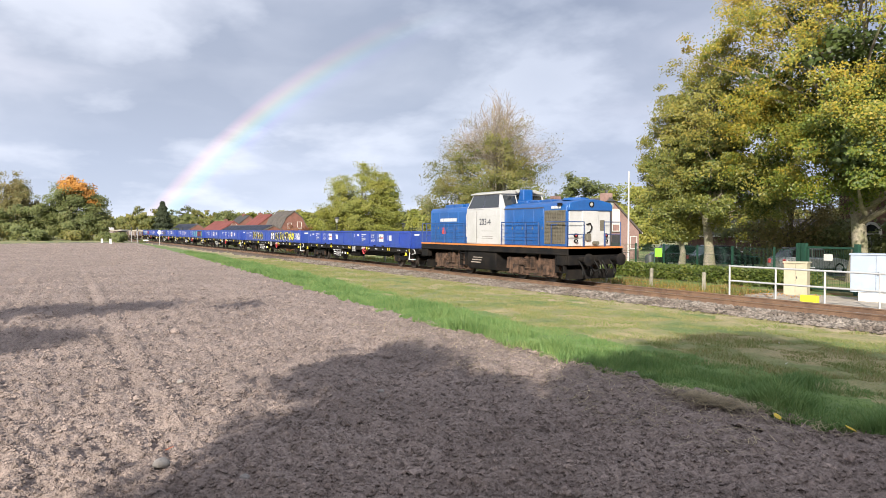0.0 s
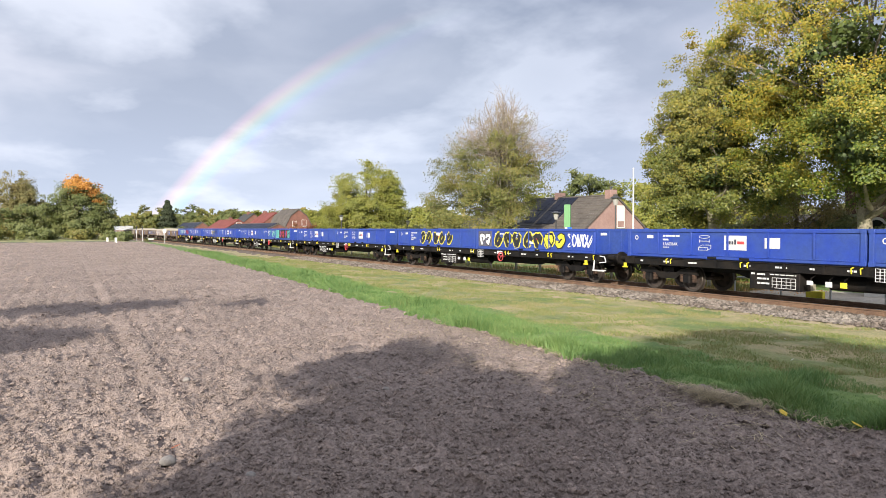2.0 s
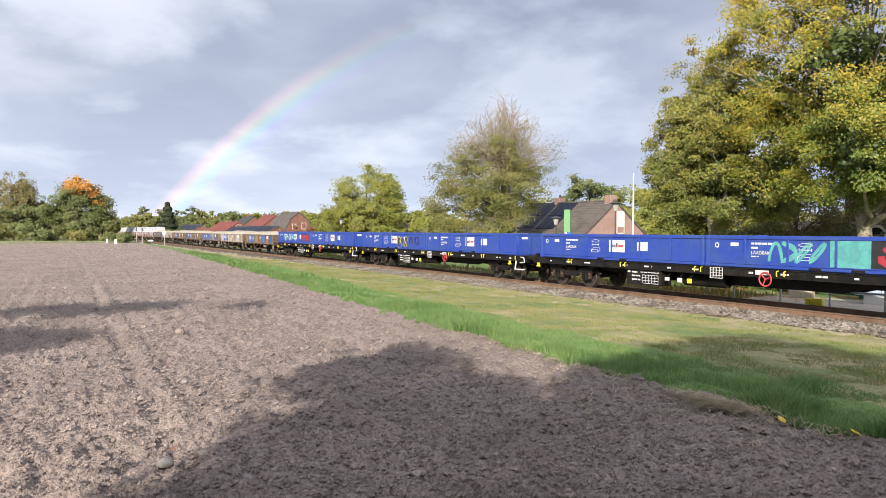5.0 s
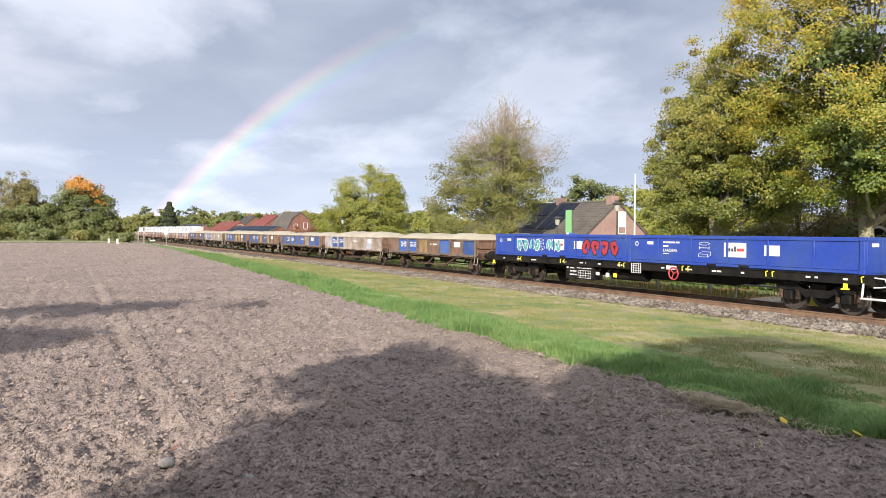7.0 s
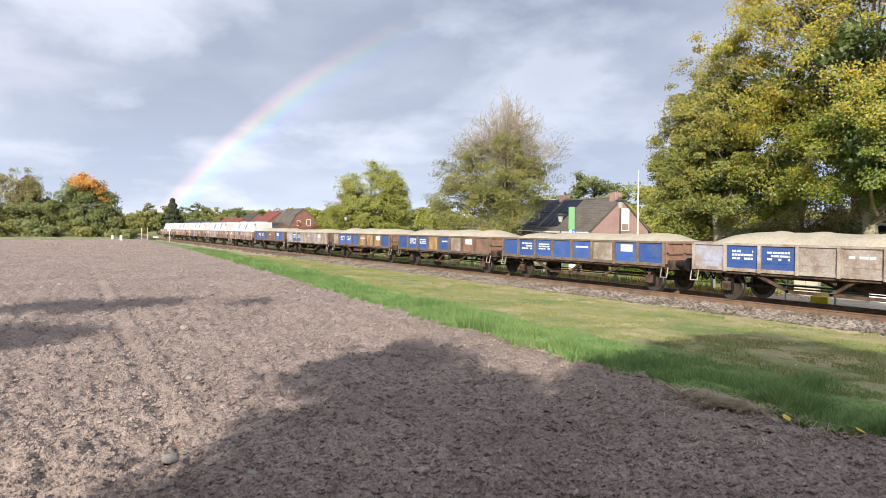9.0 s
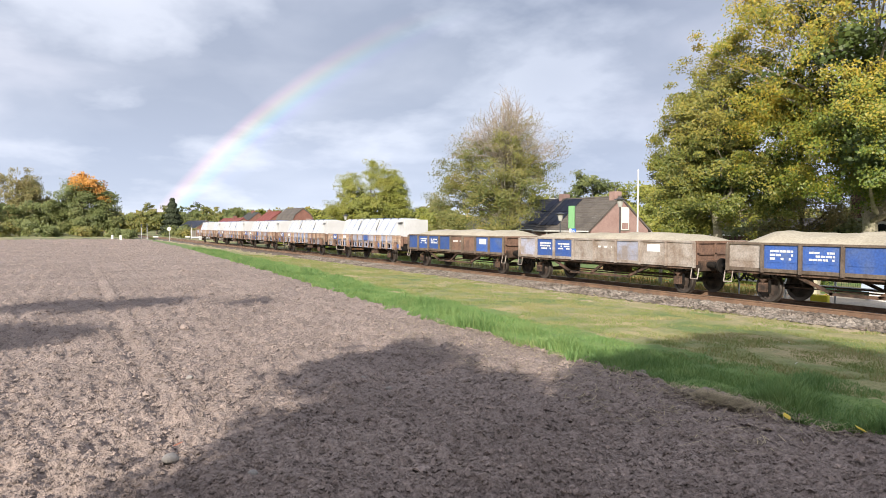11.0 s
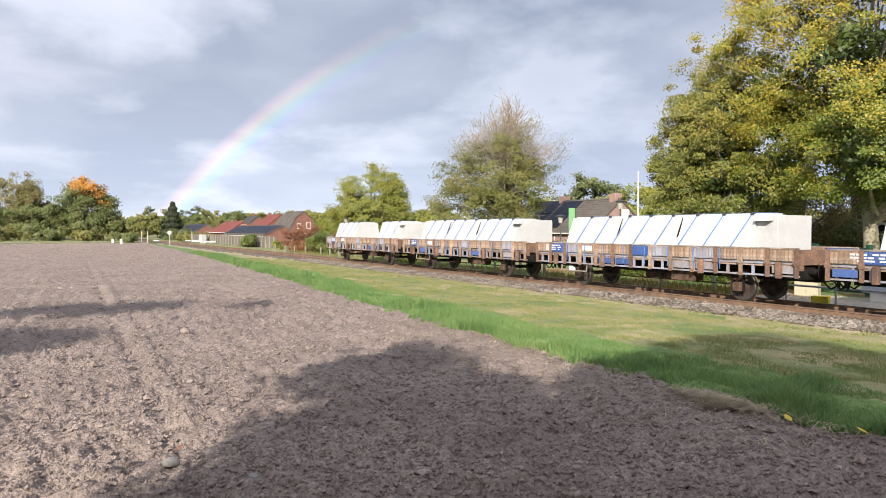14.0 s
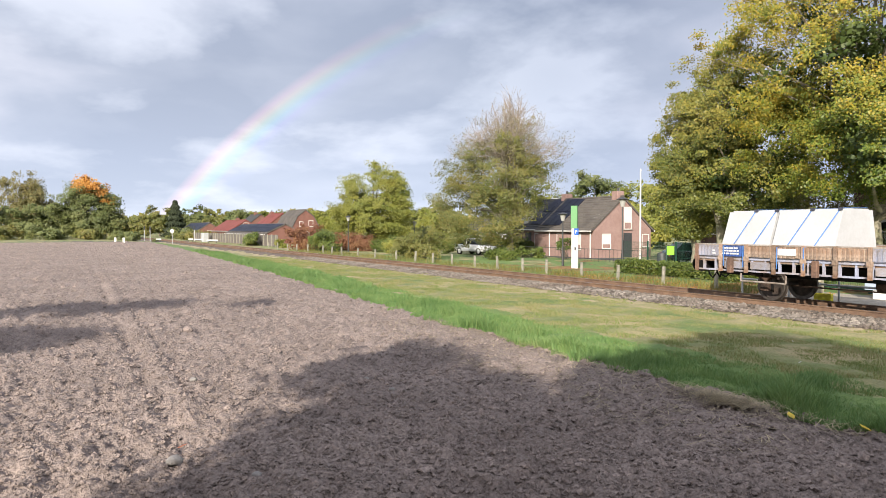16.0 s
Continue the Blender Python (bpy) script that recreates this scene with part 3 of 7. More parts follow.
def scribble(parent, x0, x1, z0, z1, y, material, seed, n=5, width=0.05, label="sprayed graffiti strokes"):
    """Spray-paint strokes: flat curved ribbons a little proud of the side."""
    g = random.Random(seed)
    sh = Shape()
    step = (x1 - x0) / n
    for i in range(n):
        cx = x0 + step * (i + 0.5)
        ph, k1, k2 = g.uniform(0, 6.28), g.choice((1, 2)), g.choice((1, 2, 3))
        prev = None
        for j in range(17):
            u = j / 16 * 2 * math.pi * g.choice((0.999, 1.0))
            px = cx + step * 0.55 * math.sin(k1 * u + ph) * g.uniform(0.85, 1.1)
            pz = (z0 + z1) / 2 + (z1 - z0) * 0.46 * math.cos(k2 * u + ph * 0.7)
            px = min(max(px, x0), x1)
            if prev:
                d = Vector((px - prev[0], 0, pz - prev[1]))
                nn = Vector((-d.z, 0, d.x)).normalized() * width
                yy = y - 0.004 - 0.0006 * (i % 4) - 0.0001 * j
                a, b = Vector((prev[0], yy, prev[1])), Vector((px, yy, pz))
                sh.add([a + nn, b + nn, b - nn, a - nn], [(0, 1, 2, 3)])
            prev = (px, pz)
    part("graffiti", sh, material, parent, label)


def spray_loops(parent, x0, x1, z0, z1, y, n, fill, edge, seed):
    """Fat sprayed loops side by side: swollen strokes over a wider outline in a second colour."""
    g = random.Random(seed)
    step = (x1 - x0) / n

    def stroke(sh, pts, width, yy):
        v = []
        for k, (px, pz) in enumerate(pts):
            (ax, az), (bx, bz) = pts[max(k - 1, 0)], pts[min(k + 1, len(pts) - 1)]
            o = Vector((az - bz, 0, bx - ax)).normalized() * width
            v += [Vector((px, yy, pz)) + o, Vector((px, yy, pz)) - o]
        sh.add(v, [(2 * k, 2 * k + 2, 2 * k + 3, 2 * k + 1) for k in range(len(pts) - 1)])
    for i in range(n):
        cx, h = x0 + step * (i + 0.5), z1 - z0
        r = step * 0.33
        lean = g.uniform(-0.06, 0.06)
        turn, start, loops = g.choice((-1, 1)), g.uniform(0, 6.28), g.choice((2, 3))
        pts = []
        for k in range(11):
            u = start + turn * k * 0.56
            q = 0.78 + 0.22 * math.sin(loops * u)
            pts.append((cx + r * q * math.cos(u) + lean, z0 + h * (0.5 + 0.36 * q * math.sin(u))))
        wd = min(step * 0.15, h * 0.15)
        yy = y - 0.004 - 0.0012 * (i % 3)
        body, rim = Shape(), Shape()
        stroke(rim, pts, wd * 1.55, yy)
        stroke(body, pts, wd, yy - 0.005)
        loop = part("graffiti_loop", rim, edge, parent, "sprayed graffiti loop with an outline")
        part("filling", body, fill, loop)


def y25_bogie(parent, x):
    """A two-axle freight bogie with side frames, spring pots and axle boxes."""
    for s in (-1, 1):
        y = s * 1.0
        lo, hi = min(y - 0.06, y + 0.06), max(y - 0.06, y + 0.06)
        sh = Shape().prism([(x - 1.32, 0.60), (x - 1.32, 0.78), (x - 0.62, 0.80), (x - 0.4, 0.66), (x + 0.4, 0.66), (x + 0.62, 0.80), (x + 1.32, 0.78), (x + 1.32, 0.60), (x + 0.62, 0.62), (x + 0.36, 0.44), (x - 0.36, 0.44), (x - 0.62, 0.62)], lo, hi, "y")
        fr = part("bogie_frame", sh, BLACK, parent, "black cast side frame")
        for a in (-0.9, 0.9):
            part("axle_box", Shape().chamfer(x + a - 0.15, x + a + 0.15, y - s * 0.02 - 0.14, y - s * 0.02 + 0.14, 0.34, 0.60, 0.03), BLACK, fr)
            for d in (-0.27, 0.27):
                c = Shape()
                for k in range(5):
                    c.cyl((x + a + d, y, 0.36 + k * 0.055), (x + a + d, y, 0.395 + k * 0.055), 0.085, 10)
                    c.cyl((x + a + d, y, 0.39 + k * 0.055), (x + a + d, y, 0.42 + k * 0.055), 0.055, 8)
                part("coil_spring", c, DIRTY, fr)
    part("bolster", Shape().box(x - 0.25, x + 0.25, -1.0, 1.0, 0.55, 0.82), BLACK, parent)
    for a in (-0.9, 0.9):
        WHEELSETS.append((wheelset(parent, x + a, 0.46), 0.46))


def load_box(w, x0, x1):
    """A blue loading box with ribs, corner posts, fork pockets and its marks."""
    W = 1.38
    for s in (-1, 1):
        y, yo = s * W, s * (W + 0.035)
        sh = Shape().box(x0, x1, min(y, y - s * 0.04), max(y, y - s * 0.04), 1.24, 2.08)
        sh.box(x0, x1, min(y - s * 0.05, yo), max(y - s * 0.05, yo), 2.08, 2.18)
        yl = y + s * 0.02
        sh.box(x0 + 0.2, x1 - 0.2, min(y, yl), max(y, yl), 1.30, 1.335)
        pockets = [x0 + (x1 - x0) * f for f in (0.43, 0.57)]
        edges = [x0] + [p + d for p in pockets for d in (-0.2, 0.2)] + [x1]
        for e0, e1 in zip(edges[::2], edges[1::2]):
            sh.box(e0, e1, min(y, yo), max(y, yo), 1.21, 1.285)
        for i in range(1, 6):
            x = x0 + (x1 - x0) * i / 6
            sh.box(x - 0.035, x + 0.035, min(y, yo), max(y, yo), 1.335, 2.08)
        part("side_board", sh, BLUE, w, bevel=0.006)
        if s < 0:
            for p in pockets:
                part("fork_pocket", Shape().box(p - 0.19, p + 0.19, -W - 0.006, -W, 1.205, 1.28), HOLLOW, w, "dark fork pocket")
        for x in (x0 + 0.075, x1 - 0.075):
            yc = y + s * 0.05
            post = Shape().box(x - 0.07, x + 0.07, min(y - s * 0.06, yc), max(y - s * 0.06, yc), 1.20, 2.19)
            for z in (1.20, 2.09):
                post.box(x - 0.085, x + 0.085, min(y, yc + s * 0.012), max(y, yc + s * 0.012), z - 0.005, z + 0.11)
            part("corner_post", post, BLUE, w, bevel=0.008)
    for e, x in ((-1, x0), (1, x1)):
        sh = Shape().box(min(x, x - e * 0.05), max(x, x - e * 0.05), -1.31, 1.31, 1.22, 2.10)
        sh.box(min(x - e * 0.06, x + e * 0.02), max(x - e * 0.06, x + e * 0.02), -1.31, 1.31, 2.10, 2.18)
        for y in (-0.65, 0.0, 0.65):
            sh.box(min(x, x + e * 0.03), max(x, x + e * 0.03), y - 0.05, y + 0.05, 1.24, 2.10)
        part("end_board", sh, BLUE, w, bevel=0.006)
    yb = -W - 0.002
    part("end_plate", Shape().box(x1 + 0.001, x1 + 0.006, -1.12, -0.80, 1.93, 2.03), LETTER, w)
    ring = Shape().lathe([(0.055, 0), (0.085, 0), (0.085, 0.003), (0.055, 0.003)], (x0 + 0.42, yb - 0.004, 1.88), 16)
    part("round_mark", ring, LETTER, w, "white ring mark")
    part("white_plate", Shape().box(x0 + 0.95, x0 + 1.25, yb - 0.006, yb, 1.86, 1.97), LETTER, w)
    text_part("word_mark", "LAADBAK", 0.15, (x0 + 1.72, yb - 0.004, 1.62), w, LETTER)
    for k, (wd, z) in enumerate(((0.78, 1.90), (0.26, 1.77), (0.28, 1.53))):
        sign_bars(w, "data_marks", x0 + 1.72, x0 + 1.72 + wd, yb, z, z + (0.10 if k < 2 else 0.05), 1, LETTER, k + 60, 1.0)
    # load data: an oval, a span line and the outline of a box
    x = x0 + 3.55
    oval = Shape()
    pts = [(x + 0.22 * math.cos(k * math.pi / 6), yb - 0.003, 1.93 + 0.05 * math.sin(k * math.pi / 6)) for k in range(13)]
    oval.rod(pts, 0.009, 4)
    part("oval_mark", oval, LETTER, w, "white outlined oval")
    part("span_mark", Shape().rod([(x - 0.2, yb - 0.003, 1.74), (x - 0.2, yb - 0.003, 1.84)], 0.009, 4).rod([(x + 0.2, yb - 0.003, 1.74), (x + 0.2, yb - 0.003, 1.84)], 0.009, 4).rod([(x - 0.2, yb - 0.003, 1.79), (x + 0.2, yb - 0.003, 1.79)], 0.014, 4), LETTER, w, "white span line")
    crate = Shape().rod([(x - 0.24, yb - 0.003, 1.49), (x - 0.24, yb - 0.003, 1.58), (x + 0.14, yb - 0.003, 1.58), (x + 0.14, yb - 0.003, 1.49), (x - 0.24, yb - 0.003, 1.49)], 0.009, 4)
    crate.rod([(x - 0.24, yb - 0.003, 1.58), (x - 0.1, yb - 0.003, 1.66), (x + 0.27, yb - 0.003, 1.66), (x + 0.27, yb - 0.003, 1.56), (x + 0.14, yb - 0.003, 1.49)], 0.009, 4)
    part("crate_mark", crate, LETTER, w, "white outline of a crate")
    p = part("firm_plate", Shape().box(x0 + 4.35, x0 + 5.20, yb - 0.006, yb, 1.52, 1.98), LETTER, w, "white plate with a dark and red firm's mark")
    sh = Shape()
    for k in range(4):
        sh.box(x0 + 4.43 + k * 0.105, x0 + 4.50 + k * 0.105, yb - 0.011, yb - 0.006, 1.70, 1.80 + 0.06 * (k == 3))
    part("dark_mark", sh, DARKLETTER, p)
    part("red_mark", Shape().box(x0 + 4.86, x0 + 5.12, yb - 0.011, yb - 0.006, 1.71, 1.80), PINKRED, p, "red bar")
    part("white_plate", Shape().box(x0 + 5.85, x0 + 6.38, yb - 0.006, yb, 1.60, 1.92), LETTER, w)


def blue_wagon(name, label, at):
    w = thing(name, label, "railway wagon", at, group="blue wagons of the train")
    W = 1.38
    uf = Shape()
    for s in (-1, 1):
        y = s * W
        uf.box(-9.20, 9.20, min(y, y - s * 0.10), max(y, y - s * 0.10), 0.93, 1.17)
        uf.box(-9.20, 9.20, min(y, y + s * 0.03), max(y, y + s * 0.03), 0.915, 0.94)
        uf.box(-9.20, 9.20, min(y, y + s * 0.03), max(y, y + s * 0.03), 1.15, 1.175)
        uf.box(-9.20, 9.20, min(s * 0.45, s * 0.6), max(s * 0.45, s * 0.6), 0.72, 1.15)
        for k in range(15):
            x = -8.75 + k * 1.25
            uf.box(x - 0.05, x + 0.05, min(y, y + s * 0.028), max(y, y + s * 0.028), 0.94, 1.15)
    for e in (-1, 1):
        uf.box(min(e * 9.05, e * 9.22), max(e * 9.05, e * 9.22), -1.34, 1.34, 0.86, 1.18)
    for x in (-6.5, -3, 0, 3, 6.5):
        uf.box(x - 0.08, x + 0.08, -1.28, 1.28, 0.85, 1.15)
    for y0, y1 in ((-0.58, -0.42), (0.42, 0.58)):
        uf.prism([(-5.6, 0.93), (-4.2, 0.55), (4.2, 0.55), (5.6, 0.93)], y0, y1, "y")
    part("underframe", uf, BLACK, w, "black steel underframe")
    part("floor_deck", Shape().box(-9.0, 9.0, -1.34, 1.34, 1.18, 1.24), BLUE, w)
    load_box(w, -9.02, -0.04)
    load_box(w, 0.04, 9.02)
    for b in (-7.40, 7.40):
        y25_bogie(w, b)
    buffers(w, 9.22, 0.73)
    box = part("equipment_box", Shape().chamfer(-3.72, -2.0, -1.36, -0.85, 0.36, 0.91, 0.015), BLACK, w, "black data board with white writing")
    for k, (x0, x1, z) in enumerate(((-3.66, -3.52, 0.78), (-3.44, -3.16, 0.77), (-3.0, -2.1, 0.80), (-3.44, -3.02, 0.64), (-3.44, -2.98, 0.50))):
        sign_bars(box, "data_marks", x0, x1, -1.362, z, z + (0.09 if k != 2 else 0.05), 1, LETTER, k + 3, 1.0)
    sh = Shape()
    for k in range(4):
        sh.box(-2.92 + 0.08 * (k == 0), -2.12, -1.368, -1.362, 0.42 + k * 0.10, 0.435 + k * 0.10)
    for k in range(6):
        sh.box(-2.92 + k * 0.157, -2.905 + k * 0.157, -1.368, -1.362, 0.435, 0.72)
    part("data_grid", sh, LETTER, box, "white ruled grid")
    # brake levers with white, red and yellow grips
    for x, m, d in ((-1.62, LETTER, 0.0), (-1.05, LETTER, 0.03), (-0.62, YELLOW, 0.03)):
        lv = part("brake_lever", Shape().rod([(x, -1.2, 0.86), (x, -1.40, 0.78), (x, -1.42, 0.62)], 0.016, 6), BLACK, w)
        part("grip", Shape().chamfer(x - 0.11, x + 0.09, -1.45, -1.42, 0.60 - d, 0.72, 0.01), m, lv, "painted grip plate")
    part("air_tank", Shape().cyl((-1.4, -0.75, 0.62), (0.4, -0.75, 0.62), 0.19, 14), BLACK, w, smooth=True)
    ring = [(2.34 + 0.21 * math.cos(k * math.pi / 8), -1.47, 0.88 + 0.21 * math.sin(k * math.pi / 8)) for k in range(17)]
    hw = Shape().rod(ring, 0.022, 6)
    for k in (1, 6, 11):
        hw.cyl((2.34, -1.47, 0.88), ring[k], 0.016, 6)
    hw.cyl((2.34, -1.47, 0.88), (2.34, -1.2, 0.88), 0.03, 8)
    part("handbrake_wheel", hw, PINKRED, w, "red handbrake wheel")
    part("brake_plate", Shape().box(1.95, 2.42, -1.42, -1.412, 1.0, 1.14), LETTER, w, "white-edged brake plate")
    for x in (-7.1, -6.9, -4.0, -3.75, -0.42, -0.16, 2.7, 2.95, 6.0, 6.22, 8.95):
        part("lashing_hook", Shape().rod([(x, -1.43, 0.98), (x, -1.45, 1.12), (x + 0.07, -1.45, 1.15)], 0.018, 5), YELLOW, w, "yellow lashing hook")
    for x in (-9.15, 8.50):
        part("shunter_step", Shape().box(x - 0.05, x + 0.05, -1.46, -1.40, 0.80, 0.93).box(x - 0.10, x + 0.10, -1.48, -1.40, 0.76, 0.80), YELLOW, w, "yellow shunter's handle")
    part("step_iron", Shape().rod([(8.98, -1.40, 0.95), (8.98, -1.46, 0.55), (9.6, -1.46, 0.55)], 0.03).box(8.95, 9.55, -1.50, -1.30, 0.545, 0.575), LETTER, w, "pale step under the corner")
    part("shunter_rail", Shape().rod([(9.25, -1.35, 1.12), (9.55, -1.38, 1.10), (9.62, -1.38, 0.90), (9.25, -1.38, 0.86)], 0.02), LETTER, w, "pale grab rail")
    for k in range(16):
        x = -8.4 + k * 1.12
        if k % 5 != 3:
            sign_bars(w, "frame_marks", x, x + 0.16 + 0.12 * (k % 3), -1.382, 1.0, 1.09, 1, LETTER, 12 + k, 1.0)
    gr = Shape()
    for k in range(5):
        gr.box(0.22, 0.72, -1.425, -1.415, 0.80 + k * 0.085, 0.815 + k * 0.085).box(0.22 + k * 0.12, 0.24 + k * 0.12, -1.428, -1.418, 0.80, 1.155)
    part("label_frame", gr, LETTER, w, "pale wire label frame")
    return w


def heap(x0, x1, half, z0, z1, seed, nx=44, ny=9):
    """A loaded heap with slumped edges."""
    v, f = [], []
    for i in range(nx + 1):
        for j in range(ny + 1):
            u, w = i / nx, j / ny
            x, y = x0 + (x1 - x0) * u, -half + 2 * half * w
            e = min(u, 1 - u) * (x1 - x0)
            k = min(1, e / 1.0) ** 0.7 * math.sin(math.pi * w) ** 0.55
            b = noise.noise((x * 0.9 + seed * 7.1, y * 0.9, 0.3)) * 0.10 + noise.noise((x * 3 + seed, y * 3, 0.9)) * 0.04
            v.append((x, y, z0 + max(0.0, (z1 - z0) * k + b * k)))
    for i in range(nx):
        for j in range(ny):
            a = i * (ny + 1) + j
            f.append((a, a + ny + 1, a + ny + 2, a + 1))
    return Shape().add(v, f)


def leaf_spring(parent, x, s, z=0.74):
    sh = Shape()
    for k in range(6):
        h = 0.62 - k * 0.09
        sh.prism([(x - h, z + 0.10 - k * 0.02), (x, z - k * 0.022), (x + h, z + 0.10 - k * 0.02), (x + h, z + 0.082 - k * 0.02), (x, z - 0.02 - k * 0.022), (x - h, z + 0.082 - k * 0.02)], s * 1.02 - 0.05, s * 1.02 + 0.05, "y")
    part("leaf_spring", sh, DIRTY, parent)
    part("axle_box", Shape().chamfer(x - 0.15, x + 0.15, s * 1.0 - 0.14, s * 1.0 + 0.14, 0.34, 0.62, 0.03), DIRTY, parent)
    for d in (-0.2, 0.2):
        part("axle_guard", Shape().box(x + d - 0.03, x + d + 0.03, s * 1.0 - 0.03, s * 1.0 + 0.03, 0.30, 0.92), BLACK, parent)


def sand_wagon(name, label, at, seed):
    """Two-axle low-sided wagon, sides in nine bays, loaded with sand."""
    w = thing(name, label, "railway wagon", at, group="sand wagons of the train")
    g = random.Random(seed)
    L, W = 5.15, 1.38
    uf = Shape()
    for s in (-1, 1):
        uf.box(-5.2, 5.2, min(s * 1.34, s * 1.24), max(s * 1.34, s * 1.24), 0.90, 1.06)
        y0, y1 = sorted((s * 1.16, s * 1.23))
        for a, b in (((-2.9, 0.92), (-1.7, 0.46)), ((2.9, 0.92), (1.7, 0.46)), ((-1.8, 0.46), (1.8, 0.46)), ((-0.4, 0.46), (0.4, 0.92))):
            dx, dz = b[0] - a[0], b[1] - a[1]
            n = math.hypot(dx, dz)
            ox, oz = -dz / n * 0.045, dx / n * 0.045
            uf.prism([(a[0] + ox, a[1] + oz), (b[0] + ox, b[1] + oz), (b[0] - ox, b[1] - oz), (a[0] - ox, a[1] - oz)], y0, y1, "y")
    for e in (-1, 1):
        uf.box(min(e * 5.1, e * 5.28), max(e * 5.1, e * 5.28), -1.3, 1.3, 0.86, 1.2)
    uf.box(-5.1, 5.1, -0.3, 0.3, 0.75, 1.0)
    part("underframe", uf, DIRTY, w, "dusty brown truss underframe")
    part("floor_deck", Shape().box(-L, L, -1.33, 1.33, 1.06, 1.12), DIRTY, w)
    palette = [RUSTBROWN] * 3 + [FADEBLUE] * 4 + [DUSTGREY] * 4 + [OCHRE] * 2
    main = DUSTGREY if seed % 4 == 2 else POSTBROWN
    if seed % 4 == 2:
        palette = [DUSTGREY] * 5 + [LILAC] * 2
    nb = 8
    bw = 2 * L / nb
    for s in (-1, 1):
        y = s * W
        fr = Shape()
        fr.box(-L, L, min(y + s * 0.05, y - s * 0.05), max(y + s * 0.05, y - s * 0.05), 1.80, 1.87)
        fr.box(-L, L, min(y + s * 0.03, y - s * 0.05), max(y + s * 0.03, y - s * 0.05), 0.98, 1.09)
        for k in range(nb + 1):
            x = -L + bw * k
            fr.box(x - 0.04, x + 0.04, min(y, y + s * 0.10), max(y, y + s * 0.10), 0.96, 1.82)
        frame_ob = part("side_frame", fr, main, w, bevel=0.006)
        for k in range(nb):
            x = -L + bw * k
            m = g.choice(palette)
            if k in (1, 2) or (k in (3, 6, 7) and seed % 4 == 3) or (k == 7 and seed % 2):
                m = FADEBLUE
            sh = Shape().box(x + 0.04, x + bw - 0.04, min(y, y - s * 0.03), max(y, y - s * 0.03), 1.09, 1.80)
            sh.box(x + 0.10, x + bw - 0.10, min(y, y + s * 0.012), max(y, y + s * 0.012), 1.28, 1.74)
            part("side_panel", sh, m, frame_ob)
    yb = -W - 0.014
    for k, (n, z0, z1) in ((1, (3, 1.34, 1.68)), (2, (3, 1.36, 1.66)), (4, (1, 1.5, 1.62))):
        x = -L + bw * k
        sign_bars(w, "data_marks", x + 0.25, x + bw - 0.25, yb, z0, z1, n, LETTER, seed * 9 + k, 0.8)
    x = -L + bw * 6
    part("white_plate", Shape().box(x + 0.35, x + bw - 0.3, yb - 0.006, yb, 1.45, 1.72), LETTER, w)
    for e in (-1, 1):
        x = e * L
        m = RUSTBROWN if e > 0 else DUSTGREY
        sh = Shape().box(min(x, x - e * 0.05), max(x, x - e * 0.05), -W, W, 1.06, 1.85)
        sh.box(min(x, x + e * 0.07), max(x, x + e * 0.07), -W, W, 1.78, 1.87)
        sh.box(min(x, x + e * 0.07), max(x, x + e * 0.07), -W, W, 1.40, 1.47)
        for y in (-1.3, -0.45, 0.45, 1.3):
            sh.box(min(x, x + e * 0.07), max(x, x + e * 0.07), y - 0.05, y + 0.05, 1.06, 1.80)
        part("end_board", sh, m, w, bevel=0.006)
    part("sand_load", heap(-L + 0.05, L - 0.05, 1.3, 1.74, 2.10 + 0.05 * (seed % 3), seed), SAND, w, "heap of pale sand", smooth=True)
    for x in (-4.10, 4.10):
        for s in (-1, 1):
            leaf_spring(w, x, s)
        WHEELSETS.append((wheelset(w, x, 0.46), 0.46))
    buffers(w, 5.23, 0.62)
    part("brake_gear", Shape().cyl((-0.9, 0, 0.66), (0.5, 0, 0.66), 0.16, 12).rod([(-3.6, -0.5, 0.5), (3.6, -0.5, 0.5)], 0.025).rod([(-3.6, 0.5, 0.5), (3.6, 0.5, 0.5)], 0.025), DIRTY, w)
    for e in (-1, 1):
        part("step_iron", Shape().rod([(e * 5.0, -1.35, 0.95), (e * 5.0, -1.42, 0.6), (e * 5.3, -1.42, 0.6), (e * 5.3, -1.35, 0.95)], 0.02), DUSTGREY, w)
    return w


def slab_load():
    """White cast panels standing on a wagon: leaning flanks and a stepped top."""
    return [(-1.02, 1.66), (1.02, 1.66), (0.80, 2.80), (0.60, 2.80), (0.60, 2.84), (-0.45, 2.84), (-0.45, 2.80), (-0.62, 2.80)]


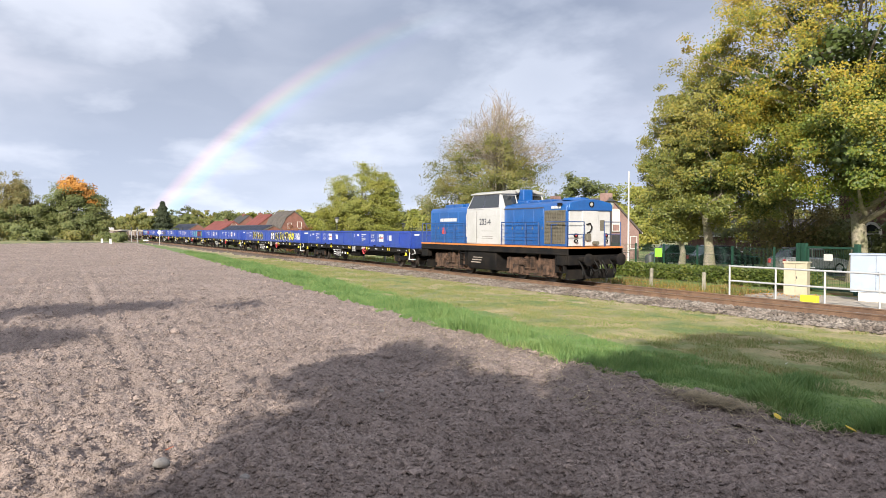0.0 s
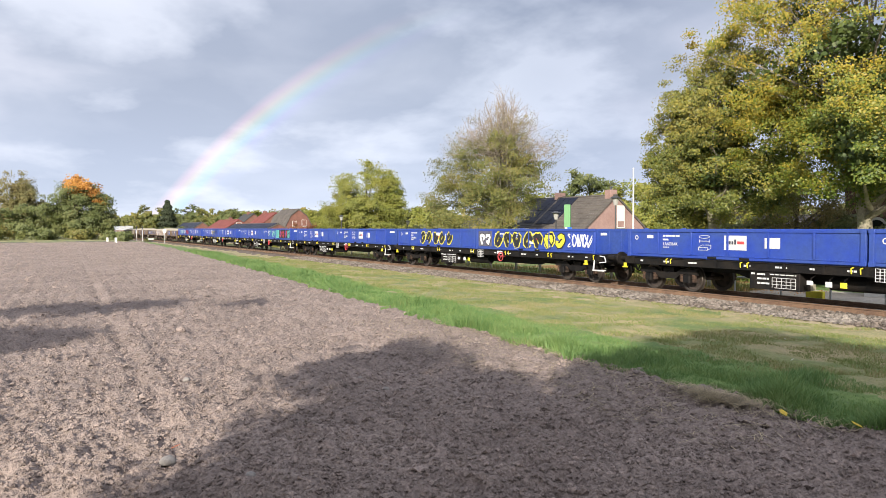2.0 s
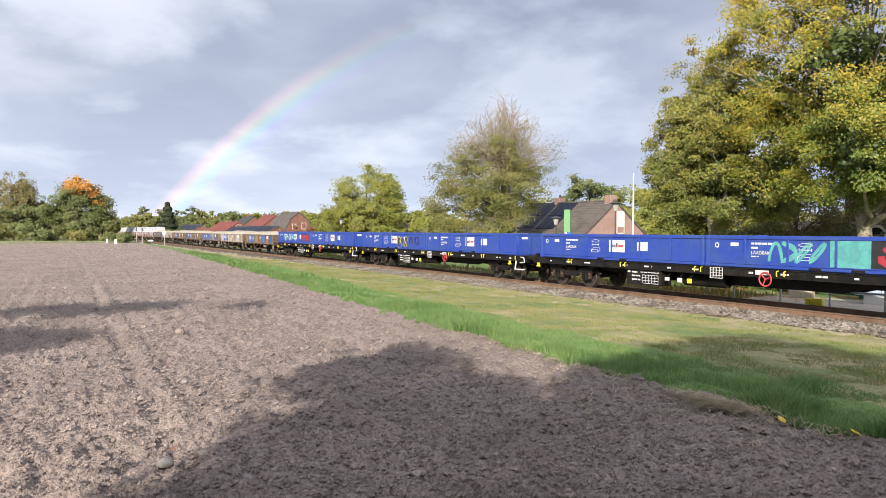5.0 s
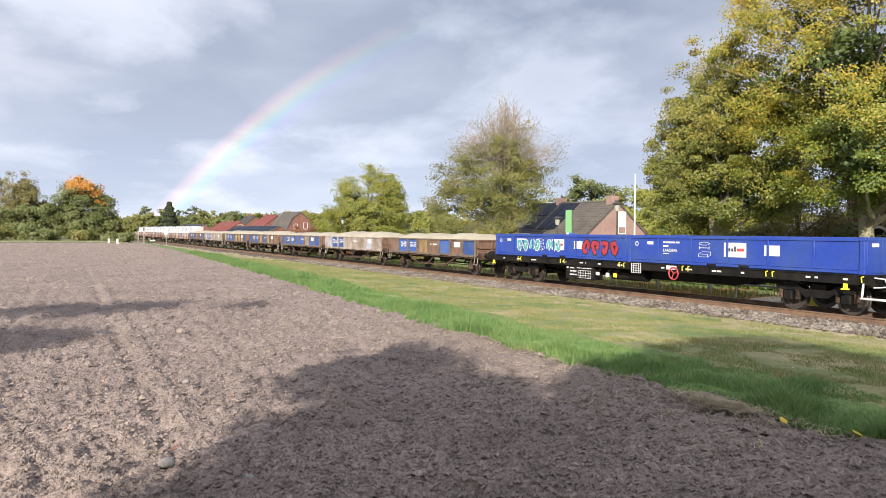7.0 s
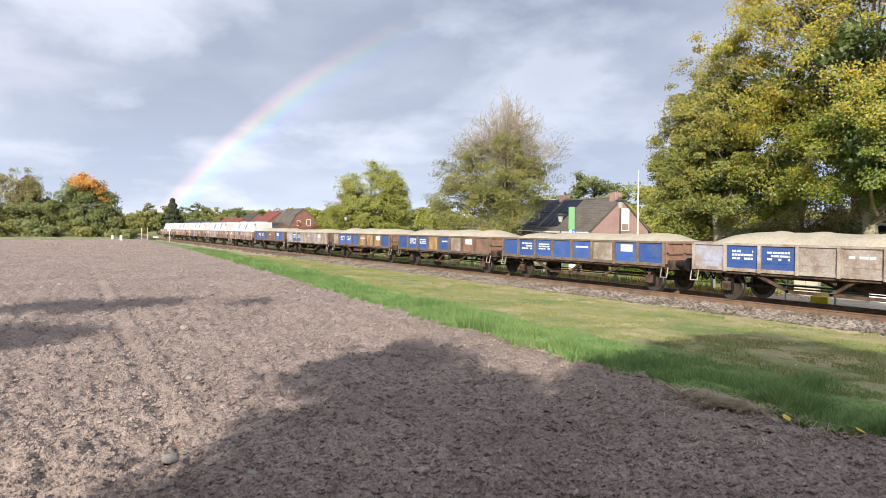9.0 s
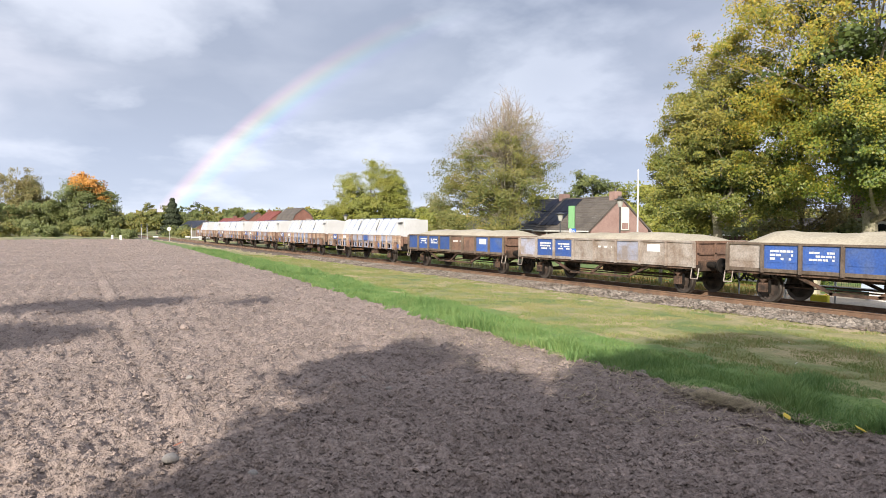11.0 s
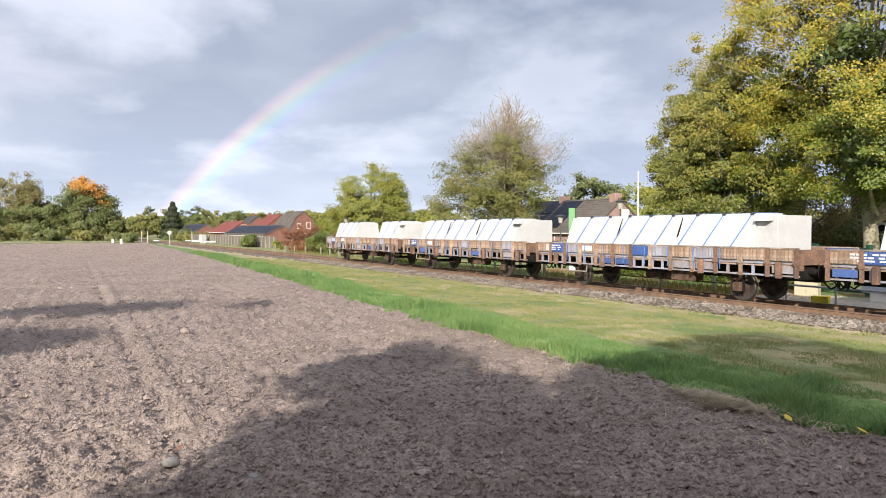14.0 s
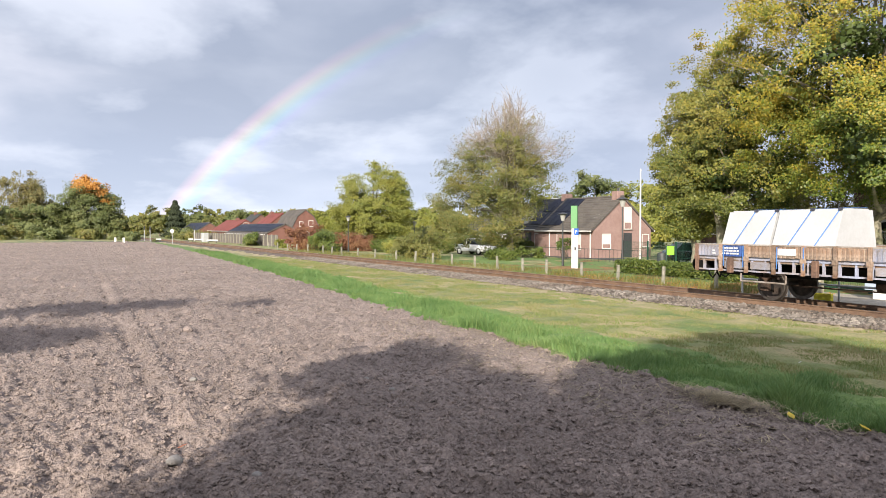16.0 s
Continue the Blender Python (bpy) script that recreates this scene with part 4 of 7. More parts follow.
def panel_wagon(name, label, at, seed, loads):
    """Two-axle stake wagon with wooden sides, carrying strapped white panels."""
    w = thing(name, label, "railway wagon", at, group="panel wagons of the train")
    g = random.Random(seed)
    L, W = 6.42, 1.38
    uf = Shape()
    for s in (-1, 1):
        y0, y1 = sorted((s * 1.34, s * 1.22))
        bars = Shape().box(-6.4, 6.4, y0, y1, 1.27, 1.36).box(-6.4, 6.4, y0, y1, 0.90, 0.95)
        for k in range(27):
            x = -6.2 + k * 0.477
            bars.box(x - 0.03, x + 0.03, y0 + 0.02, y1 - 0.02, 0.95, 1.27)
        part("sole_bar", bars, LILAC, w, "bleached pale lower bar")
    for e in (-1, 1):
        uf.box(min(e * 6.25, e * 6.43), max(e * 6.25, e * 6.43), -1.3, 1.3, 0.84, 1.2)
    uf.box(-6.3, 6.3, -0.35, 0.35, 0.72, 1.1)
    part("underframe", uf, BLACK, w, "dark steel underframe")
    part("floor_deck", Shape().box(-L, L, -1.3, 1.3, 1.2, 1.26), WOOD, w)
    board = Shape().box(-0.46, 0.46, -0.025, 0.025, 1.37, 1.73).mesh("side_board", WOOD)
    board_blue = board.copy()
    board_blue.materials[0] = FADEBLUE
    board_grey = board.copy()
    board_grey.materials[0] = LILAC
    slats = {}
    for m in (board, board_blue, board_grey):
        slats[m] = Shape().box(-0.036, 0.036, -0.020, 0.0, 1.38, 1.70).mesh("slat", m.materials[0])
    stake = Shape().box(-0.045, 0.045, -0.09, 0.0, 0.88, 1.76).box(-0.065, 0.065, -0.11, 0.0, 1.25, 1.38).mesh("stake", WOOD)
    stake2 = stake.copy()
    stake2.materials[0] = RUSTBROWN
    low = Shape().box(-0.36, 0.36, -0.03, 0.0, 1.0, 1.22).mesh("lower_panel", LILAC)
    low2 = low.copy()
    low2.materials[0] = FADEBLUE
    for s in (-1, 1):
        for k in range(13):
            x = -5.9 + k * 0.983
            m = g.choice([board] * 7 + [board_grey] * 3 + [board_blue])
            if k == 1 and s < 0:
                m = board_blue
            ob = new("side_board", m)
            ob.parent, ob.matrix_basis = w, pose(x, s * W, 0, 0, 0, 0 if s < 0 else 180)
            for j in range(7 if s < 0 else 0):
                sl = new("slat", slats[m])
                sl.parent, sl.matrix_basis = ob, pose(-0.395 + j * 0.1315, -0.0255, g.uniform(-0.012, 0.012))
            if g.random() < 0.36:
                ob = new("lower_panel", g.choice((low, low, low2)))
                ob.parent, ob.matrix_basis = w, pose(x, s * W, 0, 0, 0, 0 if s < 0 else 180)
        for k in range(14):
            x = -6.39 + k * 0.983
            ob = new("stake", g.choice((stake, stake, stake2)))
            ob.parent, ob.matrix_basis = w, pose(x, s * (W + 0.01), 0, 0, 0, 0 if s < 0 else 180)
        for k in (1, 4, 9, 12):
            x = -6.39 + k * 0.983 + 0.4
            part("stake_pocket", Shape().chamfer(x - 0.09, x + 0.09, s * 1.46 - 0.07, s * 1.46 + 0.07, 0.86, 1.34, 0.02), RUSTBROWN, w)
        part("top_rail", Shape().box(-L, L, s * W - 0.04, s * W + 0.04, 1.73, 1.77), DUSTGREY, w)
    for e in (-1, 1):
        x = e * L
        sh = Shape().box(min(x, x - e * 0.05), max(x, x - e * 0.05), -1.36, 1.36, 1.2, 1.70)
        for y in (-1.3, -0.45, 0.45, 1.3):
            sh.box(min(x, x + e * 0.07), max(x, x + e * 0.07), y - 0.06, y + 0.06, 1.1, 1.72)
        part("end_board", sh, RUSTBROWN, w)
    part("white_plate", Shape().box(-3.3, -2.7, -W - 0.055, -W - 0.045, 1.46, 1.66), LETTER, w)
    sign_bars(w, "data_marks", -5.75, -4.7, -W - 0.045, 1.42, 1.68, 3, LETTER, seed + 4, 0.8)
    foot = Shape().rod([(-4.6, -1.44, 0.86), (-4.6, -1.46, 0.62), (-3.0, -1.46, 0.62), (-3.0, -1.44, 0.86)], 0.028)
    part("step_iron", foot, DUSTGREY, w, "pale steel step bar")
    for x in (-4.0, 4.0):
        for s in (-1, 1):
            leaf_spring(w, x, s)
        WHEELSETS.append((wheelset(w, x, 0.5), 0.5))
    part("brake_gear", Shape().cyl((-1.2, 0.2, 0.62), (0.6, 0.2, 0.62), 0.2, 12).rod([(-3.5, -0.5, 0.5), (3.5, -0.5, 0.5)], 0.025).box(1.2, 2.2, -1.1, -0.6, 0.55, 0.9), DIRTY, w)
    buffers(w, 6.37, 0.56, 0.22)
    poly = slab_load()
    for x0, x1 in loads:
        xm = x1 - 0.75 if x1 - x0 > 2.2 else x1
        sh = Shape().prism(poly, x0, xm)
        if xm < x1:
            sh.prism([(-0.66, 1.66), (1.0, 1.66), (1.0, 2.76), (-0.66, 2.76)], xm + 0.003, x1)
            sh.prism([(-0.92, 2.58), (-0.664, 2.58), (-0.664, 2.76), (-0.80, 2.76)], xm + 0.06, x1 - 0.14)
        slab = part("white_panel_load", sh, PANELWHITE, w, "white cast panels with leaning flank", bevel=0.012)
        n = max(1, int((xm - x0) / 1.55))
        for k in range(1, n):
            if k % 2 == 0:
                x = x0 + (xm - x0) * k / n
                part("joint", Shape().prism([(-0.95, 2.05), (-0.66, 2.72), (-0.655, 2.74), (-0.62, 2.74), (-0.90, 2.05)], x - 0.015, x + 0.015), HOLLOW, slab)
        n = max(2, int((xm - x0) / 1.15))
        for k in range(n):
            x = x0 + 0.25 + (xm - x0 - 0.3) * (k + 0.5) / n
            lean = 0.42
            a = Vector((x + lean, -0.60, 2.86))
            b = Vector((x - lean * 0.2, -1.08, 1.74))
            c = Vector((x - lean * 0.3, -1.49, 1.70))
            d = Vector((x - lean * 0.3, -1.49, 1.05))
            st = Shape()
            for p, q in ((a + Vector((0.1, 1.1, 0.01)), a), (a, b), (b, c), (c, d)):
                t = Vector((0.016, 0, 0))
                o = Vector((0, -0.006, 0.006))
                st.add([p - t, p + t, q + t, q - t, p - t + o, p + t + o, q + t + o, q - t + o], [(0, 1, 2, 3), (7, 6, 5, 4), (0, 3, 7, 4), (1, 5, 6, 2)])
            part("lashing_strap", st, STRAP, w, "blue lashing strap")
            part("edge_protector", Shape().box(x + lean - 0.06, x + lean + 0.06, -0.655, -0.60, 2.78, 2.87), DARKLETTER, w)
    return w


def text_part(name, words, size, at, parent, material, spin=(90, 0, 0)):
    cu = bpy.data.curves.new(name, "FONT")
    cu.body, cu.size, cu.extrude = words, size, 0.002
    tmp = bpy.data.objects.new(name, cu)
    scene.collection.objects.link(tmp)
    bpy.context.view_layer.update()
    me = bpy.data.meshes.new_from_object(tmp.evaluated_get(bpy.context.evaluated_depsgraph_get()))
    bpy.data.objects.remove(tmp)
    me.materials.clear()
    me.materials.append(material)
    ob = new(name, me)
    ob.parent, ob.matrix_basis = parent, pose(*at, *spin)
    return ob


def locomotive(at):
    """Centre-cab diesel locomotive, 14.24 m over buffers; the long bonnet leads."""
    w = thing("diesel_locomotive", "blue and white centre-cab diesel locomotive with an orange stripe", "locomotive", at)
    F = 7.12                      # from the centre to a buffer face
    W = 1.5
    # frame with orange stripe
    fr = Shape()
    fr.box(-6.45, 6.50, -W, W, 1.22, 1.50)
    for s in (-1, 1):
        fr.box(-6.4, 6.4, s * W - 0.03, s * W + 0.03, 1.24, 1.30)
    part("frame", fr, BLACK, w, "black main frame", bevel=0.01)
    part("stripe", Shape().box(-6.455, 6.505, -W - 0.006, W + 0.006, 1.505, 1.575), ORANGE, w, "orange stripe along the running plate")
    for e in (-1, 1):
        xe = e * 6.5
        sh = Shape().box(min(xe, xe - e * 0.12), max(xe, xe - e * 0.12), -1.45, 1.45, 0.82, 1.50)
        for s in (-1, 1):
            sh.box(min(xe - e * 0.1, xe - e * 0.75), max(xe - e * 0.1, xe - e * 0.75), s * 1.35 - 0.13, s * 1.35 + 0.13, 0.83, 1.46)
        part("headstock", sh, BLACK, w, bevel=0.01)
        sp = Shape().prism([(-1.35, 0.22), (1.35, 0.22), (1.25, 0.62), (-1.25, 0.62)], min(xe - e * 0.35, xe - e * 0.30), max(xe - e * 0.35, xe - e * 0.30))
        part("rail_guard", sp, BLACK, w)
    buffers(w, 6.5, 0.62, 0.25)
    # bonnets
    def bonnet(x0, x1, half, zs, ztop, name, m):
        poly = [(-half, 1.58), (half, 1.58), (half, zs), (half - 0.10, zs + 0.12), (0.35, ztop), (-0.35, ztop), (-half + 0.10, zs + 0.12), (-half, zs)]
        return part(name, Shape().prism(poly, x0, x1), m, w, bevel=0.03)
    front = bonnet(1.42, 6.06, 1.20, 3.30, 3.58, "front_bonnet", LOCOBLUE)
    rear = bonnet(-5.85, -1.66, 1.22, 3.30, 3.52, "rear_bonnet", LOCOBLUE)
    # white nose panel, bent at the middle
    nose = Shape().prism([(-1.12, 1.60), (1.12, 1.60), (1.12, 3.08), (0.4, 3.20), (-0.4, 3.20), (-1.12, 3.08)], 6.062, 6.12)
    nose.prism([(-0.5, 1.60), (0.5, 1.60), (0.42, 3.19), (-0.42, 3.19)], 6.12, 6.17)
    part("nose_panel", nose, LOCOWHITE, front, "white nose panel", bevel=0.02)
    part("nose_cap", Shape().prism([(-1.19, 3.09), (1.19, 3.09), (1.18, 3.33), (1.08, 3.44), (0.35, 3.57), (-0.35, 3.57), (-1.08, 3.44), (-1.18, 3.33)], 6.064, 6.2), LOCOBLUE, front, bevel=0.03)
    part("side_light_panel", Shape().box(6.0, 6.08, -1.206, -1.1, 1.6, 3.08), LOCOBLUE, front)
    # front lamps and fittings
    def lamp(y, z, r, m=LAMP):
        sh = Shape().lathe([(0, 0.0), (r, 0.0), (r, 0.10), (r * 0.85, 0.10), (r * 0.8, 0.06), (0, 0.06)], (6.15, y, z), 16, "x")
        h = part("lamp_housing", sh, BLACK, w, smooth=True)
        part("lens", Shape().lathe([(0, 0.03), (r * 0.5, 0.022), (r * 0.8, 0.0)], (6.205, y, z), 14, "x"), m, h, smooth=True)
    lamp(0.0, 3.36, 0.12)
    for s in (-0.82, 0.82):
        lamp(s, 2.05, 0.085, PINKRED)
        lamp(s, 1.82, 0.075)
    part("lamp_housing", Shape().box(5.55, 5.75, -1.3, -1.18, 3.30, 3.42), BLACK, w)
    part("nose_grille", Shape().box(6.12, 6.135, 0.55, 0.8, 2.25, 2.7), GRILLE, front)
    part("nose_hose", Shape().rod([(6.2, -0.25, 2.5), (6.26, -0.1, 2.56), (6.26, 0.0, 2.4), (6.24, -0.08, 2.2), (6.24, -0.25, 2.15)], 0.03), HOSE, w)
    part("socket_box", Shape().chamfer(6.17, 6.32, -0.32, -0.08, 1.85, 2.12, 0.02), GRILLE, w, "grey socket box")
    part("horn", Shape().cyl((6.2, 0.15, 1.72), (6.45, 0.15, 1.72), 0.09, 12), GRILLE, w)
    # radiator grille
    gr = Shape().box(4.55, 5.98, -1.215, -1.2, 1.68, 3.12)
    for k in range(24):
        gr.box(4.58, 5.95, -1.24, -1.215, 1.70 + k * 0.059, 1.725 + k * 0.059)
    for k in range(9):
        x = 4.6 + k * 0.165
        gr.box(x - 0.008, x + 0.008, -1.245, -1.215, 1.68, 3.10)
    part("radiator_grille", gr, GRILLE, front, "grey-brown slatted radiator grille")
    # bonnet doors: raised panels with handles
    for x0, x1 in ((1.60, 2.18), (2.30, 2.98), (3.05, 3.75), (3.82, 4.48)):
        d = part("bonnet_door", Shape().box(x0, x1, -1.212, -1.2, 1.68, 3.22), LOCOBLUE, front, bevel=0.004)
        part("handle", Shape().box(x1 - 0.10, x1 - 0.05, -1.228, -1.212, 2.3, 2.42), GRILLE, d)
    for x0, x1 in ((-5.70, -4.85), (-4.75, -3.9), (-3.8, -2.85), (-2.75, -1.85)):
        d = part("bonnet_door", Shape().box(x0, x1, -1.232, -1.22, 1.68, 3.22), LOCOBLUE, rear, bevel=0.004)
        part("handle", Shape().box(x1 - 0.10, x1 - 0.05, -1.248, -1.232, 2.3, 2.42), GRILLE, d)
    part("bonnet_edge", Shape().box(1.42, 4.5, -1.22, -1.20, 3.22, 3.27), DARKLETTER, front)
    # roof gear of the bonnets
    rt = Shape()
    for x in (2.0, 2.9, 3.8):
        rt.chamfer(x - 0.35, x + 0.35, -0.55, 0.55, 3.54, 3.64, 0.03)
    part("roof_hatch", rt, LOCOBLUE, front)
    part("roof_fan", Shape().lathe([(0, 0.1), (0.55, 0.1), (0.6, 0.0)], (5.2, 0, 3.57), 20, "z"), LOCOBLUE, front)
    rt = Shape()
    for x in (-4.9, -3.9, -2.7):
        rt.chamfer(x - 0.42, x + 0.42, -0.6, 0.6, 3.48, 3.66, 0.04)
    part("roof_hatch", rt, LOCOBLUE, rear)
    for x in (-5.0, -4.2, -2.3):
        part("aerial", Shape().cyl((x, -0.5, 3.5), (x, -0.5, 3.95), 0.012, 6), LETTER, rear)
    # cab
    cab = part("cab", Shape().box(-1.66, 1.42, -1.42, 1.42, 1.58, 3.28), LOCOWHITE, w, "white driver's cab", bevel=0.03)
    lo, hi, zl, zh = (-1.66, 1.42, 1.42), (-1.33, 1.10, 1.20), 3.28, 4.02
    up = Shape().add([(lo[0], -lo[2], zl), (lo[1], -lo[2], zl), (lo[1], lo[2], zl), (lo[0], lo[2], zl), (hi[0], -hi[2], zh), (hi[1], -hi[2], zh), (hi[1], hi[2], zh), (hi[0], hi[2], zh)],
                     [(0, 3, 2, 1), (4, 5, 6, 7), (0, 1, 5, 4), (1, 2, 6, 5), (2, 3, 7, 6), (3, 0, 4, 7)])
    part("cab_top", up, LOCOWHITE, cab, bevel=0.02)
    roof = Shape().prism([(-1.30, 4.00), (1.30, 4.00), (1.27, 4.06), (0.85, 4.16), (0.3, 4.19), (-0.3, 4.19), (-0.85, 4.16), (-1.27, 4.06)], -1.48, 1.24)
    part("cab_roof", roof, ROOFGREY, cab, "grey cab roof", bevel=0.02)
    for s in (-1, 1):
        y = s * 1.425

        def lean(x, z, d=0.008):
            f = (z - zl) / (zh - zl)
            return (x, s * (lo[2] + (hi[2] - lo[2]) * f + d), z)
        for x0, x1, x2, x3 in ((-1.46, -0.14, -0.16, -1.24), (-0.04, 1.20, 0.98, -0.06)):
            rim = part("window_frame", Shape().add([lean(x0 - 0.05, 3.34), lean(x1 + 0.05, 3.34), lean(x2 + 0.05, 3.96), lean(x3 - 0.05, 3.96)] + [lean(x0 - 0.05, 3.34, -0.02), lean(x1 + 0.05, 3.34, -0.02), lean(x2 + 0.05, 3.96, -0.02), lean(x3 - 0.05, 3.96, -0.02)],
                       [(0, 1, 2, 3), (0, 4, 5, 1), (1, 5, 6, 2), (2, 6, 7, 3), (3, 7, 4, 0)]), DARKLETTER, cab, "dark rubber window seal")
            part("side_window", Shape().add([lean(x0, 3.38, 0.012), lean(x1, 3.38, 0.012), lean(x2, 3.92, 0.012), lean(x3, 3.92, 0.012)], [(0, 1, 2, 3)]), GLASS, rim, "dark tinted cab window")
        door = part("cab_door", Shape().box(-1.50, -0.72, min(y - s * 0.01, y + s * 0.010), max(y - s * 0.01, y + s * 0.010), 1.66, 3.20), LOCOWHITE, cab, bevel=0.005)
        part("door_gap", Shape().box(-0.715, -0.70, min(y, y + s * 0.003), max(y, y + s * 0.003), 1.66, 3.20), GRILLE, cab)
        for x in (-1.56, -0.62):
            part("grab_rail", Shape().rod([(x, y, 1.9), (x, y + s * 0.07, 1.95), (x, y + s * 0.07, 3.05), (x, y, 3.1)], 0.018), LOCOWHITE, cab)
    part("cab_hatch", Shape().box(-0.50, 1.08, -1.432, -1.42, 2.95, 3.22), LOCOWHITE, cab, bevel=0.004)
    for z in (2.22, 1.95, 1.86):
        part("cab_mark", Shape().box(-0.2, 0.75, -1.424, -1.42, z, z + 0.012), GRILLE, cab)
    for e, xb, xt in ((1, 1.42, 1.10), (-1, -1.66, -1.33)):
        fw = Shape()
        for y0, y1 in ((-1.12, -0.42), (0.42, 1.12), (-0.36, 0.36)):
            zl = 3.38 if abs(y0) > 0.4 and abs(y1) > 0.39 else 3.62
            def xx(z):
                return xb + (xt - xb) * (z - 3.28) / 0.74 + e * 0.014
            fw.add([(xx(zl), y0, zl), (xx(zl), y1, zl), (xx(3.93), y1, 3.93), (xx(3.93), y0, 3.93)], [(0, 1, 2, 3)])
        part("front_window", fw, GLASS, cab, "dark tinted cab window")
    part("exhaust_stack", Shape().chamfer(1.26, 1.68, -0.28, 0.28, 3.5, 4.20, 0.04), LOCOBLUE, w, "blue exhaust stack")
    part("exhaust_screen", Shape().prism([(1.44, 3.54), (2.9, 3.54), (2.2, 3.68), (1.44, 3.72)], -0.45, 0.45, "y"), LOCOBLUE, front)
    for s in (-0.5, 0.5):
        part("top_lamp", Shape().lathe([(0, 0.06), (0.09, 0.06), (0.1, 0.0), (0.07, -0.12), (0, -0.12)], (1.5, s, 4.12), 14, "x"), LAMP, w, smooth=True)
    # handrails along both running plates and the ends
    rail = mat("handrail_paint", (0.02, 0.06, 0.20), 0.5)
    for s in (-1, 1):
        y = s * 1.46
        for x0, x1, n in ((1.55, 4.45, 3), (-5.9, -1.85, 4)):
            hr = part("handrail", Shape().rod([(x0, y, 1.58), (x0, y, 2.62), (x1, y, 2.62), (x1, y, 1.58)], 0.02), rail, w, "dark tubular handrail")
            for z in (1.95, 2.28):
                part("cross_rail", Shape().cyl((x0, y, z), (x1, y, z), 0.014, 6), rail, hr)
            for k in range(1, n):
                x = x0 + (x1 - x0) * k / n
                part("stanchion", Shape().cyl((x, y, 1.58), (x, y, 2.62), 0.016, 6), rail, hr)
        for run in ([(5.35, y, 1.58), (5.35, y, 2.50), (5.75, y, 2.50)], [(5.0, y, 2.62), (6.4, y, 2.62), (6.4, y, 1.5)], [(6.4, y, 2.1), (6.4, s * 0.6, 2.1), (6.4, s * 0.6, 1.5)],
                    [(6.4, y, 2.62), (6.4, s * 0.55, 2.62), (6.4, s * 0.55, 1.55)], [(-6.4, y, 1.5), (-6.4, y, 2.62), (-5.9, y, 2.62)], [(-6.4, y, 2.62), (-6.4, s * 0.5, 2.62), (-6.4, s * 0.5, 1.5)]):
            part("handrail", Shape().rod(run, 0.02), rail, w, "dark tubular handrail")
        # fuel tank and steps
        y0, y1 = sorted((s * 1.42, s * 0.5))
        if s < 0:
            part("fuel_tank", Shape().prism([(-1.32, 0.34), (-0.6, 0.30), (0.6, 0.30), (0.6, 1.20), (-1.42, 1.20), (-1.42, 0.5)], -1.55, 1.05), BLACK, w, "black fuel tank", bevel=0.03)
            for k in range(3):
                part("data_mark", Shape().box(-1.2 + 0.1 * k, -0.3 + 0.08 * k, -1.430, -1.425, 0.66 + 0.12 * k, 0.71 + 0.12 * k), DUSTGREY, w)
        for xb in (-2.0, 5.9):
            st = Shape()
            for z in (0.5, 0.8, 1.1):
                st.box(xb - 0.25, xb + 0.25, min(y, y - s * 0.18), max(y, y - s * 0.18), z, z + 0.03)
            st.box(xb - 0.27, xb - 0.24, min(y, y - s * 0.18), max(y, y - s * 0.18), 0.48, 1.22)
            st.box(xb + 0.24, xb + 0.27, min(y, y - s * 0.18), max(y, y - s * 0.18), 0.48, 1.22)
            part("steps", st, BLACK, w)
    # bogies
    for b in (-3.5, 3.5):
        for s in (-1, 1):
            y = s * 1.08
            y0, y1 = y - 0.07, y + 0.07
            fr = part("bogie_frame", Shape().prism([(b - 1.95, 0.50), (b - 1.9, 1.0), (b - 0.7, 1.06), (b - 0.45, 0.92), (b + 0.45, 0.92), (b + 0.7, 1.06), (b + 1.9, 1.0), (b + 1.95, 0.50), (b + 1.5, 0.46), (b + 0.8, 0.56), (b + 0.5, 0.34), (b - 0.5, 0.34), (b - 0.8, 0.56), (b - 1.5, 0.46)], y0, y1, "y"), DIRTY, w, "brown dusty bogie frame")
            for a in (-1.15, 1.15):
                part("axle_box", Shape().chamfer(b + a - 0.2, b + a + 0.2, y - 0.17, y + 0.17, 0.32, 0.74, 0.05), DIRTY, fr)
                for d in (-0.42, 0.42):
                    part("brake_hanger", Shape().box(b + a + d - 0.05, b + a + d + 0.05, y - 0.10, y + 0.06, 0.26, 0.80), DIRTY, fr)
            for d in (-0.22, 0.22):
                c = Shape()
                for k in range(6):
                    c.cyl((b + d, y + s * 0.1, 0.56 + k * 0.09), (b + d, y + s * 0.1, 0.61 + k * 0.09), 0.15, 12)
                    c.cyl((b + d, y + s * 0.1, 0.60 + k * 0.09), (b + d, y + s * 0.1, 0.66 + k * 0.09), 0.10, 10)
                part("coil_spring", c, DIRTY, fr)
            part("tie_bar", Shape().box(b - 1.9, b + 1.9, y + s * 0.02 - 0.03, y + s * 0.02 + 0.03, 0.24, 0.31), DIRTY, fr)
            for d in (-1.62, -0.68, 0.68, 1.62):
                part("frame_rib", Shape().chamfer(b + d - 0.07, b + d + 0.07, y - 0.11, y + 0.11, 0.30, 1.04, 0.02), DIRTY, fr)
            part("brake_cylinder", Shape().cyl((b - 0.75, y + s * 0.1, 0.78), (b - 0.42, y + s * 0.1, 0.78), 0.13, 12), DIRTY, fr)
            part("damper", Shape().cyl((b + 0.62, y + s * 0.12, 0.5), (b + 0.72, y + s * 0.12, 1.2), 0.045, 8), DIRTY, fr)
